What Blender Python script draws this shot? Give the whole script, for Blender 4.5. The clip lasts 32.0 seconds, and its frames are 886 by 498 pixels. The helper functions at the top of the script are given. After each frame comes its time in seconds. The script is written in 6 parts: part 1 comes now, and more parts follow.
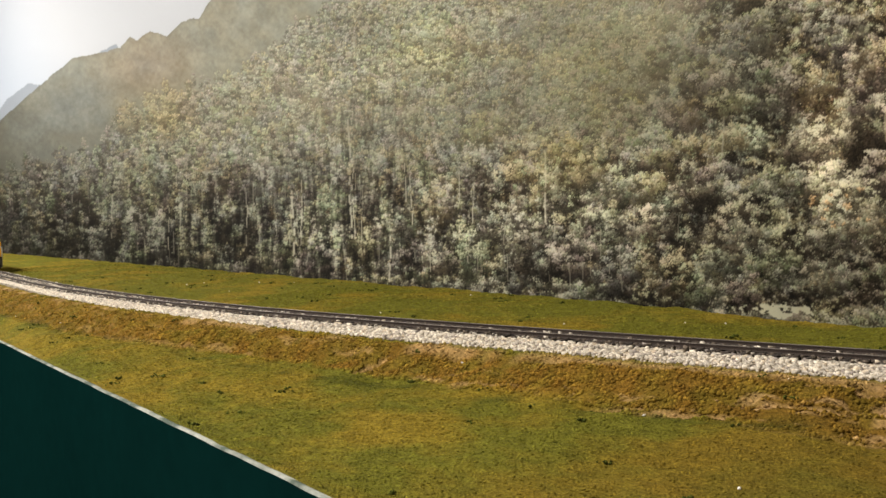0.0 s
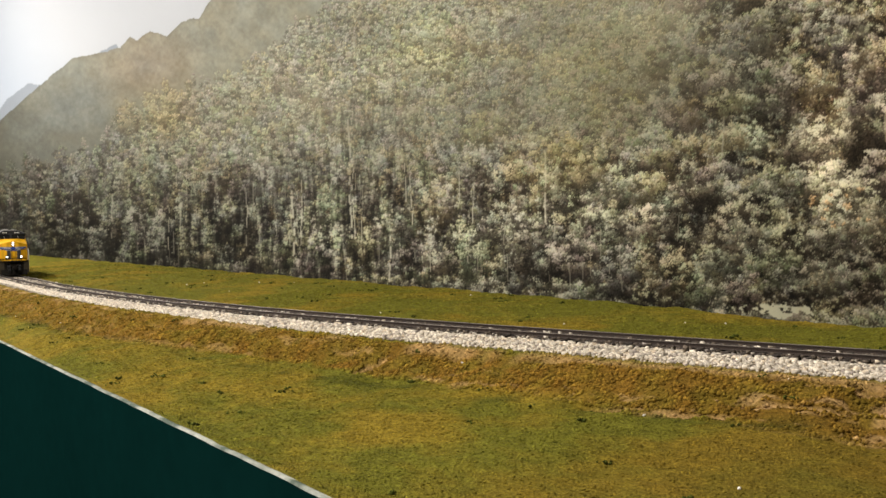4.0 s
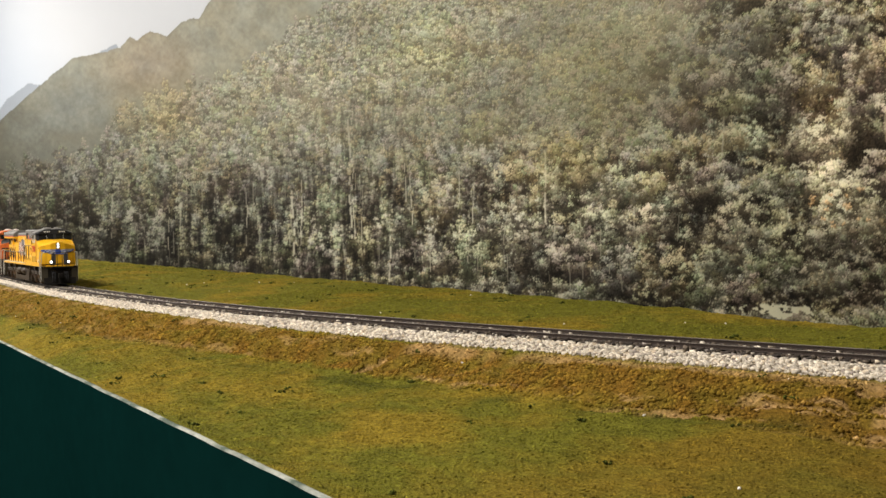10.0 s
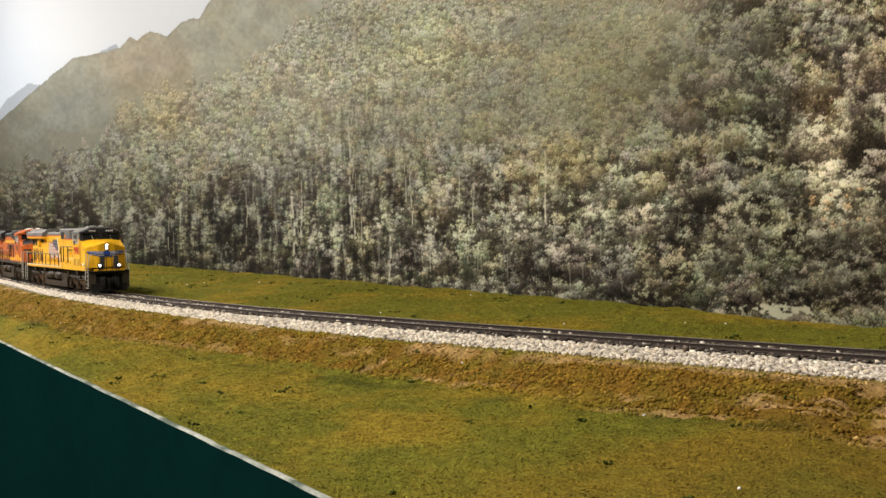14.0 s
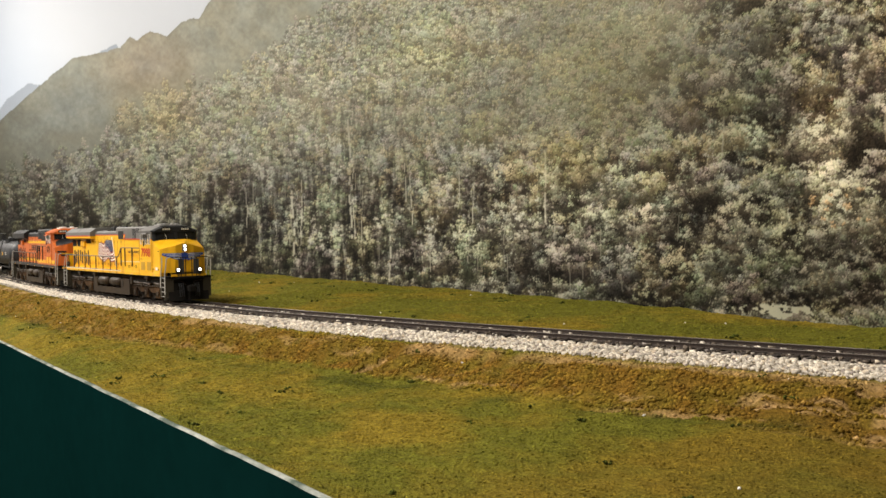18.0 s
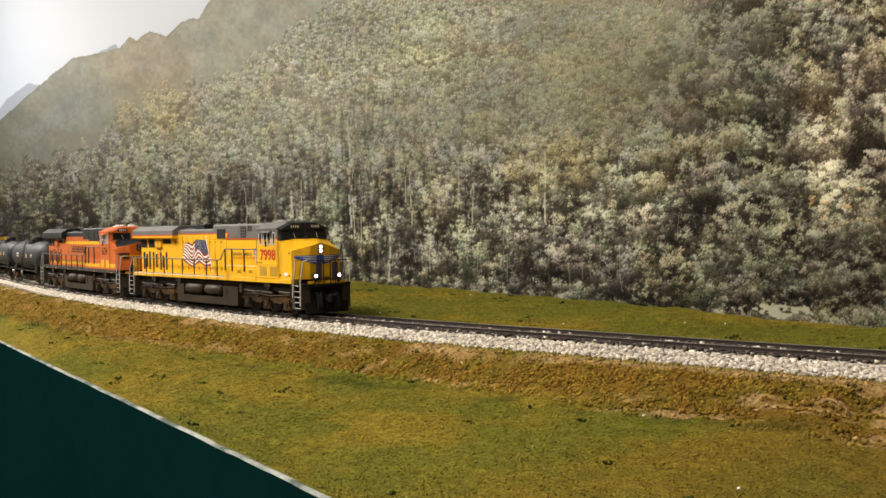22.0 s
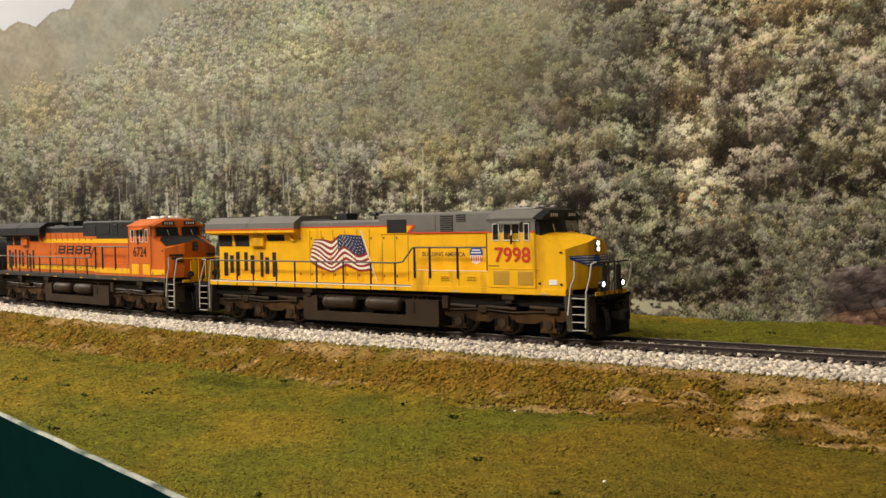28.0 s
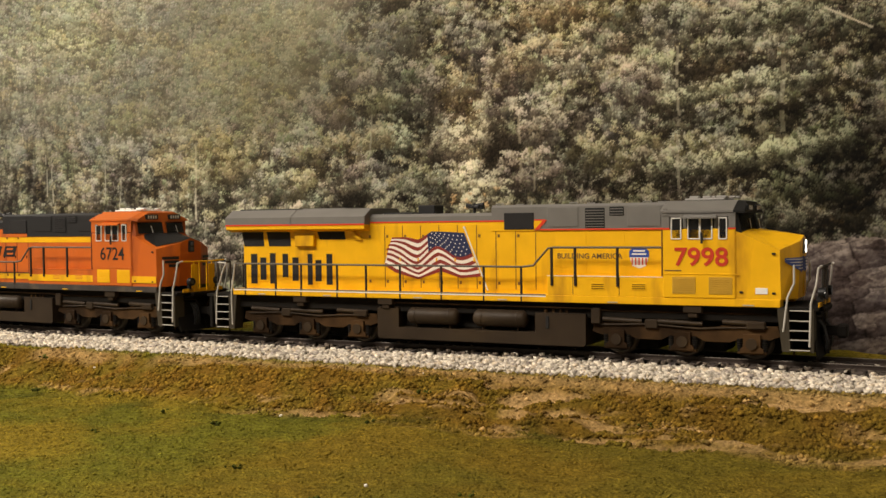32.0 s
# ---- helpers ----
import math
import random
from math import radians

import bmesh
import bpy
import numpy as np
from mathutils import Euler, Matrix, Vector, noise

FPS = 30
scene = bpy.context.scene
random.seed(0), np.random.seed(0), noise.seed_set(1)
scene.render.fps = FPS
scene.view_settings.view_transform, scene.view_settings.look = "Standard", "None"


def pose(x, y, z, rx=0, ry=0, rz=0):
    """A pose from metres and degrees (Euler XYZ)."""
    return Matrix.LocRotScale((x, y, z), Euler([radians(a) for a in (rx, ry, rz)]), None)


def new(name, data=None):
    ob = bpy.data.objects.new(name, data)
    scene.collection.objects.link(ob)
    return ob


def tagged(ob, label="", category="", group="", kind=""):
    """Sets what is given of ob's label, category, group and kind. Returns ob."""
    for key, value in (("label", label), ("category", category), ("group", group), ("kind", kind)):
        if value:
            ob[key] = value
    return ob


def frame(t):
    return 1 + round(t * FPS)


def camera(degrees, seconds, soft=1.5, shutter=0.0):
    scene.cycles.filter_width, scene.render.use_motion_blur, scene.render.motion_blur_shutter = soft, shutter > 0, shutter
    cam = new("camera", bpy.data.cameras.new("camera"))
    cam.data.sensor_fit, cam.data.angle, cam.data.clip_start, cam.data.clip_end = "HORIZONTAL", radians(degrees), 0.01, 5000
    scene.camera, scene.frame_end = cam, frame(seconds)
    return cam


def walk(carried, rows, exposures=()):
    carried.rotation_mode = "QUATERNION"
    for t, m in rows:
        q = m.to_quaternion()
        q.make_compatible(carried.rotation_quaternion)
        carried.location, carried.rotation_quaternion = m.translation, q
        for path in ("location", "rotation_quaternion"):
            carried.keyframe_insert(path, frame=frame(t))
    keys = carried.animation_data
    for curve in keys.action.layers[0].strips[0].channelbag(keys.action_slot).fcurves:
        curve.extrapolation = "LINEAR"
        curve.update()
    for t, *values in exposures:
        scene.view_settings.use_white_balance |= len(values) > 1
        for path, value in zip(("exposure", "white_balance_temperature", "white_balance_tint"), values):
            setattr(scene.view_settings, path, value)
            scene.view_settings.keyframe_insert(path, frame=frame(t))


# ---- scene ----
cam = camera(44.09, 32.0, soft=1.5)
STILL = pose(0, 0.00001, 0.05103, 88.719, 1.148, 59.855)
walk(cam, [
    (0, STILL), (7, STILL), (14, STILL), (20.5, STILL),
    (21.5, pose(0, 0.00002, 0.05103, 88.719, 1.146, 59.845)),
    (22.5, pose(0, 0.00006, 0.05103, 88.720, 1.145, 59.811)),
    (23, pose(-0.00001, 0.00013, 0.05102, 88.718, 1.145, 59.744)),
    (23.5, pose(-0.00002, 0.00027, 0.05100, 88.711, 1.158, 59.619)),
    (24, pose(-0.00004, 0.00056, 0.05096, 88.679, 1.174, 59.356)),
    (24.5, pose(-0.00007, 0.00098, 0.05091, 88.645, 1.195, 58.967)),
    (25, pose(-0.00009, 0.00125, 0.05087, 88.614, 1.195, 58.725)),
    (25.5, pose(-0.00013, 0.00173, 0.05081, 88.579, 1.189, 58.287)),
    (27.5, pose(-0.00039, 0.00530, 0.05035, 88.519, 1.127, 55.036)),
    (28, pose(-0.00048, 0.00659, 0.05018, 88.505, 1.110, 53.863)),
    (28.5, pose(-0.00058, 0.00794, 0.05000, 88.501, 1.068, 52.638)),
    (29, pose(-0.00069, 0.00944, 0.04981, 88.503, 1.023, 51.270)),
    (29.5, pose(-0.00081, 0.01103, 0.04960, 88.499, 0.965, 49.825)),
    (30, pose(-0.00092, 0.01257, 0.04940, 88.492, 0.935, 48.431)),
    (30.5, pose(-0.00103, 0.01394, 0.04922, 88.482, 0.915, 47.184)),
    (31, pose(-0.00114, 0.01545, 0.04903, 88.475, 0.884, 45.809)),
    (31.5, pose(-0.00125, 0.01692, 0.04883, 88.480, 0.830, 44.469)),
    (32, pose(-0.00137, 0.01860, 0.04862, 88.490, 0.720, 42.944)),
], exposures=[(0, 0.0, 6500, 10), (22, 0.0, 6500, 10), (25.5, -0.03, 6600, 10), (28, -0.09, 6850, 11), (30, -0.11, 7000, 11), (32, -0.11, 7200, 12)])

# A shelf layout in HO: every length below is written at full size and built at 1:87.1
k = 1 / 87.1
WALL, EDGE = 36.6, 11.23          # the backdrop and the front edge of the shelf, across the shelf
FLOOR, CEIL = -105.0, 105.0
X0, X1 = -330.0, 60.0             # the shelf's ends

# ---------- world and lamps: the room's two ceiling lamps ----------
world = bpy.data.worlds.new("room_air")
world.use_nodes = True
world.node_tree.nodes["Background"].inputs[0].default_value = (1.0, 0.95, 0.87, 1)
world.node_tree.nodes["Background"].inputs[1].default_value = 0.05
scene.world = world


def ceiling_lamp(x, y, watts, sx, sy):
    lamp = new("ceiling_light_beam", bpy.data.lights.new("ceiling_light_beam", "AREA"))
    lamp.data.shape, lamp.data.size, lamp.data.size_y = "RECTANGLE", sx * k, sy * k
    lamp.data.energy, lamp.data.color = watts, (1.0, 0.945, 0.875)
    lamp.matrix_world = pose(x * k, y * k, (CEIL - 8) * k, 0, 0, 0)


LAMPS = [(-215, -55, 64), (-40, -65, 39)]
for lx, ly, watts in LAMPS:
    ceiling_lamp(lx, ly, watts, 105, 26)

# ---------- materials ----------


def mat(name, colour, rough=0.6, metal=0.0, vary=0.12, grain=220.0, bump=0.0, big=14.0, dirt=None, dirt_at=0.58, emit=0.0, spec=0.4, coat=0.0, rand=0.0, streak=1.0):
    """A painted or plain surface: two scales of tone, a fine relief, and dirt in patches."""
    m = bpy.data.materials.new(name)
    m.use_nodes = True
    nt = m.node_tree
    b = nt.nodes["Principled BSDF"]
    b.inputs["Roughness"].default_value = rough
    b.inputs["Metallic"].default_value = metal
    b.inputs["Specular IOR Level"].default_value = spec
    b.inputs["Coat Weight"].default_value = coat
    co = nt.nodes.new("ShaderNodeTexCoord")
    n1 = nt.nodes.new("ShaderNodeTexNoise")
    n1.inputs["Scale"].default_value, n1.inputs["Detail"].default_value = grain, 4
    n2 = nt.nodes.new("ShaderNodeTexNoise")
    n2.inputs["Scale"].default_value, n2.inputs["Detail"].default_value = big, 5
    nt.links.new(co.outputs["Object"], n1.inputs[0])
    if streak != 1.0:
        mp = nt.nodes.new("ShaderNodeMapping")
        mp.inputs["Scale"].default_value = (1.0, 1.0, streak)
        nt.links.new(co.outputs["Object"], mp.inputs[0])
        nt.links.new(mp.outputs[0], n2.inputs[0])
    else:
        nt.links.new(co.outputs["Object"], n2.inputs[0])
    add = nt.nodes.new("ShaderNodeMath")
    add.operation = "ADD"
    nt.links.new(n1.outputs[0], add.inputs[0])
    nt.links.new(n2.outputs[0], add.inputs[1])
    ramp = nt.nodes.new("ShaderNodeMapRange")
    ramp.inputs[1].default_value, ramp.inputs[2].default_value = 0.6, 1.4
    ramp.inputs[3].default_value, ramp.inputs[4].default_value = 1 - vary, 1 + vary
    nt.links.new(add.outputs[0], ramp.inputs[0])
    val = ramp.outputs[0]
    if rand:
        oi = nt.nodes.new("ShaderNodeObjectInfo")
        r2 = nt.nodes.new("ShaderNodeMapRange")
        r2.inputs[3].default_value, r2.inputs[4].default_value = 1 - rand, 1 + rand
        nt.links.new(oi.outputs["Random"], r2.inputs[0])
        mm = nt.nodes.new("ShaderNodeMath")
        mm.operation = "MULTIPLY"
        nt.links.new(val, mm.inputs[0])
        nt.links.new(r2.outputs[0], mm.inputs[1])
        val = mm.outputs[0]
    mul = nt.nodes.new("ShaderNodeVectorMath")
    mul.operation = "SCALE"
    mul.inputs[0].default_value = colour
    nt.links.new(val, mul.inputs["Scale"])
    out = mul.outputs[0]
    if dirt:
        mix = nt.nodes.new("ShaderNodeMix")
        mix.data_type = "RGBA"
        r3 = nt.nodes.new("ShaderNodeMapRange")
        r3.inputs[1].default_value, r3.inputs[2].default_value = dirt_at, dirt_at + 0.18
        nt.links.new(n2.outputs[0], r3.inputs[0])
        nt.links.new(r3.outputs[0], mix.inputs[0])
        nt.links.new(out, mix.inputs[6])
        mix.inputs[7].default_value = (*dirt, 1)
        out = mix.outputs[2]
    nt.links.new(out, b.inputs["Base Color"])
    if bump:
        bp = nt.nodes.new("ShaderNodeBump")
        bp.inputs["Strength"].default_value, bp.inputs["Distance"].default_value = bump, 0.001
        nt.links.new(n1.outputs[0], bp.inputs["Height"])
        nt.links.new(bp.outputs[0], b.inputs["Normal"])
    if emit:
        b.inputs["Emission Color"].default_value = (*colour, 1)
        b.inputs["Emission Strength"].default_value = emit
    return m


def attribute_mat(name, attribute, rough=0.8, grain=600.0, vary=0.1, bump=0.0, spec=0.3, island=0.0):
    """A surface whose colours are laid on the mesh (a print, a dyed turf), with a grain of its own."""
    m = bpy.data.materials.new(name)
    m.use_nodes = True
    nt = m.node_tree
    b = nt.nodes["Principled BSDF"]
    b.inputs["Roughness"].default_value, b.inputs["Specular IOR Level"].default_value = rough, spec
    at = nt.nodes.new("ShaderNodeAttribute")
    at.attribute_name = attribute
    co = nt.nodes.new("ShaderNodeTexCoord")
    n1 = nt.nodes.new("ShaderNodeTexNoise")
    n1.inputs["Scale"].default_value, n1.inputs["Detail"].default_value = grain, 5
    nt.links.new(co.outputs["Object"], n1.inputs[0])
    r = nt.nodes.new("ShaderNodeMapRange")
    r.inputs[1].default_value, r.inputs[2].default_value = 0.3, 0.7
    r.inputs[3].default_value, r.inputs[4].default_value = 1 - vary, 1 + vary
    nt.links.new(n1.outputs[0], r.inputs[0])
    val = r.outputs[0]
    if island:
        ge = nt.nodes.new("ShaderNodeNewGeometry")
        r2 = nt.nodes.new("ShaderNodeMapRange")
        r2.inputs[3].default_value, r2.inputs[4].default_value = 1 - island, 1 + island
        nt.links.new(ge.outputs["Random Per Island"], r2.inputs[0])
        mm = nt.nodes.new("ShaderNodeMath")
        mm.operation = "MULTIPLY"
        nt.links.new(val, mm.inputs[0])
        nt.links.new(r2.outputs[0], mm.inputs[1])
        val = mm.outputs[0]
    mul = nt.nodes.new("ShaderNodeVectorMath")
    mul.operation = "SCALE"
    nt.links.new(at.outputs["Color"], mul.inputs[0])
    nt.links.new(val, mul.inputs["Scale"])
    nt.links.new(mul.outputs[0], b.inputs["Base Color"])
    if bump:
        bp = nt.nodes.new("ShaderNodeBump")
        bp.inputs["Strength"].default_value, bp.inputs["Distance"].default_value = bump, 0.002
        nt.links.new(n1.outputs[0], bp.inputs["Height"])
        nt.links.new(bp.outputs[0], b.inputs["Normal"])
    return m


M_WALL = mat("wall_paint", (0.42, 0.40, 0.36), 0.8, vary=0.04, grain=40)
M_CEIL = mat("ceiling_paint", (0.55, 0.53, 0.50), 0.85, vary=0.03, grain=30)
M_FLOOR = mat("floor_concrete", (0.32, 0.30, 0.28), 0.7, vary=0.15, grain=25, big=2)
M_FASCIA = mat("fascia_green", (0.0016, 0.0125, 0.0115), 0.6, vary=0.2, grain=90, big=8, dirt=(0.004, 0.018, 0.017), dirt_at=0.66, spec=0.0)
M_EDGE = mat("fascia_raw_edge", (0.30, 0.31, 0.27), 0.8, vary=0.4, grain=300, big=60, dirt=(0.05, 0.07, 0.05), dirt_at=0.46)
M_WOOD = mat("shelf_wood", (0.30, 0.20, 0.11), 0.7, vary=0.2, grain=60)
M_PRINT = attribute_mat("backdrop_print", "print", 0.7, grain=1500, vary=0.05, spec=0.06)
M_TURF = attribute_mat("turf_ground", "turf", 0.95, grain=900, vary=0.35, bump=0.8, spec=0.05)
M_TUFT = attribute_mat("turf_clumps", "turf", 0.95, grain=1500, vary=0.2, spec=0.05, island=0.25)
M_STONE = attribute_mat("ballast_stone", "turf", 0.9, grain=1200, vary=0.12, spec=0.15, island=0.24)
M_RAIL = mat("rail_side_brown", (0.045, 0.032, 0.026), 0.55, 0.3, vary=0.3, grain=300)
M_RAILTOP = mat("rail_top_steel", (0.13, 0.115, 0.10), 0.5, 0.8, vary=0.1, grain=300)
M_TIE = mat("tie_dark_brown", (0.040, 0.030, 0.024), 0.8, vary=0.3, grain=500, rand=0.35)
M_YELLOW = mat("yellow_paint", (0.78, 0.415, 0.012), 0.42, vary=0.10, grain=160, big=110, streak=0.32, dirt=(0.50, 0.245, 0.014), dirt_at=0.56, spec=0.22)
M_GREY = mat("grey_paint", (0.140, 0.133, 0.122), 0.5, vary=0.12, grain=160)
M_RED = mat("red_stripe", (0.62, 0.045, 0.012), 0.45, vary=0.05)
M_NUMRED = mat("red_figures", (0.50, 0.035, 0.012), 0.5, vary=0.05)
M_ORANGE = mat("orange_paint", (0.53, 0.112, 0.010), 0.42, vary=0.07, grain=160, big=110, streak=0.22, dirt=(0.34, 0.070, 0.012), dirt_at=0.54)
M_BLACK = mat("black_paint", (0.008, 0.008, 0.009), 0.5, vary=0.15)
M_GRILLE = mat("dusty_yellow_screen", (0.46, 0.26, 0.02), 0.7, vary=0.15)
M_SEAM = mat("panel_seam", (0.20, 0.095, 0.010), 0.7, vary=0.2)
M_SEAMO = mat("orange_panel_seam", (0.16, 0.035, 0.008), 0.7, vary=0.2)
M_FRAME = mat("silver_window_frame", (0.66, 0.64, 0.60), 0.45, vary=0.1)
M_HOLE = mat("dark_mesh", (0.007, 0.006, 0.006), 0.8, vary=0.2)
M_UNDER = mat("grimy_underframe", (0.024, 0.013, 0.006), 0.8, vary=0.35, grain=250, big=60, dirt=(0.070, 0.037, 0.015), dirt_at=0.50, spec=0.08)
# Dark underframe colour, made near-black to hold the shade below the sill.
M_DARKU = mat("dark_underframe", (0.009, 0.0075, 0.006), 0.85, vary=0.3, grain=200, spec=0.15)
M_TANK = mat("fuel_tank_grey_brown", (0.031, 0.021, 0.013), 0.5, vary=0.25, grain=150, big=40, dirt=(0.048, 0.031, 0.015), dirt_at=0.55, spec=0.15)
M_WHEEL = mat("wheel_steel", (0.10, 0.085, 0.07), 0.45, 0.7, vary=0.2)
M_RAILING = mat("stanchion_dark", (0.026, 0.019, 0.014), 0.6, vary=0.2, spec=0.2)
M_TOPRAIL = mat("handrail_worn", (0.085, 0.075, 0.060), 0.5, vary=0.2)
M_PANEL = mat("dark_grey_panel", (0.045, 0.043, 0.042), 0.6, vary=0.2)
M_CHEEK = mat("dusty_step_plate", (0.042, 0.035, 0.024), 0.75, vary=0.25, spec=0.15)
M_SILL = mat("grimy_grey_sill", (0.050, 0.043, 0.038), 0.7, vary=0.25, grain=200, big=90, dirt=(0.11, 0.085, 0.055), dirt_at=0.56, spec=0.15)
M_ROOFUNIT = mat("pale_grey_roof_unit", (0.26, 0.25, 0.235), 0.6, vary=0.15)
M_WHITE = mat("white_paint", (0.74, 0.72, 0.68), 0.5, vary=0.08)
M_STEPW = mat("white_step_edge", (0.42, 0.40, 0.36), 0.5, vary=0.1)
M_BLUE = mat("blue_paint", (0.020, 0.060, 0.30), 0.45, vary=0.06)
M_FLAGR = mat("flag_red", (0.22, 0.024, 0.016), 0.5, vary=0.08)
M_FLAGW = mat("flag_white", (0.80, 0.75, 0.66), 0.5, vary=0.06)
M_FLAGB = mat("flag_blue", (0.012, 0.020, 0.070), 0.5, vary=0.08)
M_BROWNTXT = mat("dark_lettering", (0.10, 0.055, 0.02), 0.6, vary=0.05)
M_GLASS = mat("dark_cab_glass", (0.012, 0.012, 0.012), 0.12, vary=0.05, spec=0.25)
M_CABIN = mat("cab_inside", (0.16, 0.15, 0.13), 0.8)
M_LAMP = mat("lit_lamp", (1.0, 0.97, 0.90), 0.3, emit=4.5, vary=0.0)
M_LENS = mat("unlit_lens", (0.10, 0.10, 0.11), 0.15, vary=0.05)
M_TANKCAR = mat("tank_car_black", (0.011, 0.011, 0.013), 0.55, vary=0.2, grain=120, big=30, dirt=(0.028, 0.025, 0.022), dirt_at=0.58)
M_CARYEL = mat("yellow_car_paint", (0.72, 0.42, 0.04), 0.5, vary=0.1)
M_FIXTURE = mat("fixture_white", (0.8, 0.8, 0.78), 0.5)
M_DIFF = mat("diffuser_glow", (1.0, 0.94, 0.82), 0.5, emit=6.0, vary=0.0)

# ---------- mesh building ----------


class Geo:
    """Collects the faces of one part, at full size."""

    def __init__(self):
        self.v, self.f, self.s = [], [], []

    def add(self, verts, faces, smooth=False):
        n = len(self.v)
        self.v += [tuple(p) for p in verts]
        self.f += [tuple(i + n for i in f) for f in faces]
        self.s += [smooth] * len(faces)
        return self

    def box(self, x0, x1, y0, y1, z0, z1, b=0.02):
        b = min(b, 0.45 * min(x1 - x0, y1 - y0, z1 - z0))
        vs, idx = [], {}
        for i, x in enumerate((x0, x1)):
            for j, y in enumerate((y0, y1)):
                for m, z in enumerate((z0, z1)):
                    sx, sy, sz = (b, -b)[i], (b, -b)[j], (b, -b)[m]
                    idx[i, j, m] = len(vs)
                    vs += [(x, y + sy, z + sz), (x + sx, y, z + sz), (x + sx, y + sy, z)]
        fs = []
        for i in (0, 1):
            q = [idx[i, j, m] for j, m in ((0, 0), (1, 0), (1, 1), (0, 1))]
            fs.append(q if i else q[::-1])
        for j in (0, 1):
            q = [idx[i, j, m] + 1 for i, m in ((0, 0), (0, 1), (1, 1), (1, 0))]
            fs.append(q if j else q[::-1])
        for m in (0, 1):
            q = [idx[i, j, m] + 2 for i, j in ((0, 0), (1, 0), (1, 1), (0, 1))]
            fs.append(q if m else q[::-1])
        for i in (0, 1):
            for j in (0, 1):
                a, c = idx[i, j, 0], idx[i, j, 1]
                fs.append((a, a + 1, c + 1, c) if (i + j) % 2 == 0 else (c, c + 1, a + 1, a))
            for m in (0, 1):
                a, c = idx[i, 0, m], idx[i, 1, m]
                fs.append((a, c, c + 2, a + 2) if (i + m) % 2 == 0 else (a + 2, c + 2, c, a))
        for j in (0, 1):
            for m in (0, 1):
                a, c = idx[0, j, m], idx[1, j, m]
                fs.append((a + 1, a + 2, c + 2, c + 1) if (j + m) % 2 == 0 else (c + 1, c + 2, a + 2, a + 1))
        for (i, j, m), a in idx.items():
            fs.append((a, a + 2, a + 1) if (i + j + m) % 2 == 0 else (a, a + 1, a + 2))
        return self.add(vs, fs)

    def prism(self, ring0, ring1):
        """A solid between two rings of as many points."""
        n = len(ring0)
        fs = [tuple(range(n))[::-1], tuple(range(n, 2 * n))]
        fs += [(i, (i + 1) % n, n + (i + 1) % n, n + i) for i in range(n)]
        return self.add(list(ring0) + list(ring1), fs)

    def side(self, outline, y0, y1):
        """An outline in x and z, run from y0 to y1."""
        return self.prism([(x, y0, z) for x, z in outline], [(x, y1, z) for x, z in outline])

    def cross(self, outline, x0, x1):
        """An outline in y and z, run from x0 to x1."""
        return self.prism([(x0, y, z) for y, z in outline], [(x1, y, z) for y, z in outline])

    def cyl(self, p, q, r, n=14, r2=None, cap=True):
        p, q = Vector(p), Vector(q)
        r2 = r if r2 is None else r2
        d = (q - p).normalized()
        a = d.orthogonal().normalized()
        c = d.cross(a)
        ang = [2 * math.pi * i / n for i in range(n)]
        r0 = [p + (a * math.cos(t) + c * math.sin(t)) * r for t in ang]
        r1 = [q + (a * math.cos(t) + c * math.sin(t)) * r2 for t in ang]
        self.add(r0 + r1, [(i, (i + 1) % n, n + (i + 1) % n, n + i) for i in range(n)], True)
        if cap:
            self.add(r0, [tuple(range(n))[::-1]])
            self.add(r1, [tuple(range(n))])
        return self

    def tube(self, path, r, n=6):
        for a, b in zip(path, path[1:]):
            self.cyl(a, b, r, n)
        for p in path[1:-1]:
            self.ball(p, r * 1.03)
        return self

    def ball(self, p, r, n=6, m=4, sx=1, sy=1, sz=1):
        vs = [(p[0], p[1], p[2] - r * sz)]
        for j in range(1, m):
            t = math.pi * j / m - math.pi / 2
            for i in range(n):
                w = 2 * math.pi * i / n
                vs.append((p[0] + sx * r * math.cos(t) * math.cos(w), p[1] + sy * r * math.cos(t) * math.sin(w), p[2] + sz * r * math.sin(t)))
        vs.append((p[0], p[1], p[2] + r * sz))
        fs = [(0, 1 + (i + 1) % n, 1 + i) for i in range(n)]
        for j in range(m - 2):
            b = 1 + j * n
            fs += [(b + i, b + (i + 1) % n, b + n + (i + 1) % n, b + n + i) for i in range(n)]
        b, t = 1 + (m - 2) * n, len(vs) - 1
        fs += [(b + i, b + (i + 1) % n, t) for i in range(n)]
        return self.add(vs, fs, True)

    def revolve(self, prof, n=20, axis="x"):
        """A profile of (place along the axis, radius, height of the axis) turned round the x axis (or y)."""
        vs, fs = [], []
        for a, r, z in prof:
            for i in range(n):
                w = 2 * math.pi * i / n
                vs.append((a, r * math.cos(w), z + r * math.sin(w)) if axis == "x" else (r * math.cos(w), a, z + r * math.sin(w)))
        for j in range(len(prof) - 1):
            fs += [(j * n + i, j * n + (i + 1) % n, (j + 1) * n + (i + 1) % n, (j + 1) * n + i) for i in range(n)]
        fs += [tuple(range(n))[::-1], tuple(range((len(prof) - 1) * n, len(prof) * n))]
        return self.add(vs, fs, True)

    def mesh(self, name, material):
        me = bpy.data.meshes.new(name)
        me.from_pydata([(x * k, y * k, z * k) for x, y, z in self.v], [], self.f)
        me.polygons.foreach_set("use_smooth", self.s)
        bm = bmesh.new()
        bm.from_mesh(me)
        bmesh.ops.recalc_face_normals(bm, faces=bm.faces)
        bm.to_mesh(me)
        bm.free()
        me.materials.append(material)
        return me


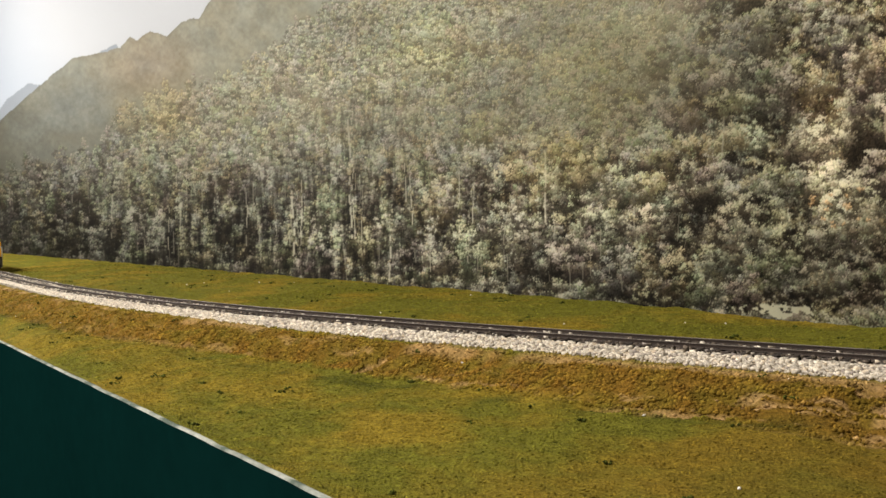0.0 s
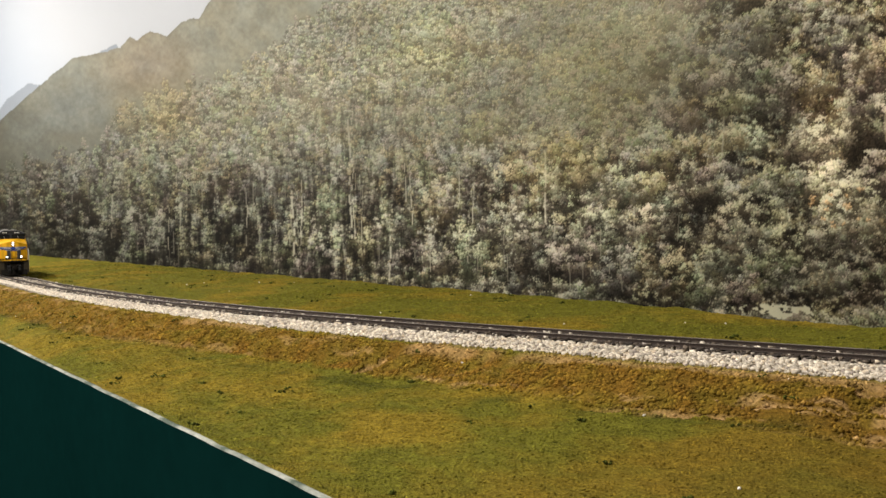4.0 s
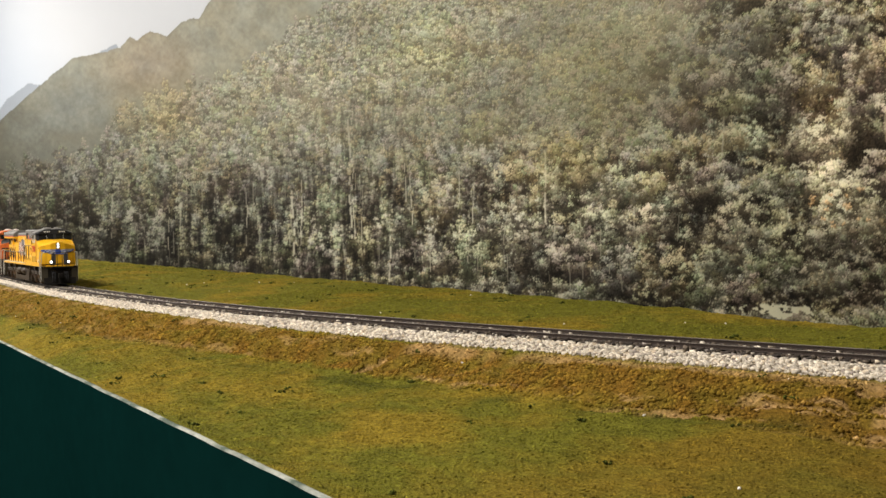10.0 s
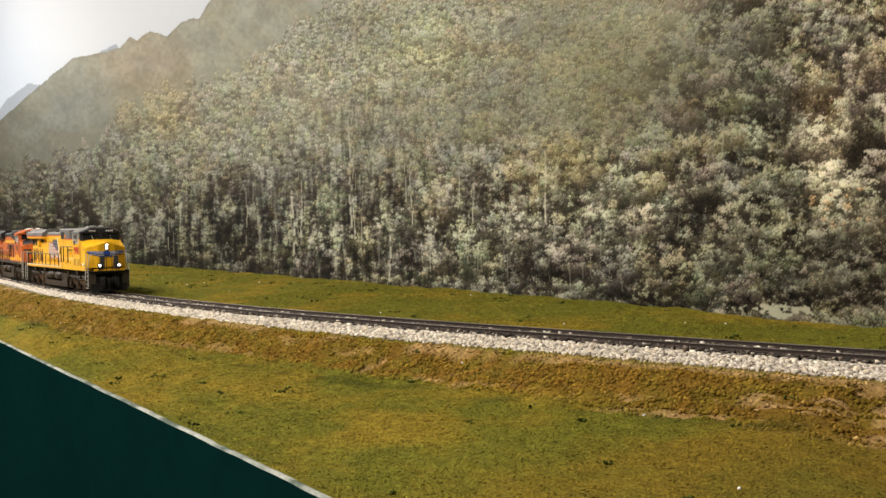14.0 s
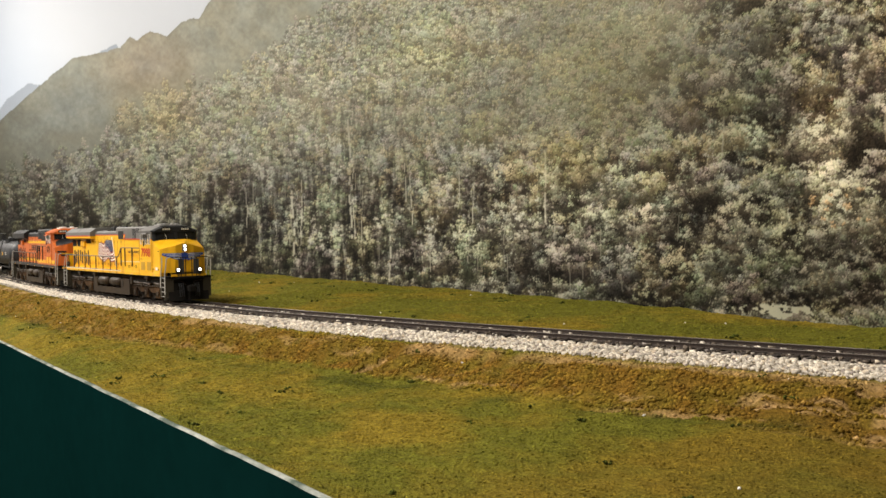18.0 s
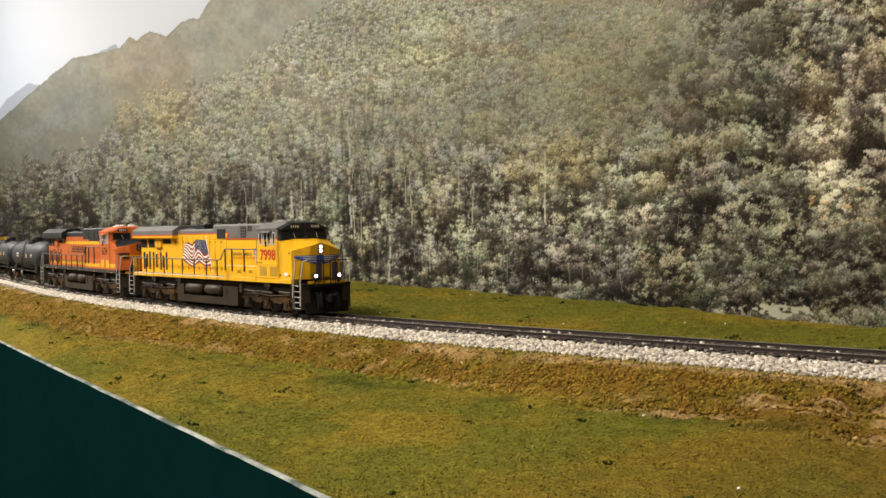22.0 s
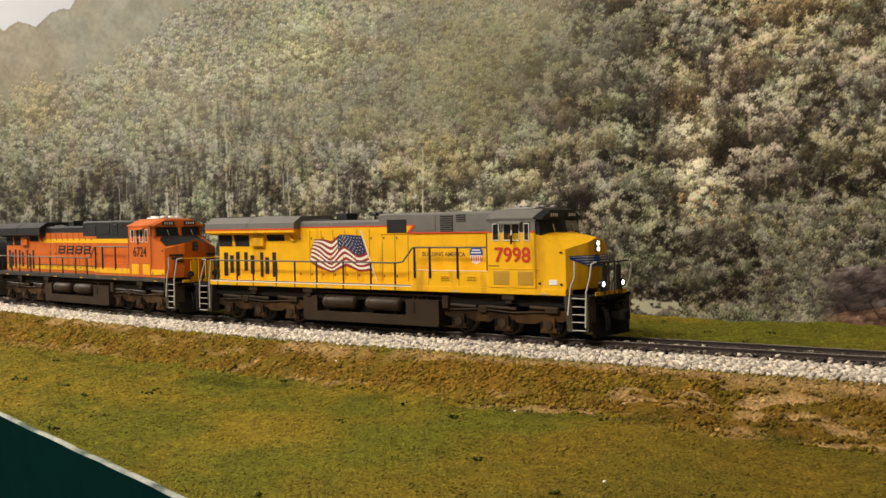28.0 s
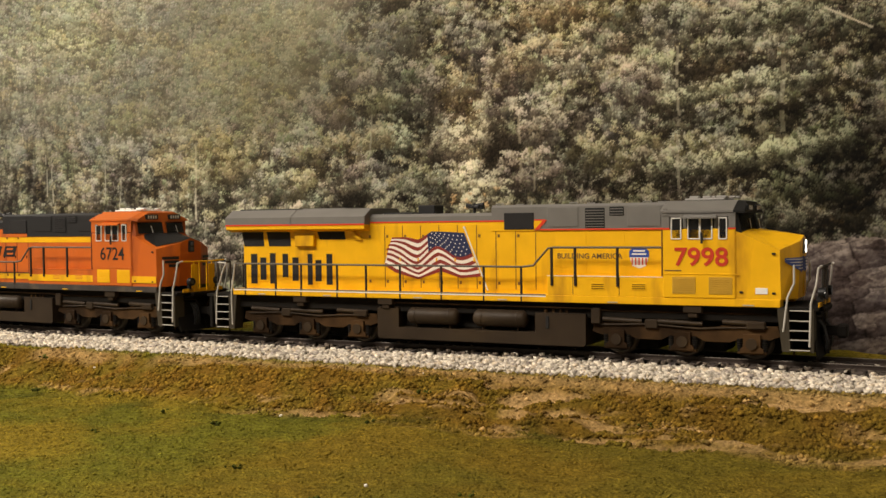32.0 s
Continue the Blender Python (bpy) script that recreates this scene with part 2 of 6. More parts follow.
def part(name, geo, material, parent, label="", at=None):
    ob = new(name, geo.mesh(name, material))
    ob.parent = parent
    if at:
        ob.matrix_basis = at
    return tagged(ob, label)


def thing(name, label, category, group="", kind="", at=None):
    ob = new(name)
    ob.empty_display_size = 0.01
    if at:
        ob.matrix_basis = at
    return tagged(ob, label, category, group, kind)


def solid(name, geo, material, label, category, kind="structure"):
    return tagged(new(name, geo.mesh(name, material)), label, category, "", kind)


def lattice(x, y, seed):
    h = np.sin(x * 127.1 + y * 311.7 + seed * 74.7) * 43758.5453
    return h - np.floor(h)


def field(x, y, seed=0):
    """Smooth noise between 0 and 1 over the plane."""
    xi, yi = np.floor(x), np.floor(y)
    a, b = x - xi, y - yi
    a, b = a * a * (3 - 2 * a), b * b * (3 - 2 * b)
    return (lattice(xi, yi, seed) * (1 - a) + lattice(xi + 1, yi, seed) * a) * (1 - b) + (lattice(xi, yi + 1, seed) * (1 - a) + lattice(xi + 1, yi + 1, seed) * a) * b


def fbm(x, y, seed=0, octaves=4, gain=0.55):
    s, w, t = 0.0, 1.0, 0.0
    for o in range(octaves):
        s = s + w * field(x * 2 ** o, y * 2 ** o, seed + o * 3.3)
        t, w = t + w, w * gain
    return s / t


def grid_mesh(name, P, colours, attribute, material, smooth=True):
    """A sheet from an array of places (rows, columns, 3) with colours laid on its corners."""
    n, m = P.shape[:2]
    me = bpy.data.meshes.new(name)
    i = np.arange(n * m).reshape(n, m)
    q = np.stack([i[:-1, :-1], i[:-1, 1:], i[1:, 1:], i[1:, :-1]], -1).reshape(-1, 4)
    lay_faces(me, P.reshape(-1, 3) * k, q)
    if smooth:
        me.polygons.foreach_set("use_smooth", np.ones(len(q), bool))
    lay_colours(me, attribute, colours.reshape(-1, 3))
    me.materials.append(material)
    return me


def lay_faces(me, verts, faces):
    n, c = faces.shape
    me.vertices.add(len(verts))
    me.vertices.foreach_set("co", np.ascontiguousarray(verts, dtype=np.float32).ravel())
    me.loops.add(n * c)
    me.loops.foreach_set("vertex_index", np.ascontiguousarray(faces, dtype=np.int32).ravel())
    me.polygons.add(n)
    me.polygons.foreach_set("loop_start", np.arange(n, dtype=np.int32) * c)
    me.update(calc_edges=True)


def lay_colours(me, attribute, rgb):
    at = me.color_attributes.new(attribute, "FLOAT_COLOR", "POINT")
    at.data.foreach_set("color", np.concatenate([rgb, np.ones((len(rgb), 1))], 1).astype(np.float32).ravel())


# ---------- the line of the track across the shelf ----------
KNOT_X = np.array([-400, -300, -150, -128, -114, -104, -94, -84, -74, -64, -54.1, -44.4, -34.7, -25.1, -15.5, -8, 2, 16, 60])
KNOT_Y = np.array([21.2, 20.2, 18.98, 18.5, 18.2, 18.08, 18.15, 18.6, 19.35, 20.5, 22.1, 24.2, 26.8, 29.6, 32.25, 33.8, 34.6, 34.5, 34.3])


def spline(kx, ky):
    n, h = len(kx), np.diff(kx)
    A, r = np.eye(n), np.zeros(n)
    for i in range(1, n - 1):
        A[i, i - 1], A[i, i], A[i, i + 1] = h[i - 1], 2 * (h[i - 1] + h[i]), h[i]
        r[i] = 6 * ((ky[i + 1] - ky[i]) / h[i] - (ky[i] - ky[i - 1]) / h[i - 1])
    m = np.linalg.solve(A, r)

    def at(q):
        i = np.clip(np.searchsorted(kx, q) - 1, 0, n - 2)
        a, b, hh = kx[i + 1] - q, q - kx[i], h[i]
        return m[i] * a ** 3 / (6 * hh) + m[i + 1] * b ** 3 / (6 * hh) + (ky[i] / hh - m[i] * hh / 6) * a + (ky[i + 1] / hh - m[i + 1] * hh / 6) * b
    return at


track_y = spline(KNOT_X, KNOT_Y)
TX = np.arange(-390, 58, 0.1)
TY = track_y(TX)
TS = np.concatenate([[0], np.cumsum(np.hypot(np.diff(TX), np.diff(TY)))])
TS -= np.interp(-55.4, TX, TS)
TH = np.arctan2(np.gradient(TY), np.gradient(TX))


def on_track(s):
    return np.interp(s, TS, TX), np.interp(s, TS, TY), np.interp(s, TS, TH)


# ---------- the lie of the land ----------


def fascia_y(x):
    return EDGE + 0.0154 * (x + 25.9)


def beside(X, Y):
    """The distance from the middle of the track, positive towards the wall."""
    return (Y - track_y(X)) * np.cos(np.interp(X, TX, TH))


def land(X, Y):
    d = beside(X, Y)
    foot = np.interp(X, [-90, -65, -58, -51, -46, -40, -32, -26, -10], [6.2, 6.3, 5.4, 4.5, 4.6, 5.0, 5.4, 6.1, 6.4]) + 0.7 * (fbm(X * 0.4, X * 0 + 3, 5) - 0.5)
    lip = 2.25 + 0.35 * (fbm(X * 0.5, X * 0, 8) - 0.5)
    drop = np.interp(X, [-90, -60, -45], [0.50, 0.52, 0.62])
    a = np.clip((-d - lip) / (foot - lip), 0, 1)
    front = -drop - (1.78 - drop) * (a * 0.45 + 0.55 * a * a * (3 - 2 * a))
    beyond = np.clip(-d - foot, 0, None)
    front = front - 0.095 * beyond
    behind = -0.42 + 0.57 * np.clip((d - 2.3) / 9.0, 0, 1) ** 0.8
    room = np.maximum((WALL - track_y(X)) * np.cos(np.interp(X, TX, TH)) - 2.3, 0.3)
    behind = behind + np.interp(X, [-29, -25, -19, -17, -12], [0, 0.36, 0.40, 0.06, 0.0]) * np.clip((d - 2.3) / room, 0, 1)
    bed = np.where(d < 0, np.interp(-d, [0, 1.7, 2.25], [-0.42, -0.42, -0.60]), np.interp(d, [0, 1.7, 2.3], [-0.42, -0.42, -0.46]))
    z = np.where(-d > lip, front, np.where(d > 2.3, behind, bed))
    turf = (np.abs(d) > 2.2)
    rough = 0.34 * (fbm(X * 0.35, Y * 0.35, 11) - 0.5) * np.clip(np.abs(d) - 2.2, 0, 2) / 2 + 0.10 * (fbm(X * 2.1, Y * 2.1, 21, 3) - 0.5) * turf
    slope = np.clip(1.6 - np.abs(a - 0.5) * 3.2, 0, 1)
    rough = rough + slope * (0.34 * (fbm(X * 1.1, Y * 1.1 + z, 31, 5, 0.65) - 0.5) + 0.13 * np.clip((scar(X, d) - 0.5) * 30, -1, 1))
    z = z + rough - 0.16 * slipped(X, d) * (np.abs(d) > 2.4)
    near_edge = np.clip(1 - (Y - fascia_y(X)) / 2.2, 0, 1)
    near_edge = near_edge * near_edge * (3 - 2 * near_edge)
    return z * (1 - near_edge) + (-2.50 + 0.25 * rough) * near_edge, d, a


def scar(X, d):
    """Where the bank has slipped: long broken lines along the slope."""
    return fbm(X * 0.17 + 0.6 * fbm(X * 0.8, d * 0.8, 107), d * 0.85, 101, 4)


SLIPS = [(-41.9, -4.2, 0.35, 0.9), (-43.4, -5.2, 0.7, 0.22), (-40.2, -5.3, 0.45, 0.3), (-50, -4.6, 2.2, 0.14), (-58, -5.0, 1.8, 0.16), (-28.6, -5.7, 1.5, 0.24), (-25.8, -5.6, 1.5, 0.24), (-24.0, -4.7, 1.1, 0.26),
         (-20.3, -3.5, 1.3, 0.42), (-18.9, -4.3, 1.0, 0.28), (-21.6, -4.6, 1.4, 0.14), (-16.3, -5.6, 1.7, 0.34), (-15.0, -6.0, 1.3, 0.26), (-22.5, -3.2, 1.2, 0.16), (-13.0, -3.2, 1.6, 0.5)]


def slipped(X, d):
    """The larger slips, where the turf has torn and the plaster shows: 0 to 1."""
    ragged = 2.2 * (fbm(X * 1.4, d * 2.4, 151, 4, 0.6) - 0.5)
    s = np.zeros(np.shape(X))
    for x, w, a, b in SLIPS:
        e = ((X - x) / a) ** 2 + ((d - w - 0.10 * (X - x)) / b) ** 2
        s = np.maximum(s, np.clip((1.0 - e + ragged) * 2.2, 0, 1) * (e < 3))
    return s


def turf_colour(X, Y, d, a):
    """Blends of green, olive and ochre turf over tan plaster, with some shade and light falloff laid into them."""
    n1, n2, n3 = fbm(X * 0.22, Y * 0.30, 41), fbm(X * 1.3, Y * 1.3, 43), fbm(X * 5, Y * 5, 47, 3)
    green = np.array([0.120, 0.114, 0.0140])
    olive = np.array([0.190, 0.137, 0.0160])
    ochre = np.array([0.168, 0.092, 0.0140])
    tan = np.array([0.40, 0.255, 0.110])
    mix = lambda p, q, w: p * (1 - w[..., None]) + q * w[..., None]
    c = mix(np.broadcast_to(green, X.shape + (3,)), olive, np.clip((n1 - 0.42) * 3.4 + (n2 - 0.5), 0, 1))
    on_slope = np.clip(np.minimum(a * 7, (1 - a) * 6), 0, 1) * (a > 0)
    c = mix(c, ochre, np.clip(on_slope * (0.75 + (n2 - 0.5)), 0, 1))
    # Browner turf towards the right, darkened further to stand for light falling off there.
    c = mix(c, np.broadcast_to(np.array([0.108, 0.062, 0.0105]), c.shape), 0.5 * np.clip((X + 27 + 8 * (n1 - 0.5)) / 9, 0, 1) * (d < -2))
    low = np.clip(1 - np.abs(a - 0.88) / 0.30, 0, 1)
    bare = np.clip((fbm(X * 0.45, d * 1.9, 53, 5, 0.65) - 0.615 + 0.10 * low) * 10, 0, 1) * on_slope
    line = np.clip(1 - np.abs(scar(X, d) - 0.493) / 0.010, 0, 1) * on_slope * np.clip((fbm(X * 0.5, d, 109) - 0.45) * 6, 0, 1)
    bare = np.maximum(np.maximum(bare * 0.8, line), slipped(X, d) * on_slope)
    rim = np.clip(1.3 - np.abs(-d - 2.65) / 0.42, 0, 1) * np.clip((fbm(X * 0.3, X * 0, 57) - 0.44 + 0.16 * (X > -34)) * 7, 0, 1)
    # Moss clumps along the bank's foot, with the shadows between them painted in.
    moss_and_shadow = np.clip(1 - np.abs(-d - 5.9) / 0.9, 0, 1) * np.clip((fbm(X * 0.8, d * 1.1, 113) - 0.52) * 8, 0, 1)
    c = mix(c, np.broadcast_to(np.array([0.030, 0.036, 0.006]), c.shape), moss_and_shadow * 0.6)
    c = mix(c, tan, np.clip(np.maximum(bare * np.interp(X, [-62, -44, -36], [0.25, 0.55, 0.85]), rim * 0.6), 0, 1))
    c = mix(c, np.broadcast_to(np.array([0.22, 0.19, 0.15]), c.shape), (np.abs(d) < 2.1) * 1.0)
    n4 = fbm(X * 11, Y * 11, 61, 2)
    return c * ((0.60 + 0.62 * n3) * (0.70 + 0.6 * n4) * 1.05)[..., None]


# ---------- the room ----------


def build_room():
    zf, zc, ya, yb, xa, xb = FLOOR, CEIL, -230.0, WALL + 1.2, X0 - 40, 150.0
    solid("floor", Geo().box(xa - 9, xb + 9, ya - 9, yb + 12, zf - 9, zf), M_FLOOR, "grey concrete floor of the layout room", "floor")
    solid("ceiling", Geo().box(xa - 9, xb + 9, ya - 9, yb + 12, zc, zc + 9), M_CEIL, "plain white painted ceiling", "ceiling")
    solid("wall_north", Geo().box(xa, xb, yb, yb + 10, zf, zc), M_WALL, "off-white wall behind the backdrop", "wall")
    solid("wall_south", Geo().box(xa, xb, ya - 9, ya, zf, zc), M_WALL, "off-white painted room wall", "wall")
    solid("wall_west", Geo().box(xa - 9, xa, ya, yb, zf, zc), M_WALL, "off-white painted room wall", "wall")
    solid("wall_east", Geo().box(xb, xb + 9, ya, yb, zf, zc), M_WALL, "off-white painted room wall", "wall")
    for lx, ly, watts in LAMPS:
        lamp = thing("ceiling_light", "white fluorescent ceiling fitting, lit", "ceiling light", "ceiling lights", at=pose(lx * k, ly * k, CEIL * k))
        g = Geo().box(-56, 56, -15, 15, -7, 0, 0.5)
        part("housing", g, M_FIXTURE, lamp)
        part("diffuser", Geo().box(-53, 53, -13.2, 13.2, -7.4, -7.0, 0.1), M_DIFF, lamp, "glowing white diffuser")


def build_shelf():
    """The shelf, its dark green front board and the shaped land."""
    g = Geo()
    xs = np.linspace(X0, X1, 60)
    base = [(x, fascia_y(x) + 0.02, -9.0) for x in (X0, X1)] + [(X1, WALL - 0.05, -9.0), (X0, WALL - 0.05, -9.0)]
    g.prism([(x, y, -14.0) for x, y, z in base], base)
    solid("shelf", g, M_WOOD, "wooden shelf that carries the model landscape", "shelf")
    # front board with a worn pale top edge
    face, edge = Geo(), Geo()
    xs = np.concatenate([np.linspace(X0, -110, 30), np.linspace(-109, 20, 130), np.linspace(22, X1, 8)])
    zt = -2.46 + 0.07 * (fbm(xs * 0.45, xs * 0, 3) - 0.5)
    for i in range(len(xs) - 1):
        xa, xb, za, zb = xs[i], xs[i + 1], zt[i], zt[i + 1]
        ya, yb = fascia_y(xa), fascia_y(xb)
        face.add([(xa, ya, -38), (xb, yb, -38), (xb, yb, zb - 0.06), (xa, ya, za - 0.06)], [(0, 1, 2, 3)], True)
        edge.add([(xa, ya - 0.012, za - 0.07), (xb, yb - 0.012, zb - 0.07), (xb, yb + 0.04, zb), (xa, ya + 0.04, za), (xb, yb + 0.20, zb - 0.03), (xa, ya + 0.20, za - 0.03)], [(0, 1, 2, 3), (3, 2, 4, 5)], True)
    for ob in (face,):
        n = len(ob.v)
        ob.add([(X0, fascia_y(X0), -38), (X1, fascia_y(X1), -38), (X1, fascia_y(X1) + 0.4, -38), (X0, fascia_y(X0) + 0.4, -38)], [(0, 1, 2, 3)])
    solid("fascia", face, M_FASCIA, "dark green painted front board of the shelf", "fascia")
    solid("trim", edge, M_EDGE, "worn pale top edge of the green front board", "trim")
    # land
    xs = np.concatenate([np.arange(X0, -160, 3.0), np.arange(-160, -90, 0.7), np.arange(-90, -5, 0.22), np.arange(-5, X1 + 0.1, 2.0)])
    v = np.linspace(0, 1, 250)[:, None]
    Y = (fascia_y(xs) + 0.17)[None, :] * (1 - v) + WALL * v
    X = np.broadcast_to(xs[None, :], Y.shape)
    Z, d, a = land(X, Y)
    c = turf_colour(X, Y, d, a)
    me = grid_mesh("ground", np.stack([X, Y, Z], -1), c, "turf", M_TURF)
    tagged(new("ground", me), "model landscape of green and ochre turf with bare tan patches", "ground", kind="structure")


build_room()
build_shelf()

# ---------- the printed photo backdrop: wooded mountainside under a pale sky ----------
FOCUS = 1936.0                     # the panorama's own scale, in print dots for each radian
TURN = radians(59.88)


def print_at(x, y, turn=0.0, level=398.0, lean=0.0212):
    """Where a landmark of the panorama lies on the print, from its offset in a photo turned by so many degrees."""
    az = math.atan((x - 784) / FOCUS) + radians(turn)
    return 784 + FOCUS * az, 398 + (y - (level - lean * (x - 784))) * math.cos(az - radians(turn))


def late(x, y):
    return print_at(x, y, 16.93, 390.0, 0.0121)


def linear(r, g, b):
    c = np.array([r, g, b]) / 255.0
    return np.where(c < 0.04, c / 12.92, ((c + 0.055) / 1.055) ** 2.4)


STEP = 1.5
PU = np.arange(-10, 2215, STEP)
PV = np.arange(-40, 650, STEP)


def paint_print():
    rng = np.random.default_rng(7)
    U, V = np.meshgrid(PU, PV)
    img = np.empty(U.shape + (3,))
    # sky, brightest beside the slope
    sky = linear(238, 243, 251)[None, None] * (0.50 + 0.07 * fbm(U / 160, V / 90, 2))[..., None]
    blue = np.clip((150 - U) / 300 + (V - 60) / 500, 0, 0.5)[..., None]
    img[:] = sky * (1 - blue) + linear(200, 218, 242) * 0.60 * blue

    def ridge(points):
        p = np.array([print_at(*q) for q in points])
        j = 4 * (fbm(PU / 12, PU * 0, 4, 3) - 0.5)
        return np.interp(PU, p[:, 0], p[:, 1]) + j

    far = ridge([(-60, 250), (0, 205), (20, 178), (60, 148), (75, 152), (120, 150), (190, 92), (215, 80), (230, 100), (400, 120), (700, 300)])
    near = ridge([(-60, 260), (0, 222), (60, 168), (140, 104), (190, 96), (222, 86), (240, 68), (252, 74), (276, 57), (305, 68), (330, 42), (345, 36), (362, 36), (372, 20), (385, 2), (400, -22), (430, -60), (900, -120)])
    tl = np.array([print_at(*q) for q in ((-60, 310), (0, 300), (100, 272), (190, 238), (260, 190), (340, 150), (430, 128), (520, 60), (600, -5), (660, -60), (2000, -90))])
    treeline = np.interp(PU, tl[:, 0], tl[:, 1])
    haze = fbm(U / 60, V / 40, 9)
    m1 = V > far[None]
    img[m1] = (0.8 * linear(150, 158, 168) * (0.9 + 0.25 * haze[m1][:, None]))
    m2 = V > near[None]
    depth = np.clip((V - near[None]) / 420.0, 0, 1) * 0.6 + np.clip(U / 2200, 0, 1) * 0.55
    base_hi, base_lo = linear(112, 114, 104), linear(40, 38, 31)
    w = np.clip(depth, 0, 1)[..., None]
    ground = (base_hi * (1 - w) + base_lo * w) * (0.75 + 0.5 * fbm(U / 14, V / 18, 13))[..., None]
    img[m2] = ground[m2]
    # the wood: every crown is a heap of leafy clumps, lit on top and dark beneath, laid from the far trees to the near ones
    M = 26
    canvas = np.pad(ground, ((M, M), (M, M), (0, 0)), mode="edge") * 0.55
    SIZES = (2.4, 3.2, 4.2, 5.5, 7.2, 9.5, 12.5)
    shapes = []
    for r in SIZES:
        n = int(1.45 * r / STEP) + 2
        y, x = np.mgrid[-n:n + 1, -n:n + 1] * STEP / r
        family = []
        for q in range(16):
            ang, p = np.arctan2(y, x), rng.uniform(0, 6.283, 3)
            edge_ = 0.86 + 0.17 * np.sin(2 * ang + p[0]) + 0.13 * np.sin(3 * ang + p[1]) + 0.10 * np.sin(5 * ang + p[2])
            g = rng.normal(0, 1, y.shape)
            g = (g + 0.6 * np.roll(g, 1, 0) + 0.6 * np.roll(g, 1, 1)) / 1.35
            rr = np.hypot(x, y * 1.15)
            family.append((np.clip((edge_ - rr + 0.30 * g) * 2.6, 0, 1), np.clip(0.56 - 0.56 * y - 0.10 * x + 0.24 * g, 0.03, 1.7)))
        shapes.append((n, family))
    leaf = [np.array(c) for c in ((1.0, 1.02, 0.78), (0.92, 0.98, 0.72), (1.06, 1.03, 0.80), (1.0, 0.99, 0.86), (1.10, 1.10, 0.90), (0.88, 0.94, 0.70), (1.08, 1.0, 0.76), (0.96, 0.96, 0.84), (1.04, 1.05, 0.66), (1.16, 1.02, 0.62), (0.90, 1.02, 0.64), (1.08, 0.97, 0.84), (1.12, 1.08, 0.66))]

    def clump(u, v, size, gain, tint, solid_=0.95):
        q = int(np.searchsorted(SIZES, size * 0.9))
        n, family = shapes[min(q, len(SIZES) - 1)]
        i, j = int((v - PV[0]) / STEP + 0.5) + M, int((u - PU[0]) / STEP + 0.5) + M
        if i < n or j < n or i + n >= canvas.shape[0] or j + n >= canvas.shape[1]:
            return
        alpha, shade = family[rng.integers(0, 16)]
        w = canvas[i - n:i + n + 1, j - n:j + n + 1]
        al = (alpha * solid_)[..., None]
        w *= 1 - al
        w += al * (shade * gain)[..., None] * tint

    def tree(u, v, w, h, gain=1.0, size=6.0, tint=None, fill=1.0, flat=1.0):
        """One leafy crown about (u, v): a dark heart, then clumps from its top down."""
        col = (leaf[rng.integers(0, len(leaf))] if tint is None else np.array(tint)) * 0.17 * gain * rng.uniform(0.9, 1.1)
        n = int(fill * 0.95 * w * h / size ** 2) + 3
        for q in range(n // 2 + 2):
            t, r = rng.uniform(0, 6.283), math.sqrt(rng.uniform(0, 1)) * 1.05
            clump(u + r * w * math.cos(t), v + 0.34 * h + r * h * math.sin(t), size * 1.6, rng.uniform(0.06, 0.24), col, 0.85)
        t, r = rng.uniform(0, 6.283, n), np.sqrt(rng.uniform(0, 1, n))
        bulge = 1 + 0.20 * np.sin(2 * t + rng.uniform(0, 6)) + 0.16 * np.sin(3 * t + rng.uniform(0, 6))
        dx, dy = r * bulge * np.cos(t), r * bulge * np.sin(t)
        for q in np.argsort(dy):
            lit = np.clip(0.66 - 0.46 * dy[q] - 0.14 * dx[q], 0.14, 1.2) * rng.uniform(0.6, 1.25)
            clump(u + w * dx[q] * flat, v + h * dy[q] / flat, size * rng.uniform(0.7, 1.3), lit, col * rng.uniform(0.93, 1.07, 3))

    def hollow(u, v, w, h, size=7.0):
        """A dark gap between the crowns."""
        for q in range(int(1.6 * w * h / size ** 2) + 2):
            t, r = rng.uniform(0, 6.283), math.sqrt(rng.uniform(0, 1))
            clump(u + r * w * math.cos(t), v + r * h * math.sin(t), size * rng.uniform(0.7, 1.2), rng.uniform(0.05, 0.22), np.array([0.11, 0.10, 0.075]), 0.9)

    # the slope: small pointed trees among round ones, larger down the hill and towards the right
    v = -60.0
    while v < 640:
        u = -20.0 + rng.uniform(0, 10)
        while u < 2230:
            down = max((v - max(np.interp(u, PU, near), -60)) / 420.0, 0)
            right = u / 2200.0
            size = 5.0 + 12 * down ** 1.2 + 34 * max(right - 0.40, 0) ** 0.9 * (0.55 + 0.6 * down)
            if v > np.interp(u, PU, treeline) + rng.uniform(-10, 40):
                s = size * rng.uniform(0.7, 1.45)
                vv = v + rng.uniform(-6, 6)
                leafsize = np.clip(1.7 + 0.20 * s, 2.2, 7.5)
                slim = rng.uniform() < np.clip(1.05 - 1.5 * right, 0.0, 0.9)
                if slim:
                    tree(u, vv, s * rng.uniform(0.42, 0.7), s * rng.uniform(1.2, 2.0), rng.uniform(0.6, 1.35), leafsize * 0.9)
                else:
                    tree(u, vv, s, s * rng.uniform(0.8, 1.25), rng.uniform(0.65, 1.30), leafsize)
            u += size * rng.uniform(0.8, 1.5)
        v += 4.0 + 9.0 * max((v + 60) / 600.0, 0)
    # the foot of the slope: slim trees close together, dark stems between them
    order = sorted((rng.uniform(0, 1), rng.uniform(-20, 1240)) for q in range(360))
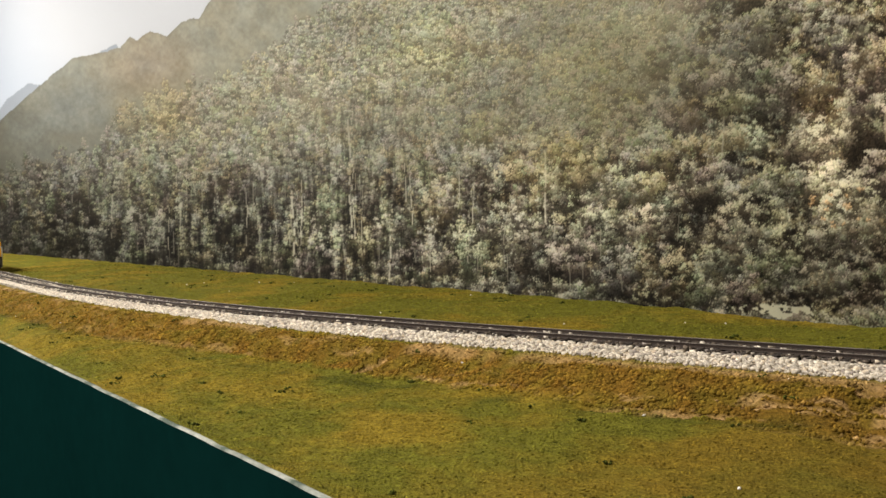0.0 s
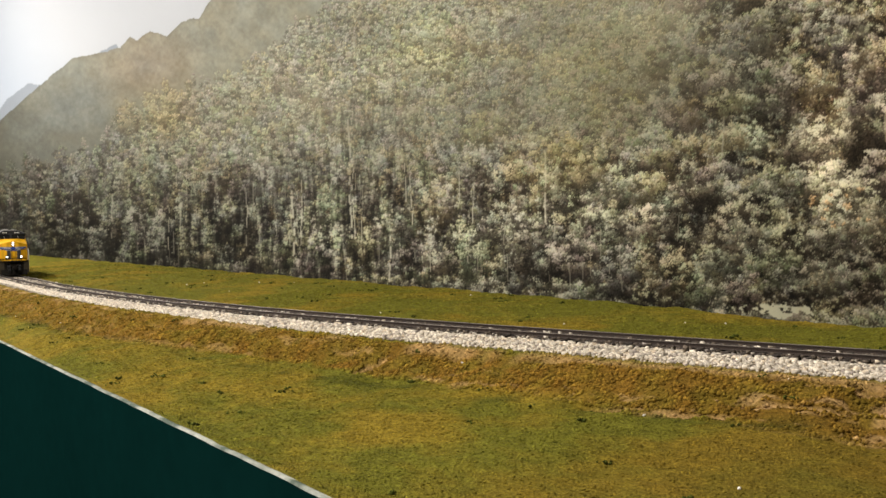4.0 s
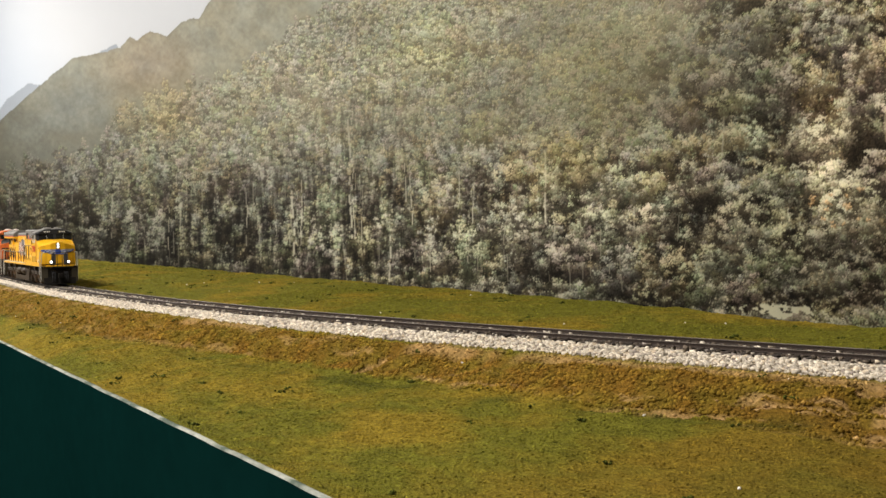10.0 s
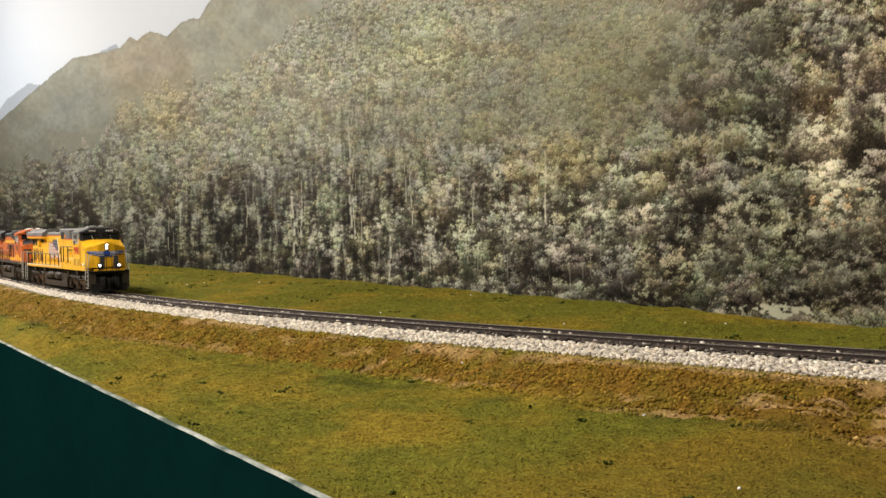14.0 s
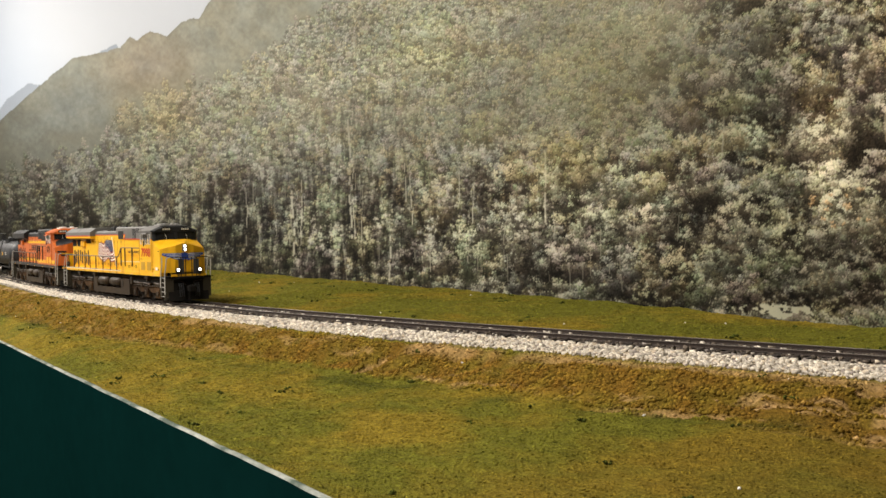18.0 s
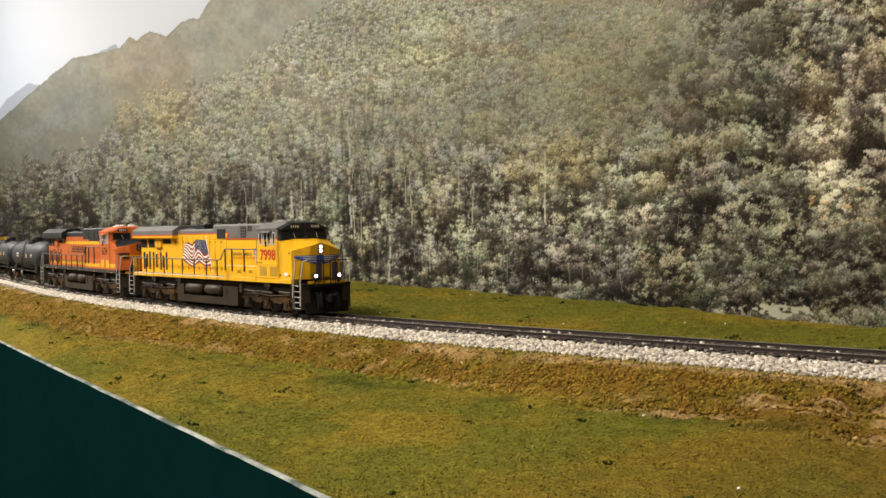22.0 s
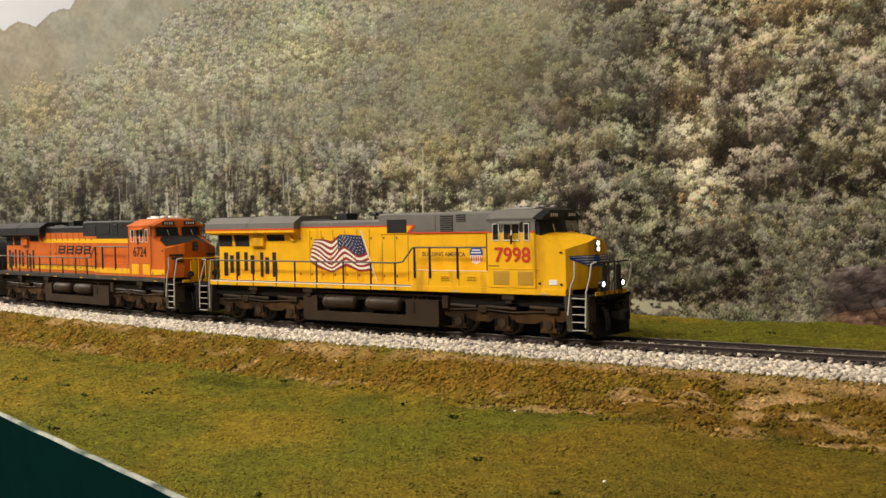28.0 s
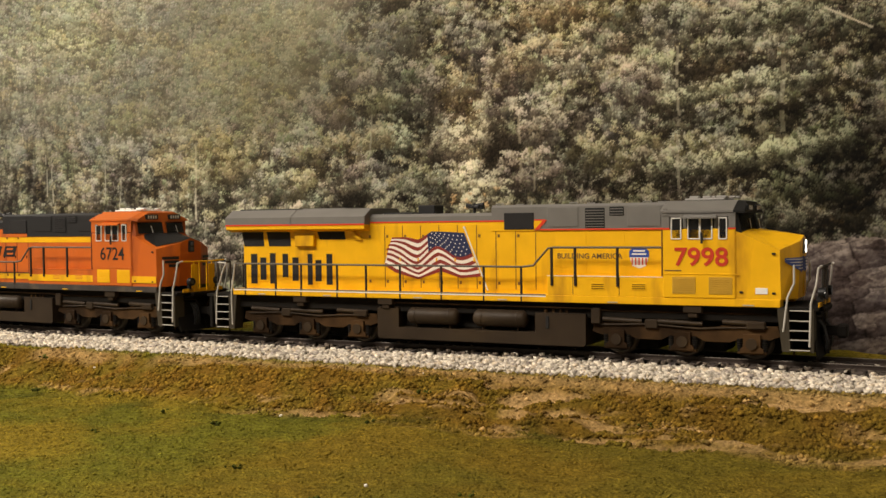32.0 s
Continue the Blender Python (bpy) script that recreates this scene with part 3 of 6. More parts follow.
    for rise, x in order[::-1]:
        y = 462 + x * 0.062 - 165 * rise ** 1.15
        k_ = 0.60 + x / 1500.0
        w_, h_ = rng.uniform(4, 11) * k_, rng.uniform(20, 46) * k_ * (1.1 - 0.3 * rise)
        u1, v1 = print_at(x, y)
        if rng.uniform() < 0.42:
            hollow(u1 + rng.uniform(-14, 14), v1 - 0.8 * h_, 4.0 * k_ + 2, h_ * 0.9, 4.2)
        tree(u1, v1 - h_, w_, h_, 0.55 + 0.85 * rng.uniform() ** 1.4, 3.0 + 2.6 * x / 1200.0)
    for q in range(80):
        x = rng.uniform(150, 1240)
        u1, v1 = print_at(x, 456 + x * 0.062 + rng.uniform(-26, 8))
        tree(u1, v1, rng.uniform(10, 24), rng.uniform(7, 14), rng.uniform(0.95, 1.5), 3.4 + x / 700.0)
    # the nearer wood beyond: crowns of many sizes with dark gaps
    for q in range(130):
        x, y = rng.uniform(560, 1640), rng.uniform(-30, 400)
        u1, v1 = late(x, y)
        if rng.uniform() < 0.45:
            hollow(u1 + rng.uniform(-30, 30), v1 + rng.uniform(10, 30), rng.uniform(12, 26), rng.uniform(10, 24))
        tree(u1, v1, rng.uniform(22, 46), rng.uniform(16, 32), rng.uniform(0.6, 1.1), rng.uniform(5.5, 7.5), None, 0.85, 1.1)
    # the trees that stand out, each with the shade about it: dark gaps, then crowns (place, half width, half height, brightness)
    gaps = [(print_at(x, y), w_, h_) for x, y, w_, h_ in ((770, 108, 24, 14), (905, 325, 40, 26), (850, 330, 22, 40), (420, 420, 26, 46), (390, 330, 16, 40), (130, 400, 40, 50), (300, 440, 14, 22), (690, 330, 16, 24), (1010, 355, 30, 20), (1240, 380, 52, 36), (1190, 450, 30, 34), (1290, 190, 26, 30), (1335, 285, 48, 18), (1360, 230, 22, 30),
            (1530, 265, 28, 64), (1440, 430, 60, 28), (1400, 535, 100, 26), (1130, 525, 70, 24), (1420, 375, 18, 22), (1545, 480, 36, 60), (1240, 300, 24, 24), (1100, 300, 16, 24), (640, 440, 22, 24), (960, 480, 60, 22), (1340, 370, 26, 34))]
    gaps += [(late(x, y), w_, h_) for x, y, w_, h_ in ((600, 104, 22, 26), (682, 71, 24, 24), (650, 169, 22, 34), (747, 214, 26, 30), (720, 279, 30, 16), (753, 123, 18, 34), (845, 108, 26, 38), (905, 38, 26, 38), (946, 76, 24, 20), (915, 290, 34, 64), (1074, 191, 36, 28), (1040, 280, 30, 22), (1200, 230, 26, 40), (1250, 140, 24, 40),
            (1322, 137, 90, 20), (1360, 226, 120, 26), (1532, 306, 70, 76), (1513, 191, 56, 34), (1532, 96, 50, 36), (1310, 83, 50, 18), (1250, 330, 40, 40), (1390, 330, 90, 22), (1180, 345, 60, 24), (1090, 350, 40, 24))]
    for place, w_, h_ in gaps:
        hollow(*place, w_, h_, 6.0 if w_ < 26 else 8.0)
    for x, y, w_, h_, gain in ((520, 140, 26, 30, 1.1), (560, 155, 24, 24, 1.5), (590, 175, 12, 34, 1.3), (760, 75, 34, 24, 1.5), (735, 118, 24, 24, 1.4), (785, 120, 22, 20, 1.4), (815, 50, 16, 44, 1.3), (850, 60, 22, 34, 1.2), (920, 45, 26, 22, 1.3), (300, 190, 34, 30, 1.4), (240, 205, 26, 26, 1.2), (310, 225, 24, 26, 1.3), (350, 190, 22, 26, 1.2), (480, 320, 36, 44, 1.2),
                               (590, 360, 30, 40, 1.1), (480, 440, 24, 22, 1.6), (560, 465, 36, 24, 1.5), (175, 430, 16, 30, 1.2), (280, 420, 18, 34, 1.3), (330, 430, 16, 30, 1.3), (705, 400, 34, 38, 1.25), (640, 440, 30, 30, 1.1), (780, 460, 36, 26, 1.2), (840, 450, 40, 34, 1.35), (770, 370, 26, 34, 1.0),
                               (1060, 420, 46, 50, 1.1), (1140, 325, 42, 28, 1.5), (1140, 395, 50, 28, 1.35), (990, 330, 38, 36, 1.15), (925, 300, 36, 18, 1.5), (930, 420, 46, 36, 1.1), (880, 390, 36, 30, 1.1), (1010, 455, 44, 36, 1.2), (1190, 485, 40, 30, 1.1), (1090, 480, 40, 30, 1.0), (1225, 335, 40, 14, 1.0), (1225, 510, 36, 32, 1.15),
                               (1310, 70, 36, 40, 1.0), (1320, 130, 42, 22, 1.35), (1345, 185, 38, 16, 1.4), (1335, 245, 24, 26, 1.9), (1395, 130, 36, 40, 0.9), (1300, 400, 48, 44, 1.35), (1275, 300, 40, 16, 1.2), (1380, 465, 40, 26, 1.4), (1450, 490, 56, 22, 1.35), (1320, 515, 32, 30, 1.1), (1270, 465, 40, 22, 1.2), (1250, 260, 36, 20, 1.05),
                               (1440, 140, 46, 36, 1.0), (1470, 240, 54, 26, 1.6), (1480, 60, 50, 40, 0.95), (1540, 130, 44, 36, 0.95), (1420, 330, 30, 40, 1.0)):
        tree(*print_at(x, y), w_, h_, gain, np.clip(2.0 + 0.12 * w_, 3.0, 6.6), (1.12, 1.02, 0.66) if 220 < x < 330 and y < 240 else None, 0.9)
    for x, y, w_, h_, gain, tint in ((513, 331, 44, 26, 1.4, None), (690, 150, 34, 14, 1.4, None), (714, 190, 38, 16, 1.5, None), (711, 250, 26, 24, 1.8, None), (780, 60, 34, 40, 1.0, None), (800, 170, 40, 36, 1.1, (1.08, 1.0, 0.84)), (972, 120, 64, 34, 1.2, (1.12, 1.0, 0.70)), (1010, 225, 74, 36, 1.35, (1.06, 1.0, 0.86)), (985, 310, 60, 34, 1.25, None),
                                     (1131, 22, 86, 28, 1.25, (1.10, 1.04, 0.60)), (1010, 40, 60, 30, 1.1, (1.14, 1.0, 0.68)), (1157, 160, 56, 34, 1.1, None), (1131, 275, 76, 40, 0.95, None), (1060, 130, 40, 30, 1.0, None), (1230, 60, 50, 40, 0.95, None), (1456, 346, 90, 22, 0.9, (0.95, 1.04, 0.66)), (1200, 300, 40, 24, 1.0, None)):
        tree(*late(x, y), w_, h_, gain, 6.6, tint, 0.95)
    for place, w_, h_, gain, tint in ((print_at(1000, 262), 36, 26, 1.35, (1.10, 1.0, 0.60)), (print_at(1035, 300), 40, 30, 1.2, (1.06, 1.0, 0.66)), (print_at(850, 225), 44, 30, 1.15, (1.04, 1.06, 0.60)), (print_at(1490, 325), 54, 36, 1.5, (1.02, 1.02, 0.78)), (print_at(1505, 375), 58, 50, 1.6, (1.02, 1.02, 0.76)), (print_at(1455, 425), 36, 20, 1.3, (1.0, 1.0, 0.78))):
        tree(*place, w_, h_, gain, 6.0, tint, 1.1)
    # one fine tree with tiers of pale boughs that rise to the right
    for x0, y0, x1, y1, thick, gain in ((1225, 190, 1420, 146, 12, 1.35), (1200, 318, 1300, 290, 13, 1.3), (1290, 300, 1530, 255, 15, 1.8), (1330, 60, 1500, 30, 22, 1.25), (1290, 110, 1360, 88, 14, 1.05), (1400, 168, 1500, 150, 10, 1.0), (1480, 66, 1570, 56, 16, 0.9)):
        for q in np.arange(0, 1.001, 26 / (x1 - x0)):
            u1, v1 = late(x0 + (x1 - x0) * q, y0 + (y1 - y0) * q + rng.uniform(-6, 6))
            tree(u1, v1, 22, thick * rng.uniform(0.7, 1.2), gain, 5.5, (0.99, 1.04, 0.74), 1.1)
    for q in range(16):
        place = (print_at(1512, 360), late(862, 350))[q % 2]
        clump(place[0] + rng.normal(0, 20), place[1] + rng.normal(0, 24), rng.uniform(3, 6), 1.3, np.array([0.27, 0.17, 0.075]), 0.8)

    def soften(a, r):
        for axis in (0, 1):
            pad = [(0, 0), (0, 0)]
            pad[axis] = (r + 1, r)
            c = np.cumsum(np.pad(a, pad, mode="edge"), axis)
            n = a.shape[axis]
            a = (np.take(c, np.arange(2 * r + 1, n + 2 * r + 1), axis) - np.take(c, np.arange(0, n), axis)) / (2 * r + 1)
        return a

    canvas = canvas[M:-M, M:-M]
    # upright stems and gaps show through where the trees are slim
    stems = np.clip((0.5 * fbm(U / 5.0, V / 34, 231, 3, 0.7) + 0.5 * fbm(U / 11.0, V / 46, 233, 3) - 0.34) * 4.2, 0.22, 1.45)
    slim_here = np.clip((1020 - U) / 420, 0, 0.9) * np.clip((V - treeline[None] - 110) / 120, 0.0, 1)
    img[m2] = (canvas * (1 - slim_here * (1 - stems))[..., None] * (0.82 + 0.36 * fbm(U / 2.8, V / 3.2, 201, 2, 0.9))[..., None])[m2]

    def trunk(u, v0, v1, width, col, lean=0.0):
        for q in np.arange(v0, v1, STEP):
            i = int((q - PV[0]) / STEP)
            j = int((u + lean * (v1 - q) + 1.5 * math.sin(q * 0.05 + u) - PU[0]) / STEP)
            n = max(1, int(width / STEP + 0.5))
            if 0 <= i < len(PV) and 0 <= j < len(PU) - n and field(np.array(u * 0.37), np.array(q / 11.0), 5) > 0.42:
                img[i, j:j + n] = img[i, j:j + n] * 0.62 + col * 0.38

    bark = linear(132, 128, 116)
    for q in range(70):
        x = rng.uniform(30, 1240)
        u1, v1 = print_at(x, 462 + x * 0.062 - rng.uniform(0, 130))
        trunk(u1, v1 - rng.uniform(30, 90), v1, rng.choice([1.0, 1.0, 1.5, 1.5]), bark * rng.uniform(0.4, 0.9), rng.uniform(-0.06, 0.06))
    for x, y0, y1, wd in ((622, 200, 425, 2.5), (628, 300, 425, 1.5), (520, 340, 465, 3.5), (536, 300, 420, 1.5), (967, 250, 400, 3), (690, 420, 500, 2.5), (815, 300, 420, 2), (730, 300, 400, 2), (200, 350, 440, 2), (300, 370, 445, 2), (720, 290, 380, 2), (840, 330, 420, 2)):
        u1, v1 = print_at(x, y1)
        trunk(u1, v1 - (y1 - y0), v1, wd, bark * 1.15)
    for x, y0, y1, wd in ((1235, 110, 360, 4), (1415, 110, 250, 7), (960, 210, 350, 4), (985, 200, 350, 3), (700, 210, 340, 3)):
        u1, v1 = late(x, y1)
        trunk(u1, v1 - (y1 - y0), v1, wd, bark * 0.7)
    for q in range(70):
        u1, v1 = late(1490 + q * 1.2, 38 + q * 0.50)
        i, j = int((v1 - PV[0]) / STEP), int((u1 - PU[0]) / STEP)
        if 0 <= i < len(PV) - 3 and 0 <= j < len(PU):
            img[i:i + 2, j] = linear(190, 180, 164)
    # ledges of grey rock at the foot
    lip = np.array([late(*q) for q in ((1060, 560), (1066, 488), (1135, 480), (1239, 466), (1319, 440), (1377, 446), (1469, 440), (1600, 428))])
    u0, v0 = lip[0][0], 400.0
    edge = np.full(len(PV), u0)
    rock = (U > u0) & (V > np.interp(PU, lip[:, 0], lip[:, 1])[None] + 26 * (fbm(U / 30, V / 60, 85) - 0.5))
    wu, wv = U + 8 * (fbm(U / 16, V / 16, 87) - 0.5), V + 6 * (fbm(U / 14, V / 14, 88) - 0.5)

    def slabs(du, dv, seed):
        """Broken stone: the tone of each slab, how near its crack is, and how high on the slab a place lies."""
        a_, b_ = (wu * 0.96 - wv * 0.28) / du, (wv * 0.96 + wu * 0.20) / dv
        best = np.full(U.shape, 9.0)
        second, pick, high = best.copy(), best * 0, best * 0
        for oi in (-1, 0, 1):
            for oj in (-1, 0, 1):
                ci, cj = np.floor(a_) + oi, np.floor(b_) + oj
                px, py = ci + 0.15 + 0.7 * lattice(ci, cj, seed), cj + 0.15 + 0.7 * lattice(ci, cj, seed + 3)
                d_ = 0.75 * np.abs(a_ - px) + np.abs(b_ - py)
                near_ = d_ < best
                second = np.where(near_, best, np.minimum(second, d_))
                pick, high = np.where(near_, lattice(ci, cj, seed + 7), pick), np.where(near_, py - b_, high)
                best = np.minimum(best, d_)
        return pick, second - best, high

    t1, c1, h1 = slabs(84, 40, 31)
    t2, c2, h2 = slabs(36, 15, 37)
    grainy = fbm((wu * 0.96 - wv * 0.28) / 13, (wv * 0.96 + wu * 0.20) / 6.5, 95, 4, 0.68)
    crack = np.clip(0.25 + c1 / 0.06 * (0.4 + grainy), 0.15, 1) * np.clip(0.62 + c2 / 0.10, 0.62, 1) * np.clip((grainy - 0.12) * 2.2, 0.45, 1.2)
    tone = (0.30 + 0.60 * t1 ** 1.3) * (0.45 + 1.1 * t2) * (1 + 0.55 * h1 + 0.35 * h2) * crack * (0.7 + 0.6 * fbm(U / 5, V / 4, 97, 3, 0.7))
    stone = np.where((t1 * 7 % 1 < 0.14)[..., None], linear(140, 110, 94), linear(152, 139, 141)) * (1 - 0.25 * t2[..., None])
    fall = np.clip(1.15 - (V - v0) / 260, 0.40, 1)
    rc = linear(34, 28, 27) * 0.4 + stone * np.clip(tone * fall * 1.35, 0, 1.3)[..., None]
    soft = np.clip((U - edge[:, None]) / 40, 0, 1)[..., None]
    img = np.where(rock[..., None], img * (1 - soft) + rc * soft, img)
    # a pale wash of stones
    su, sv = print_at(1385, 549)
    wash = np.clip((1 - ((U - su) / 60) ** 2 - ((V - sv) / 12) ** 2 - 4.0 * (fbm(U / 9, V / 6, 131) - 0.42)) * 3, 0, 1)[..., None]
    img = img * (1 - wash) + wash * linear(176, 178, 158) * (0.5 + fbm(U / 5, V / 4, 133))[..., None]
    # the print's broad tones and haze, down the slope (rows) and along it (columns), with vignetting at the sides of
    # the view taken in
    cols = np.array([print_at(x, 0)[0] for x in (0, 200, 400, 600, 800, 1000, 1200, 1400)] + [late(x, 0)[0] for x in (850, 1050, 1250, 1450, 1600)])
    downs = np.array([0.0, 110, 210, 300, 390, 480])
    tone = np.array([[134, 142, 142, 136, 130, 128, 122, 98, 106, 112, 104, 94, 82],
                     [122, 136, 140, 138, 136, 122, 114, 86, 104, 111, 98, 90, 78],
                     [98, 119, 130, 130, 122, 114, 102, 86, 112, 104, 98, 92, 74],
                     [78, 99, 110, 110, 112, 114, 104, 94, 114, 94, 92, 72, 58],
                     [44, 64, 77, 93, 104, 108, 100, 90, 98, 86, 86, 78, 68],
                     [36, 50, 66, 84, 90, 82, 80, 76, 80, 76, 76, 74, 64]], float)
    crisp = np.array([[0.30, 0.30, 0.26, 0.28, 0.42, 0.22, 0.20, 0.95, 1.0, 1.0, 1.0, 1.05, 1.05],
                      [0.24, 0.26, 0.32, 0.42, 0.42, 0.20, 0.20, 0.95, 1.0, 1.0, 1.0, 1.05, 1.05],
                      [0.26, 0.36, 0.36, 0.26, 0.28, 0.30, 0.44, 1.00, 1.0, 1.0, 1.0, 1.05, 1.05],
                      [0.52, 0.56, 0.58, 0.56, 0.60, 0.74, 0.90, 1.05, 1.0, 1.0, 1.0, 1.05, 1.05],
                      [1.10, 1.10, 1.10, 1.10, 1.10, 1.10, 1.10, 1.1, 1.0, 1.0, 1.1, 1.3, 1.2],
                      [1.20, 1.20, 1.20, 1.20, 1.20, 1.20, 1.20, 1.1, 1.0, 1.1, 1.3, 1.3, 1.3]])

    def spread(table):
        along = np.stack([np.interp(PU, cols, r) for r in table])
        return np.stack([np.interp(PV, downs, along[:, j]) for j in range(len(PU))], 1)

    wood = V > near[None]
    lum = img @ np.array([0.25, 0.65, 0.10])
    lum = np.where(wood, lum, 0.18)
    veil = np.clip(1.55 - 1.65 * spread(crisp), 0, 0.92)
    lum = lum * (1 - veil) + 0.5 * (soften(soften(lum, 1), 1) + soften(soften(lum, 2), 2)) * veil
    mean = soften(soften(lum, 46), 46)
    want = ((spread(tone) / 255 + 0.055) / 1.055) ** 2.4 * (0.76 + 0.48 * fbm(U / 110, V / 60, 91))
    ratio = np.clip(lum / mean, 0.03, 2.9) ** np.clip(spread(crisp) * 1.10 + 0.04, 0.20, 1.3)
    ratio = ratio * np.clip(soften(soften(lum, 5), 5) / mean, 0.3, 2.0) ** (0.15 * np.clip(spread(crisp), 0.2, 1.0))
    # single trees and hollows that stand out
    spots = [(print_at(1300, 310), 50, 120, 0.85), (print_at(1430, 230), 50, 60, 0.88), (print_at(770, 95), 60, 35, 1.15), (print_at(560, 150), 55, 35, 1.12), (print_at(290, 225), 60, 40, 1.12), (print_at(1130, 25), 70, 40, 1.12), (print_at(640, 60), 80, 40, 0.9),
             (late(1410, 274), 120, 22, 1.6), (late(1330, 168), 100, 16, 1.35), (late(1360, 226), 110, 20, 0.6), (late(848, 300), 55, 50, 1.3), (late(915, 290), 26, 50, 0.6), (print_at(1335, 246), 28, 26, 1.35), (print_at(1500, 360), 60, 60, 1.2), (print_at(1240, 382), 46, 30, 0.6), (late(1525, 320), 90, 60, 0.32), (late(1180, 330), 50, 50, 0.8), (late(1560, 200), 60, 60, 0.75), (late(1450, 520), 200, 70, 0.72), (print_at(200, 430), 220, 26, 0.85)]
    for (su, sv), ru, rv, gain in spots:
        want = want * (1 + (gain - 1) * np.exp(-((U - su) / ru) ** 2 - ((V - sv) / rv) ** 2))
    bare = np.clip((treeline[None] + 20 - V + 60 * (fbm(U / 30, V / 20, 117) - 0.5)) / 45, 0, 1)
    folds = np.clip((fbm(U / 30, V / 26, 111, 5, 0.62) - 0.5) * 0.6 + 1.0, 0.7, 1.3) * (0.80 + 0.40 * fbm(U / 5, V / 6, 113, 3))
    want = want * (1 - bare) + bare * ((spread(tone) / 255 + 0.055) / 1.055) ** 2.4 * 0.98
    ratio = ratio * (1 - bare) + folds * bare
    hue = img / np.maximum(lum, 1e-4)[..., None]
    fade = np.clip(spread(crisp) + 0.25, 0.5, 1.0)[..., None]
    hue = hue * fade + np.array([1.01, 1.0, 0.78]) * (1 - fade)
    warm = np.clip((U - 700) / 800, 0, 1)[..., None]
    hue = hue * np.array([1.02, 1.0, 0.96])
    hue = hue * (1 + warm * np.array([0.06, 0.0, -0.11]))
    patch = (fbm(U / 34, V / 30, 141) - 0.5)[..., None]
    hue = hue * (1 + patch * np.array([0.13, -0.02, -0.22]))
    tints = [(print_at(120, 200), 130, 110, (0.97, 1.0, 1.12)), (print_at(270, 115), 75, 55, (1.12, 0.98, 0.94)), (print_at(400, 30), 110, 80, (1.0, 1.0, 1.05)), (print_at(300, 205), 80, 45, (1.06, 1.01, 0.86)), (print_at(770, 90), 80, 60, (1.0, 1.03, 0.84)), (print_at(560, 150), 70, 40, (1.0, 1.0, 0.95)),
             (print_at(1080, 130), 130, 110, (1.03, 1.02, 0.86)), (print_at(1010, 290), 80, 50, (1.05, 1.01, 0.84)), (print_at(1340, 200), 60, 120, (0.94, 1.01, 0.98)), (print_at(1480, 220), 80, 90, (1.06, 0.97, 0.95)), (print_at(200, 420), 260, 60, (0.97, 1.0, 1.0)), (late(1400, 250), 140, 60, (0.96, 1.02, 0.92)), (late(1010, 60), 90, 50, (1.07, 1.0, 0.86)), (late(1400, 500), 220, 90, (1.0, 0.99, 1.06))]
    for (su, sv), ru, rv, mul in tints:
        hue = hue * (1 + np.exp(-((U - su) / ru) ** 2 - ((V - sv) / rv) ** 2)[..., None] * (np.array(mul) - 1))
    pale = np.clip((ratio - 1.1) * 0.35, 0, 0.35)[..., None]
    hue = hue * (1 - pale) + np.array([1.02, 1.0, 0.78]) * pale
    hue = hue * (1 + np.clip(1 - ratio, 0, 1)[..., None] * np.array([0.16, 0.02, -0.02]))
    img = np.where(wood[..., None], hue * (want * ratio * 0.90)[..., None], img)
    return np.clip(img, 0.001, 0.9)


def build_backdrop():
    img = paint_print()
    az = (PU[::1] - 784) / FOCUS
    keep = az - TURN < radians(-12)
    u = PU[keep]
    X = WALL * np.tan((u - 784) / FOCUS - TURN)
    dist = np.hypot(X, WALL)
    foot = 398 + FOCUS * (4.445 + 0.5) / dist
    rows = 430
    t = np.linspace(0, 1, rows)[:, None]
    V = foot[None] * (1 - t) + PV[1] * t
    Z = 4.445 - (V - 398) * dist[None] / FOCUS
    i = np.clip((V - PV[0]) / STEP, 0, len(PV) - 1.001)
    i0 = i.astype(int)
    fr = (i - i0)[..., None]
    j = np.broadcast_to(np.nonzero(keep)[0][None], V.shape)
    C = img[i0, j] * (1 - fr) + img[i0 + 1, j] * fr
    top = 72.0
    s = np.linspace(0, 1, 8)[1:, None]
    Z = np.concatenate([Z, Z[-1:] * (1 - s) + top * s])
    C = np.concatenate([C, np.repeat(C[-1:], 7, 0)])
    P = np.stack([np.broadcast_to(X[None], Z.shape), np.full(Z.shape, WALL), Z], -1)
    me = grid_mesh("backdrop", P, C, "print", M_PRINT, smooth=False)
    tagged(new("backdrop", me), "printed photo backdrop of a wooded mountainside under a pale sky", "backdrop", kind="structure")
    g = Geo().box(X0, X1, WALL + 0.05, WALL + 1.1, -14, top + 0.5)
    solid("trim_backdrop_board", g, M_WALL, "board that carries the printed backdrop", "backdrop board")


build_backdrop()

# ---------- the track ----------


def sweep(profile, s0, s1, step, off=0.0, zoff=0.0):
    """A profile (across, up) run along the track."""
    g = Geo()
    ss = np.arange(s0, s1 + step, step)
    n = len(profile)
    vs = []
    for s in ss:
        x, y, h = on_track(s)
        for a, z in profile:
            vs.append((x - (off + a) * math.sin(h), y + (off + a) * math.cos(h), z + zoff))
    fs = []
    for i in range(len(ss) - 1):
        for j in range(n):
            fs.append((i * n + j, i * n + (j + 1) % n, (i + 1) * n + (j + 1) % n, (i + 1) * n + j))
    fs += [tuple(range(n)), tuple(range((len(ss) - 1) * n, len(ss) * n))[::-1]]
    return g.add(vs, fs)


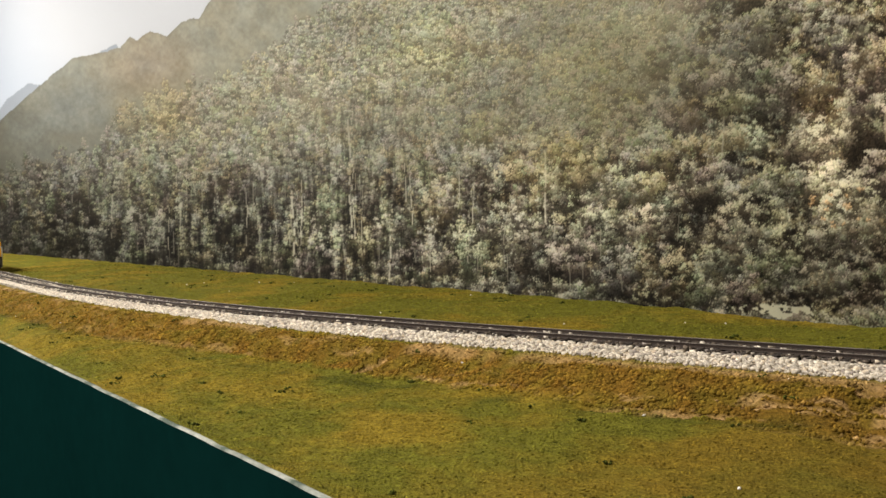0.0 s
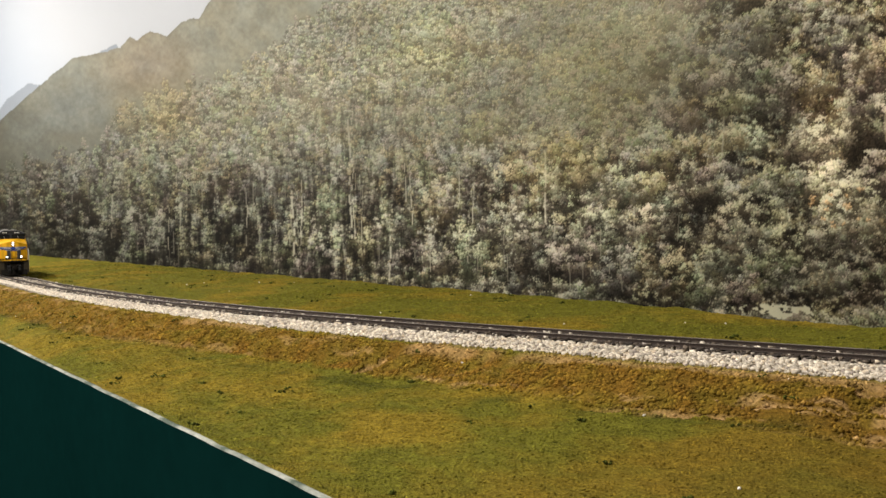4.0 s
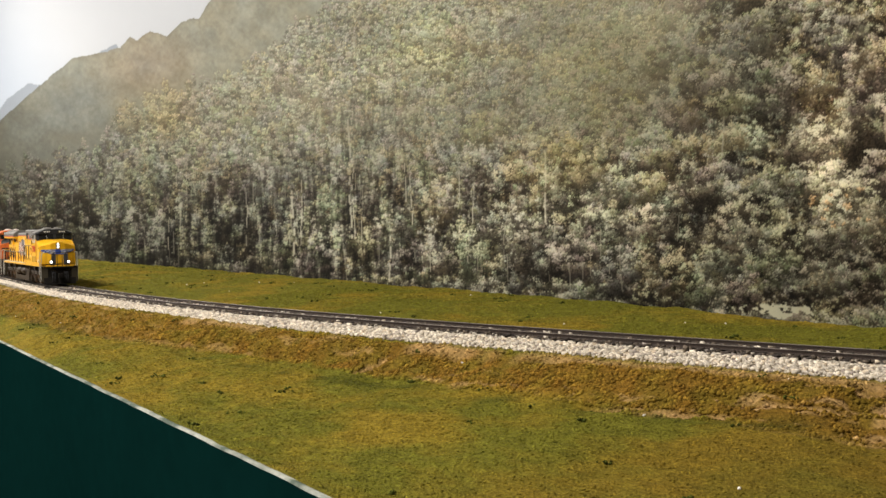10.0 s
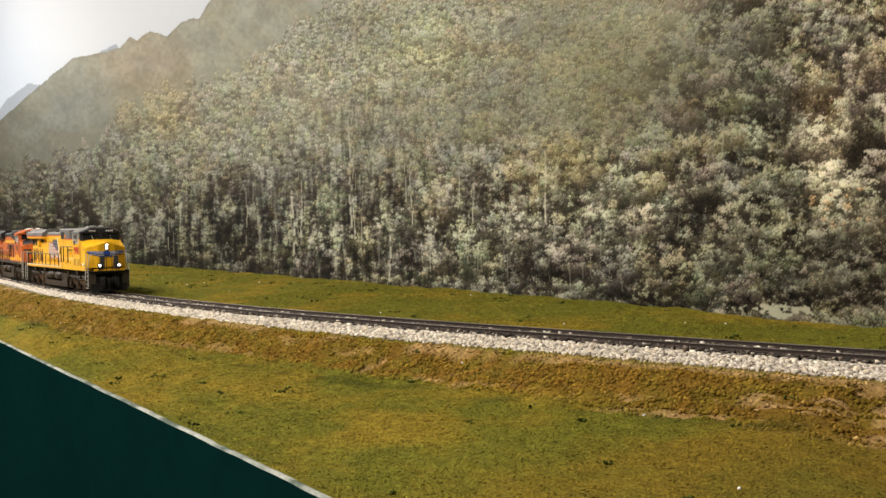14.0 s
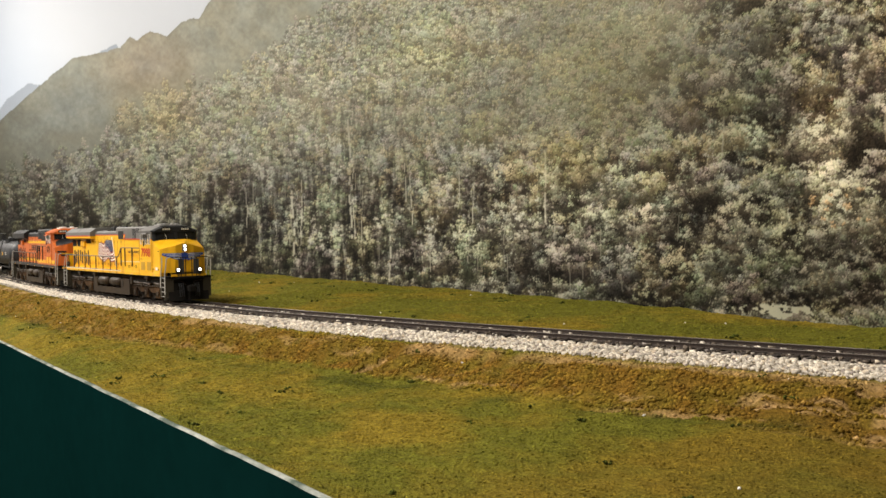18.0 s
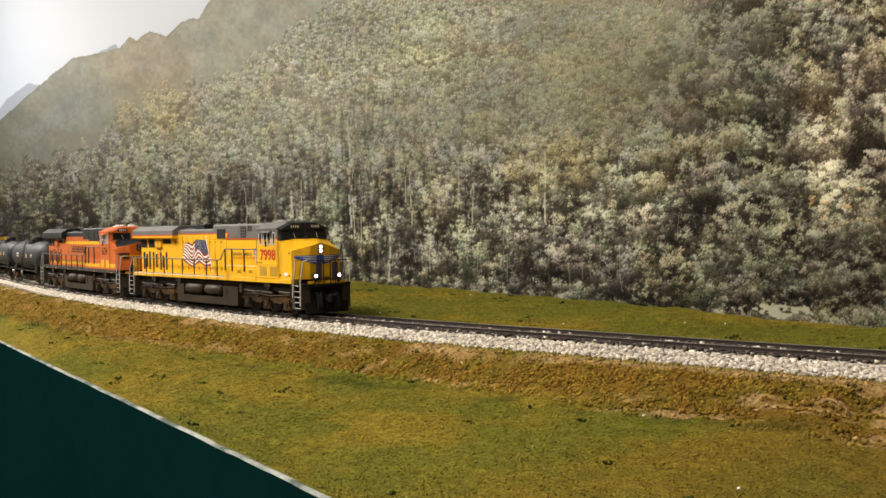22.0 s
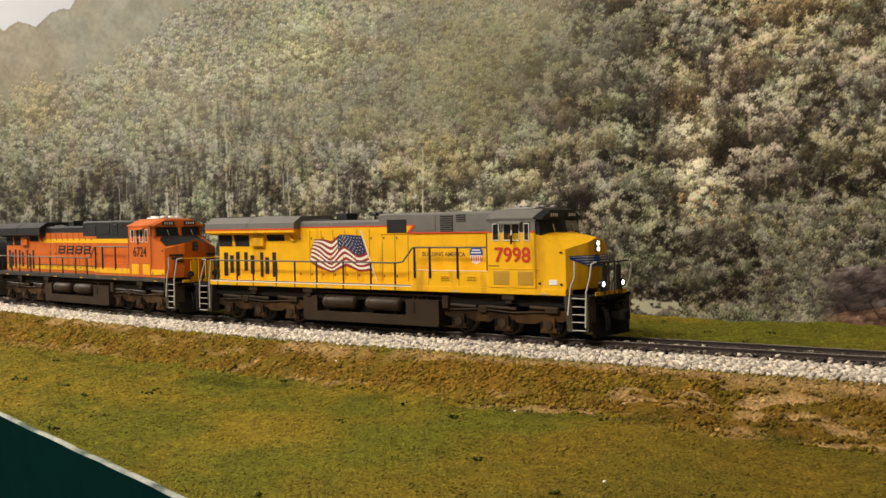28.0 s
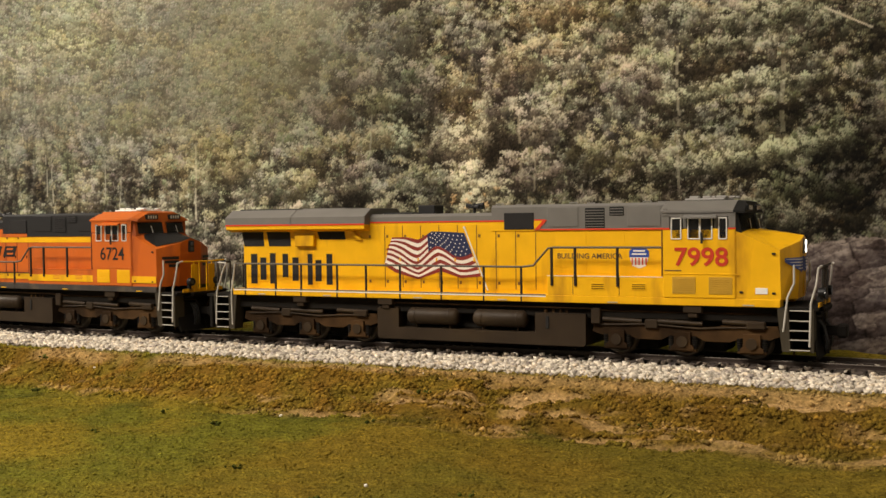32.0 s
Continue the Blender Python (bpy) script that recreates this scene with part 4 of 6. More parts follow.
def build_track():
    track = thing("railway_track", "single model railway track with dark rails on white ballast", "track")
    for off in (-0.755, 0.755):
        rail = part("rail", sweep([(-0.07, -0.165), (0.07, -0.165), (0.065, -0.145), (0.018, -0.13), (0.018, -0.055), (0.040, -0.045), (0.040, -0.012), (-0.040, -0.012), (-0.040, -0.045), (-0.018, -0.055), (-0.018, -0.13), (-0.065, -0.145)], -255, 75, 0.8, off), M_RAIL, track)
        part("rail_head", sweep([(-0.039, -0.0115), (0.039, -0.0115), (0.03, 0.0), (-0.03, 0.0)], -255, 75, 0.8, off), M_RAILTOP, rail, "bright worn rail top")
    tie = Geo().box(-0.125, 0.125, -1.3, 1.3, -0.42, -0.165, 0.02)
    for q in (-0.755, 0.755):
        tie.box(-0.10, 0.10, q - 0.16, q + 0.16, -0.165, -0.13, 0.01)
    me = tie.mesh("tie", M_TIE)
    rng = random.Random(5)
    s = -110.0
    while s < 66:
        x, y, h = on_track(s)
        ob = new("tie", me)
        ob.parent = track
        ob.matrix_basis = pose(x * k, y * k, 0, 0, 0, math.degrees(h) + rng.uniform(-0.8, 0.8))
        s += 0.60
    far = Geo()
    for s in np.arange(-250, -110.3, 0.6):
        x, y, h = on_track(s)
        c, n = math.cos(h), math.sin(h)
        far.box(x - 0.125, x + 0.125, y - 1.3, y + 1.3, -0.42, -0.165, 0.0)
    tagged(part("tie_row", far, M_TIE, track), kind="stuff")


def scatter_mesh(name, centres, sizes, colours, material, shape, squash, rng):
    """Many small lumps in one mesh: each a turned, uneven copy of one shape."""
    base_v, base_f = shape
    n, m = len(centres), len(base_v)
    w = rng.uniform(0, 2 * math.pi, n)
    q = rng.uniform(-0.6, 0.6, n)
    v = base_v[None] * (1 + rng.uniform(-0.32, 0.32, (n, m, 1))) * sizes[:, None, None] * np.array([1, 1, squash])
    x = v[..., 0] * np.cos(w)[:, None] - v[..., 1] * np.sin(w)[:, None]
    y = v[..., 0] * np.sin(w)[:, None] + v[..., 1] * np.cos(w)[:, None]
    z = v[..., 2] + x * np.sin(q)[:, None] * 0.6
    P = np.stack([x, y, z], -1) + centres[:, None]
    F = (base_f[None] + (np.arange(n) * m)[:, None, None]).reshape(-1, base_f.shape[1])
    me = bpy.data.meshes.new(name)
    lay_faces(me, P.reshape(-1, 3) * k, F)
    lay_colours(me, "turf", np.repeat(colours, m, 0))
    me.materials.append(material)
    return me


OCTA = (np.array([(1, 0, 0), (-1, 0, 0), (0, 1, 0), (0, -1, 0), (0, 0, 1), (0, 0, -1)], float),
        np.array([(0, 2, 4), (2, 1, 4), (1, 3, 4), (3, 0, 4), (2, 0, 5), (1, 2, 5), (3, 1, 5), (0, 3, 5)]))
CUBE = (np.array([(x, y, z) for x in (-0.7, 0.7) for y in (-0.7, 0.7) for z in (-0.7, 0.7)], float),
        np.array([(0, 1, 3, 2), (4, 6, 7, 5), (0, 4, 5, 1), (2, 3, 7, 6), (0, 2, 6, 4), (1, 5, 7, 3)]))


def build_ballast():
    rng = np.random.default_rng(11)
    parts = []
    for s0, s1, n, size in ((-140, -60, 11000, 0.085), (-60, -25, 12000, 0.075), (-25, 50, 30000, 0.076)):
        s = rng.uniform(s0, s1, n)
        d = np.where(rng.uniform(0, 1, n) < 0.55, -rng.uniform(1.50, np.interp(s, [-50, -10, 20], [1.90, 2.26, 2.22])), rng.uniform(-1.25, 1.95, n))
        x, y, h = on_track(s)
        X, Y = x - d * np.sin(h), y + d * np.cos(h)
        Z = np.interp(d, [-2.45, -2.2, -1.75, -1.3, 1.3, 1.7, 2.0], [-0.64, -0.56, -0.32, -0.19, -0.185, -0.34, -0.46])
        Z = Z + rng.uniform(-0.06, 0.05, n)
        Z = np.maximum(Z, land(X, Y)[0] - 0.01)
        clear = (np.abs(np.abs(d) - 0.755) > 0.15) & (np.abs((s + 110.0) / 0.6 - np.round((s + 110.0) / 0.6)) * 0.6 + 0.5 * (np.abs(d) > 1.3) > 0.13)
        tone = rng.uniform(0.55, 1.18, n)[:, None]
        col = np.array([0.59, 0.53, 0.44]) * tone
        odd = rng.uniform(0, 1, n)
        col = np.where((odd < 0.10)[:, None], np.array([0.30, 0.26, 0.23]), col)
        col = np.where(((odd > 0.10) & (odd < 0.24))[:, None], np.array([0.55, 0.46, 0.35]), col)
        dark_bed = (np.abs(d) < 1.32) & (rng.uniform(0, 1, n) < np.interp(s, [-40, 0], [0.35, 0.8]))
        col = np.where(dark_bed[:, None], np.array([0.125, 0.100, 0.078]) * tone, col)
        parts.append((np.stack([X, Y, Z], -1)[clear], (size * rng.uniform(0.55, 1.4, n))[clear], col[clear]))
    C, S, K = (np.concatenate(p) for p in zip(*parts))
    me = scatter_mesh("ballast", C, S, K, M_STONE, CUBE, 0.75, rng)
    bed = tagged(new("ballast", me), "loose white and pale grey ballast stones along the track", "ballast", kind="stuff")
    # the nearest stones, one by one
    shapes = []
    for q in range(6):
        one = scatter_mesh("stone", np.zeros((1, 3)), np.array([0.085]), np.array([[0.60, 0.54, 0.46]]) * rng.uniform(0.7, 1.05), M_STONE, CUBE, 0.75, rng)
        shapes.append(one)
    for q in range(300):
        s, d = rng.uniform(26, 47), -rng.uniform(1.52, 2.2)
        x, y, h = on_track(s)
        z = float(np.interp(d, [-2.45, -2.2, -1.75, -1.3], [-0.62, -0.53, -0.30, -0.18]))
        ob = new("stone", shapes[q % 6])
        ob.parent = bed
        ob.matrix_basis = pose((x - d * math.sin(h)) * k, (y + d * math.cos(h)) * k, z * k, rng.uniform(-30, 30), rng.uniform(-30, 30), rng.uniform(0, 360))


def build_turf():
    rng = np.random.default_rng(23)
    X = np.concatenate([rng.uniform(-150, -70, 15000), rng.uniform(-70, -8, 60000)])
    Y = np.concatenate([rng.uniform(10.5, WALL - 0.1, 15000), rng.uniform(11.2, WALL - 0.1, 60000)])
    Z, d, a = land(X, Y)
    on = (np.abs(d) > 2.35) & (Y > fascia_y(X) + 0.35)
    c = turf_colour(X, Y, d, a)
    bare = c[:, 0] > 0.20
    on &= ~bare | (rng.uniform(0, 1, len(X)) < 0.25)
    X, Y, Z, c = X[on], Y[on], Z[on], c[on]
    size = rng.uniform(0.028, 0.075, len(X)) * np.interp(X, [-150, -60, -20], [1.7, 1.1, 0.85])
    me = scatter_mesh("turf", np.stack([X, Y, Z + size * 0.05], -1), size, c * rng.uniform(0.8, 1.3, (len(X), 1)), M_TUFT, OCTA, 0.5, rng)
    tagged(new("turf", me), "coarse green and ochre foam turf scattered over the ground", "turf", kind="stuff")
    # coarse foam on the bank
    X = np.concatenate([rng.uniform(-120, -60, 9000), rng.uniform(-60, -8, 34000)])
    D = rng.uniform(2.3, 6.6, len(X))
    Y = track_y(X) - D
    Z, d, a = land(X, Y)
    c = turf_colour(X, Y, d, a)
    on = (c[:, 0] < 0.20) | (rng.uniform(0, 1, len(X)) < 0.2)
    on &= (fbm(X * 1.6, Y * 1.6, 131) > 0.42) & (a < 0.97)
    X, Y, Z, c = X[on], Y[on], Z[on], c[on]
    size = rng.uniform(0.04, 0.105, len(X))
    me = scatter_mesh("bank_foam", np.stack([X, Y, Z + size * 0.1], -1), size, c * rng.uniform(0.7, 1.5, (len(X), 1)), M_TUFT, OCTA, 0.8, rng)
    tagged(new("bank_foam", me), "coarse ochre and brown foam on the bank below the track", "foam turf", kind="stuff")
    # darker clumps and a few bright crumbs of stone
    n = 170
    X = rng.uniform(-130, -8, n)
    Y = rng.uniform(11.6, WALL - 0.4, n)
    Z, d, a = land(X, Y)
    on = (np.abs(d) > 2.6)
    parts_c, parts_s, parts_k = [], [], []
    for x, y, z in zip(X[on], Y[on], Z[on]):
        m = rng.integers(4, 12)
        r = rng.uniform(0.06, 0.22)
        parts_c.append(np.stack([x + rng.normal(0, r, m), y + rng.normal(0, r, m), z + rng.uniform(0, 0.08, m)], -1))
        parts_s.append(rng.uniform(0.04, 0.09, m))
        parts_k.append(np.array([0.045, 0.052, 0.009]) * rng.uniform(0.5, 1.6, (m, 1)))
    me = scatter_mesh("weeds", np.concatenate(parts_c), np.concatenate(parts_s), np.concatenate(parts_k), M_TUFT, OCTA, 0.8, rng)
    tagged(new("weeds", me), "small dark green weeds of foam on the turf", "weeds", kind="stuff")


def build_crumbs():
    """White specks of stray ballast in the grass."""
    rng = np.random.default_rng(31)
    X = np.concatenate([rng.uniform(-90, -12, 32), [-26.9]])
    Y = np.concatenate([rng.uniform(12.0, WALL - 1, 32), [22.9]])
    Z, d, a = land(X, Y)
    on = np.abs(d) > 2.7
    me = scatter_mesh("crumbs", np.stack([X, Y, Z + 0.02], -1)[on], rng.uniform(0.03, 0.07, on.sum()), np.repeat([[0.66, 0.62, 0.55]], on.sum(), 0), M_STONE, CUBE, 0.8, rng)
    tagged(new("crumbs", me), "white specks of stray ballast in the grass", "stone crumbs", kind="stuff")


build_track()
build_crumbs()
build_ballast()
build_turf()

# ---------- the train ----------
SIDES = (-1, 1)


def words(name, text, size, material, parent, x, y, z, label="", stretch=1.0, bold=0.0, lean=0.0):
    """Flat lettering on the right-hand side of a car; x, z: its lower left corner."""
    cu = bpy.data.curves.new(name, "FONT")
    cu.body, cu.size, cu.offset, cu.shear, cu.extrude = text, size * k, bold * k, lean, 0.004 * k
    tmp = new(name, cu)
    me = bpy.data.meshes.new_from_object(tmp.evaluated_get(bpy.context.evaluated_depsgraph_get()))
    bpy.data.objects.remove(tmp)
    me.materials.clear()
    me.materials.append(material)
    ob = new(name, me)
    ob.parent = parent
    ob.matrix_basis = pose(x * k, y * k, z * k, 90, 0, 0) @ Matrix.Diagonal((stretch, 1, 1, 1))
    return tagged(ob, label)


def cloth_at(u, v, y):
    """A place on the waving flag: u along it from its fly, v up it."""
    x = (-13.34 + 0.29 * v) * (1 - u) + (-9.66 - 0.60 * v) * u + 0.05 * math.sin(9 * v) * (1 - u)
    low = np.interp(u, [0, 0.12, 0.36, 0.6, 0.8, 1], [2.70, 2.46, 2.24, 2.52, 2.30, 2.36])
    high = np.interp(u, [0, 0.2, 0.38, 0.56, 0.8, 1], [3.66, 3.68, 3.58, 3.86, 3.84, 3.80])
    bend = 0.13 * math.sin(6.283 * (1.9 * u + 0.1)) * math.sin(math.pi * v)
    return (x, y, low * (1 - v) + high * v + bend)


def ribbon(u0, u1, v0, v1, y):
    g = Geo()
    us = np.linspace(u0, u1, 26)
    for a, b in zip(us, us[1:]):
        g.add([cloth_at(a, v0, y), cloth_at(b, v0, y), cloth_at(b, v1, y), cloth_at(a, v1, y)], [(0, 1, 2, 3)])
    return g


def flag(parent):
    """The waving flag painted on the hood's side: thirteen stripes, a field and a staff."""
    y = -1.012
    cloth = part("flag_cloth", ribbon(0, 1, 0, 1, y), M_FLAGW, parent, "waving red, white and blue flag decal")
    for i in range(7):
        part("flag_stripe", ribbon(0, 1, 2 * i / 13, (2 * i + 1) / 13, y - 0.006), M_FLAGR, cloth)
    part("flag_field", ribbon(0.50, 1.0, 7 / 13, 1.0, y - 0.012), M_FLAGB, cloth)
    dots = Geo()
    for r in range(6):
        for c in range(8):
            x, _, z = cloth_at(0.53 + 0.058 * c + 0.025 * (r % 2), 0.58 + 0.072 * r, y)
            dots.box(x - 0.019, x + 0.019, y - 0.022, y - 0.017, z - 0.019, z + 0.019, 0.004)
    part("flag_stars", dots, M_FLAGW, cloth)
    part("flag_staff", Geo().tube([(-9.42, y, 1.9), (-10.24, y, 3.95)], 0.026).ball((-10.26, y, 3.98), 0.05), M_WHITE, parent)


def steps(parent, x0, x1, s, bright, fore):
    """A stair well at a corner of the platform: cheek plates and five treads with white edges."""
    y0, y1 = sorted((s * 0.95, s * 1.46))
    part("step_cheek", Geo().side([(x0 - (0.34 if fore else 0.12), 1.6), (x0 - (0.20 if fore else 0.02), 0.34), (x0 + 0.03, 0.34), (x0 - 0.03, 1.6)], y0, y1), M_CHEEK, parent)
    part("step_cheek", Geo().side([(x1 - 0.04, 1.6), (x1 - 0.04, 0.34), (x1 + (0.05 if fore else 0.20), 0.34), (x1 + (0.05 if fore else 0.32), 1.6)], y0, y1), M_CHEEK, parent)
    part("step_back", Geo().box(x0 - 0.05, x1, min(s * 0.95, s * 1.0), max(s * 0.95, s * 1.0), 0.36, 1.58, 0.0), M_DARKU, parent)
    for z in (0.40, 0.69, 0.96, 1.24, 1.53):
        tread = part("tread", Geo().box(x0, x1 - 0.04, y0, y1 - 0.02 if s > 0 else y1, z - 0.035, z, 0.008), M_UNDER, parent)
        e = sorted((s * 1.44, s * 1.475))
        part("tread_edge", Geo().box(x0 + 0.01, x1 - 0.05, e[0], e[1], z - 0.022, z + 0.008, 0.004), bright, tread, "white safety edge")


def truck(parent, xc):
    """A three-axle truck: side frames with journal boxes, springs, brake gear; the wheel sets turn."""
    pivot = new("truck")
    pivot.empty_display_size = 0.01
    pivot.parent = parent
    pivot.matrix_basis = pose(xc * k, 0, 0)
    for s in SIDES:
        g = Geo()
        y0, y1 = sorted((s * 1.0, s * 1.2))
        g.side([(-2.78, 0.98), (-2.85, 0.72), (-2.55, 0.62), (-1.75, 0.66), (-1.4, 0.52), (-0.65, 0.52), (-0.4, 0.66), (0.4, 0.66), (0.65, 0.52), (1.4, 0.52), (1.75, 0.66), (2.55, 0.62), (2.85, 0.74), (2.78, 1.02), (1.5, 1.06), (0.9, 0.94), (-0.9, 0.94), (-1.5, 1.02)], y0, y1)
        fr = part("side_frame", g, M_UNDER, pivot)
        for xa in (-2.05, 0.0, 2.05):
            g = Geo()
            a, b = sorted((s * 1.06, s * 1.30))
            g.side([(xa - 0.34, 0.24), (xa - 0.34, 0.34), (xa - 0.25, 0.42), (xa - 0.25, 0.78), (xa + 0.25, 0.78), (xa + 0.25, 0.42), (xa + 0.34, 0.34), (xa + 0.34, 0.24)], a, b)
            g.box(xa - 0.42, xa + 0.42, min(s * 1.08, s * 1.25), max(s * 1.08, s * 1.25), 0.19, 0.27, 0.02)
            box = part("journal_box", g, M_UNDER, fr, "rusty journal box")
            e = s * 1.30
            part("journal_cap", Geo().cyl((xa, e, 0.50), (xa, e + s * 0.05, 0.50), 0.17, 12), M_TANK, fr)
            for dx in (-0.36, 0.36):
                sp = Geo()
                for q in range(6):
                    sp.cyl((xa + dx, s * 1.16, 0.28 + q * 0.065), (xa + dx, s * 1.16, 0.318 + q * 0.065), 0.085, 8)
                part("spring", sp, M_DARKU, fr)
        g = Geo()
        for xa, xb, z in ((-2.5, -1.25, 1.10), (-0.75, 0.6, 1.08), (1.2, 2.4, 1.12)):
            g.cyl((xa, s * 1.2, z), (xb, s * 1.2, z - 0.04), 0.075, 8)
        g.tube([(-2.6, s * 1.22, 0.92), (-1.0, s * 1.24, 0.99), (0.4, s * 1.24, 0.90), (2.5, s * 1.22, 1.0)], 0.03)
        g.box(-1.15, -0.75, min(s * 1.15, s * 1.3), max(s * 1.15, s * 1.3), 0.86, 1.14, 0.03)
        g.box(1.9, 2.45, min(s * 1.12, s * 1.32), max(s * 1.12, s * 1.32), 0.92, 1.16, 0.04)
        part("brake_gear", g, M_TANK, pivot)
    part("bolster", Geo().box(-2.6, 2.6, -0.95, 0.95, 0.55, 1.12, 0.05), M_DARKU, pivot)
    # Motor blocks, near-black to stand for the shadow behind the side frames.
    for xa in (-1.35, 0.7, 2.3):
        part("motor_shade_fill", Geo().box(xa - 0.5, xa + 0.5, -0.62, 0.62, 0.16, 0.8, 0.08), M_DARKU, pivot)
    return [wheel_set(parent, xc + xa, 0.53) for xa in (-2.05, 0.0, 2.05)]


def wheel_set(parent, x, r):
    axle = part("wheel_set", Geo().cyl((0, -0.9, 0), (0, 0.9, 0), 0.09, 8), M_WHEEL, parent, at=pose(x * k, 0, r * k))
    for s in SIDES:
        prof = [(0.68, 0.10), (0.68, r + 0.035), (0.72, r + 0.035), (0.73, r), (0.83, r), (0.83, r * 0.82), (0.79, r * 0.78), (0.79, r * 0.45), (0.86, r * 0.36), (0.86, 0.10)]
        g = Geo().revolve([(s * a, q, 0) for a, q in prof], 20, "y")
        wheel = part("wheel", g, M_WHEEL, axle, "dark steel wheel")
    return axle, x, r


def coupler(parent, x, way):
    g = Geo().box(min(x, x + way * 0.55), max(x, x + way * 0.55), -0.14, 0.14, 0.72, 1.0, 0.03)
    g.box(min(x + way * 0.45, x + way * 0.75), max(x + way * 0.45, x + way * 0.75), -0.24, 0.20, 0.66, 1.06, 0.06)
    part("coupler", g, M_DARKU, parent)


def locomotive(look_of):
    """A six-axle wide-cab road diesel; x = 0 is the front of its side sill, z = 0 the rail top."""
    L = look_of
    lo = thing("locomotive", L["label"], "locomotive", "locomotives of the train")
    body, upper, sill = L["body"], L["upper"], L["sill"]
    wheels = truck(lo, -2.9) + truck(lo, -16.35)
    # frame and sills
    part("underframe", Geo().box(-20.5, 0.9, -1.2, 1.2, 1.12, 1.6, 0.04), M_DARKU, lo)
    part("pilot_deck", Geo().box(-0.02, 1.0, -1.44, 1.44, 1.50, 1.62, 0.02), M_DARKU, lo)
    part("rear_deck", Geo().box(-20.75, -19.45, -1.44, 1.44, 1.50, 1.62, 0.02), M_DARKU, lo)
    for s in SIDES:
        y0, y1 = sorted((s * 0.98, s * 1.48))
        part("side_sill", Geo().box(-19.5, 0.0, y0, y1, 1.60, 1.83, 0.015), sill, lo)
        if L["kind"] == "yellow":
            e = sorted((s * 1.476, s * 1.487))
            part("sill_stripe", Geo().box(-19.45, -7.2, e[0], e[1], 1.765, 1.80, 0.003), M_WHITE, lo, "thin reflective white stripe")
            part("sill_stripe", Geo().box(-19.45, -7.2, e[0], e[1], 1.81, 1.85, 0.003), M_GREY, lo)
        for x in (-16.6, -13.1, -2.55):
            g = Geo()
            g.box(x - 0.28, x + 0.28, min(s * 1.15, s * 1.44), max(s * 1.15, s * 1.44), 1.38, 1.60, 0.02)
            g.box(x - 0.14, x + 0.14, min(s * 1.15, s * 1.40), max(s * 1.15, s * 1.40), 1.24, 1.40, 0.02)
            part("jacking_pad", g, M_TANK, lo)
        for x in (-13.35, -13.05, -12.75):
            part("air_filter", Geo().cyl((x, s * 1.2, 0.72), (x, s * 1.2, 1.3), 0.09, 10), M_TANK, lo)
    # long hood
    hood = part("long_hood", Geo().box(-19.35, -3.4, -1.0, 1.0, 1.8, 3.9, 0.02), body, lo)
    part("hood_top_side", Geo().box(-13.95, -8.6, -1.0, 1.0, 3.88, L["line_rear"], 0.01), body, lo)
    part("hood_roof", Geo().cross([(-1.0, L["line_rear"] - 0.01), (1.0, L["line_rear"] - 0.01), (1.0, 4.36), (0.86, 4.46), (-0.86, 4.46), (-1.0, 4.36)], -14.2, -8.6), upper, lo)
    part("blower_housing", Geo().cross([(-1.03, L["line_front"]), (1.03, L["line_front"]), (1.03, 4.62), (0.94, 4.70), (-0.94, 4.70), (-1.03, 4.62)], -7.74, -3.4), upper, lo)
    part("fan_housing", Geo().cross([(-1.03, L["line_rear"]), (1.03, L["line_rear"]), (1.03, 4.62), (0.94, 4.70), (-0.94, 4.70), (-1.03, 4.62)], -9.25, -7.745), upper, lo)
    part("fan_housing_side", Geo().box(-9.25, -7.745, -1.03, 1.03, L["line_front"] - 0.02, L["line_rear"] - 0.004, 0.004), body, lo)
    part("hood_rear_top", Geo().box(-19.3, -13.9, -0.98, 0.98, 3.86, 4.3, 0.02), body, lo)
    for s in SIDES:
        e = sorted((s * 0.995, s * 1.012))
        f = sorted((s * 1.035, s * 1.045))
        if L["kind"] == "yellow":
            part("red_stripe", Geo().box(-14.1, -8.9, e[0], e[1], 4.155, 4.205, 0.003), M_RED, lo)
            part("red_stripe", Geo().box(-7.55, -3.45, f[0], f[1], 3.865, 3.915, 0.003), M_RED, lo)
            part("red_stripe", Geo().box(-9.24, -8.81, f[0], f[1], 4.155, 4.205, 0.003), M_RED, lo)
            part("yellow_flash", Geo().side([(-7.74, 3.90), (-7.42, 4.20), (-7.74, 4.20)], f[0], f[1]), body, lo)
            part("red_edge", Geo().side([(-7.74, 3.88), (-7.60, 3.88), (-7.30, 4.20), (-7.44, 4.20)], min(s * 1.046, s * 1.05), max(s * 1.046, s * 1.05)), M_RED, lo)
            part("red_edge", Geo().box(-7.74, -7.36, min(s * 1.046, s * 1.05), max(s * 1.046, s * 1.05), 4.18, 4.22, 0.002), M_RED, lo)
        else:
            part("yellow_stripe", Geo().box(-14.6, -3.45, e[0], e[1], 3.52, 3.74, 0.003), M_YELLOW, lo)
            part("yellow_stripe", Geo().box(-19.3, -7.2, e[0], e[1], 1.99, 2.22, 0.003), M_YELLOW, lo)
            part("black_line", Geo().box(-19.3, -7.2, e[0], e[1], 2.22, 2.26, 0.003), M_BLACK, lo)
            b = sorted((s * 1.476, s * 1.49))
            part("yellow_stripe", Geo().box(-7.15, 0.0, b[0], b[1], 1.96, 2.22, 0.003), M_YELLOW, lo)
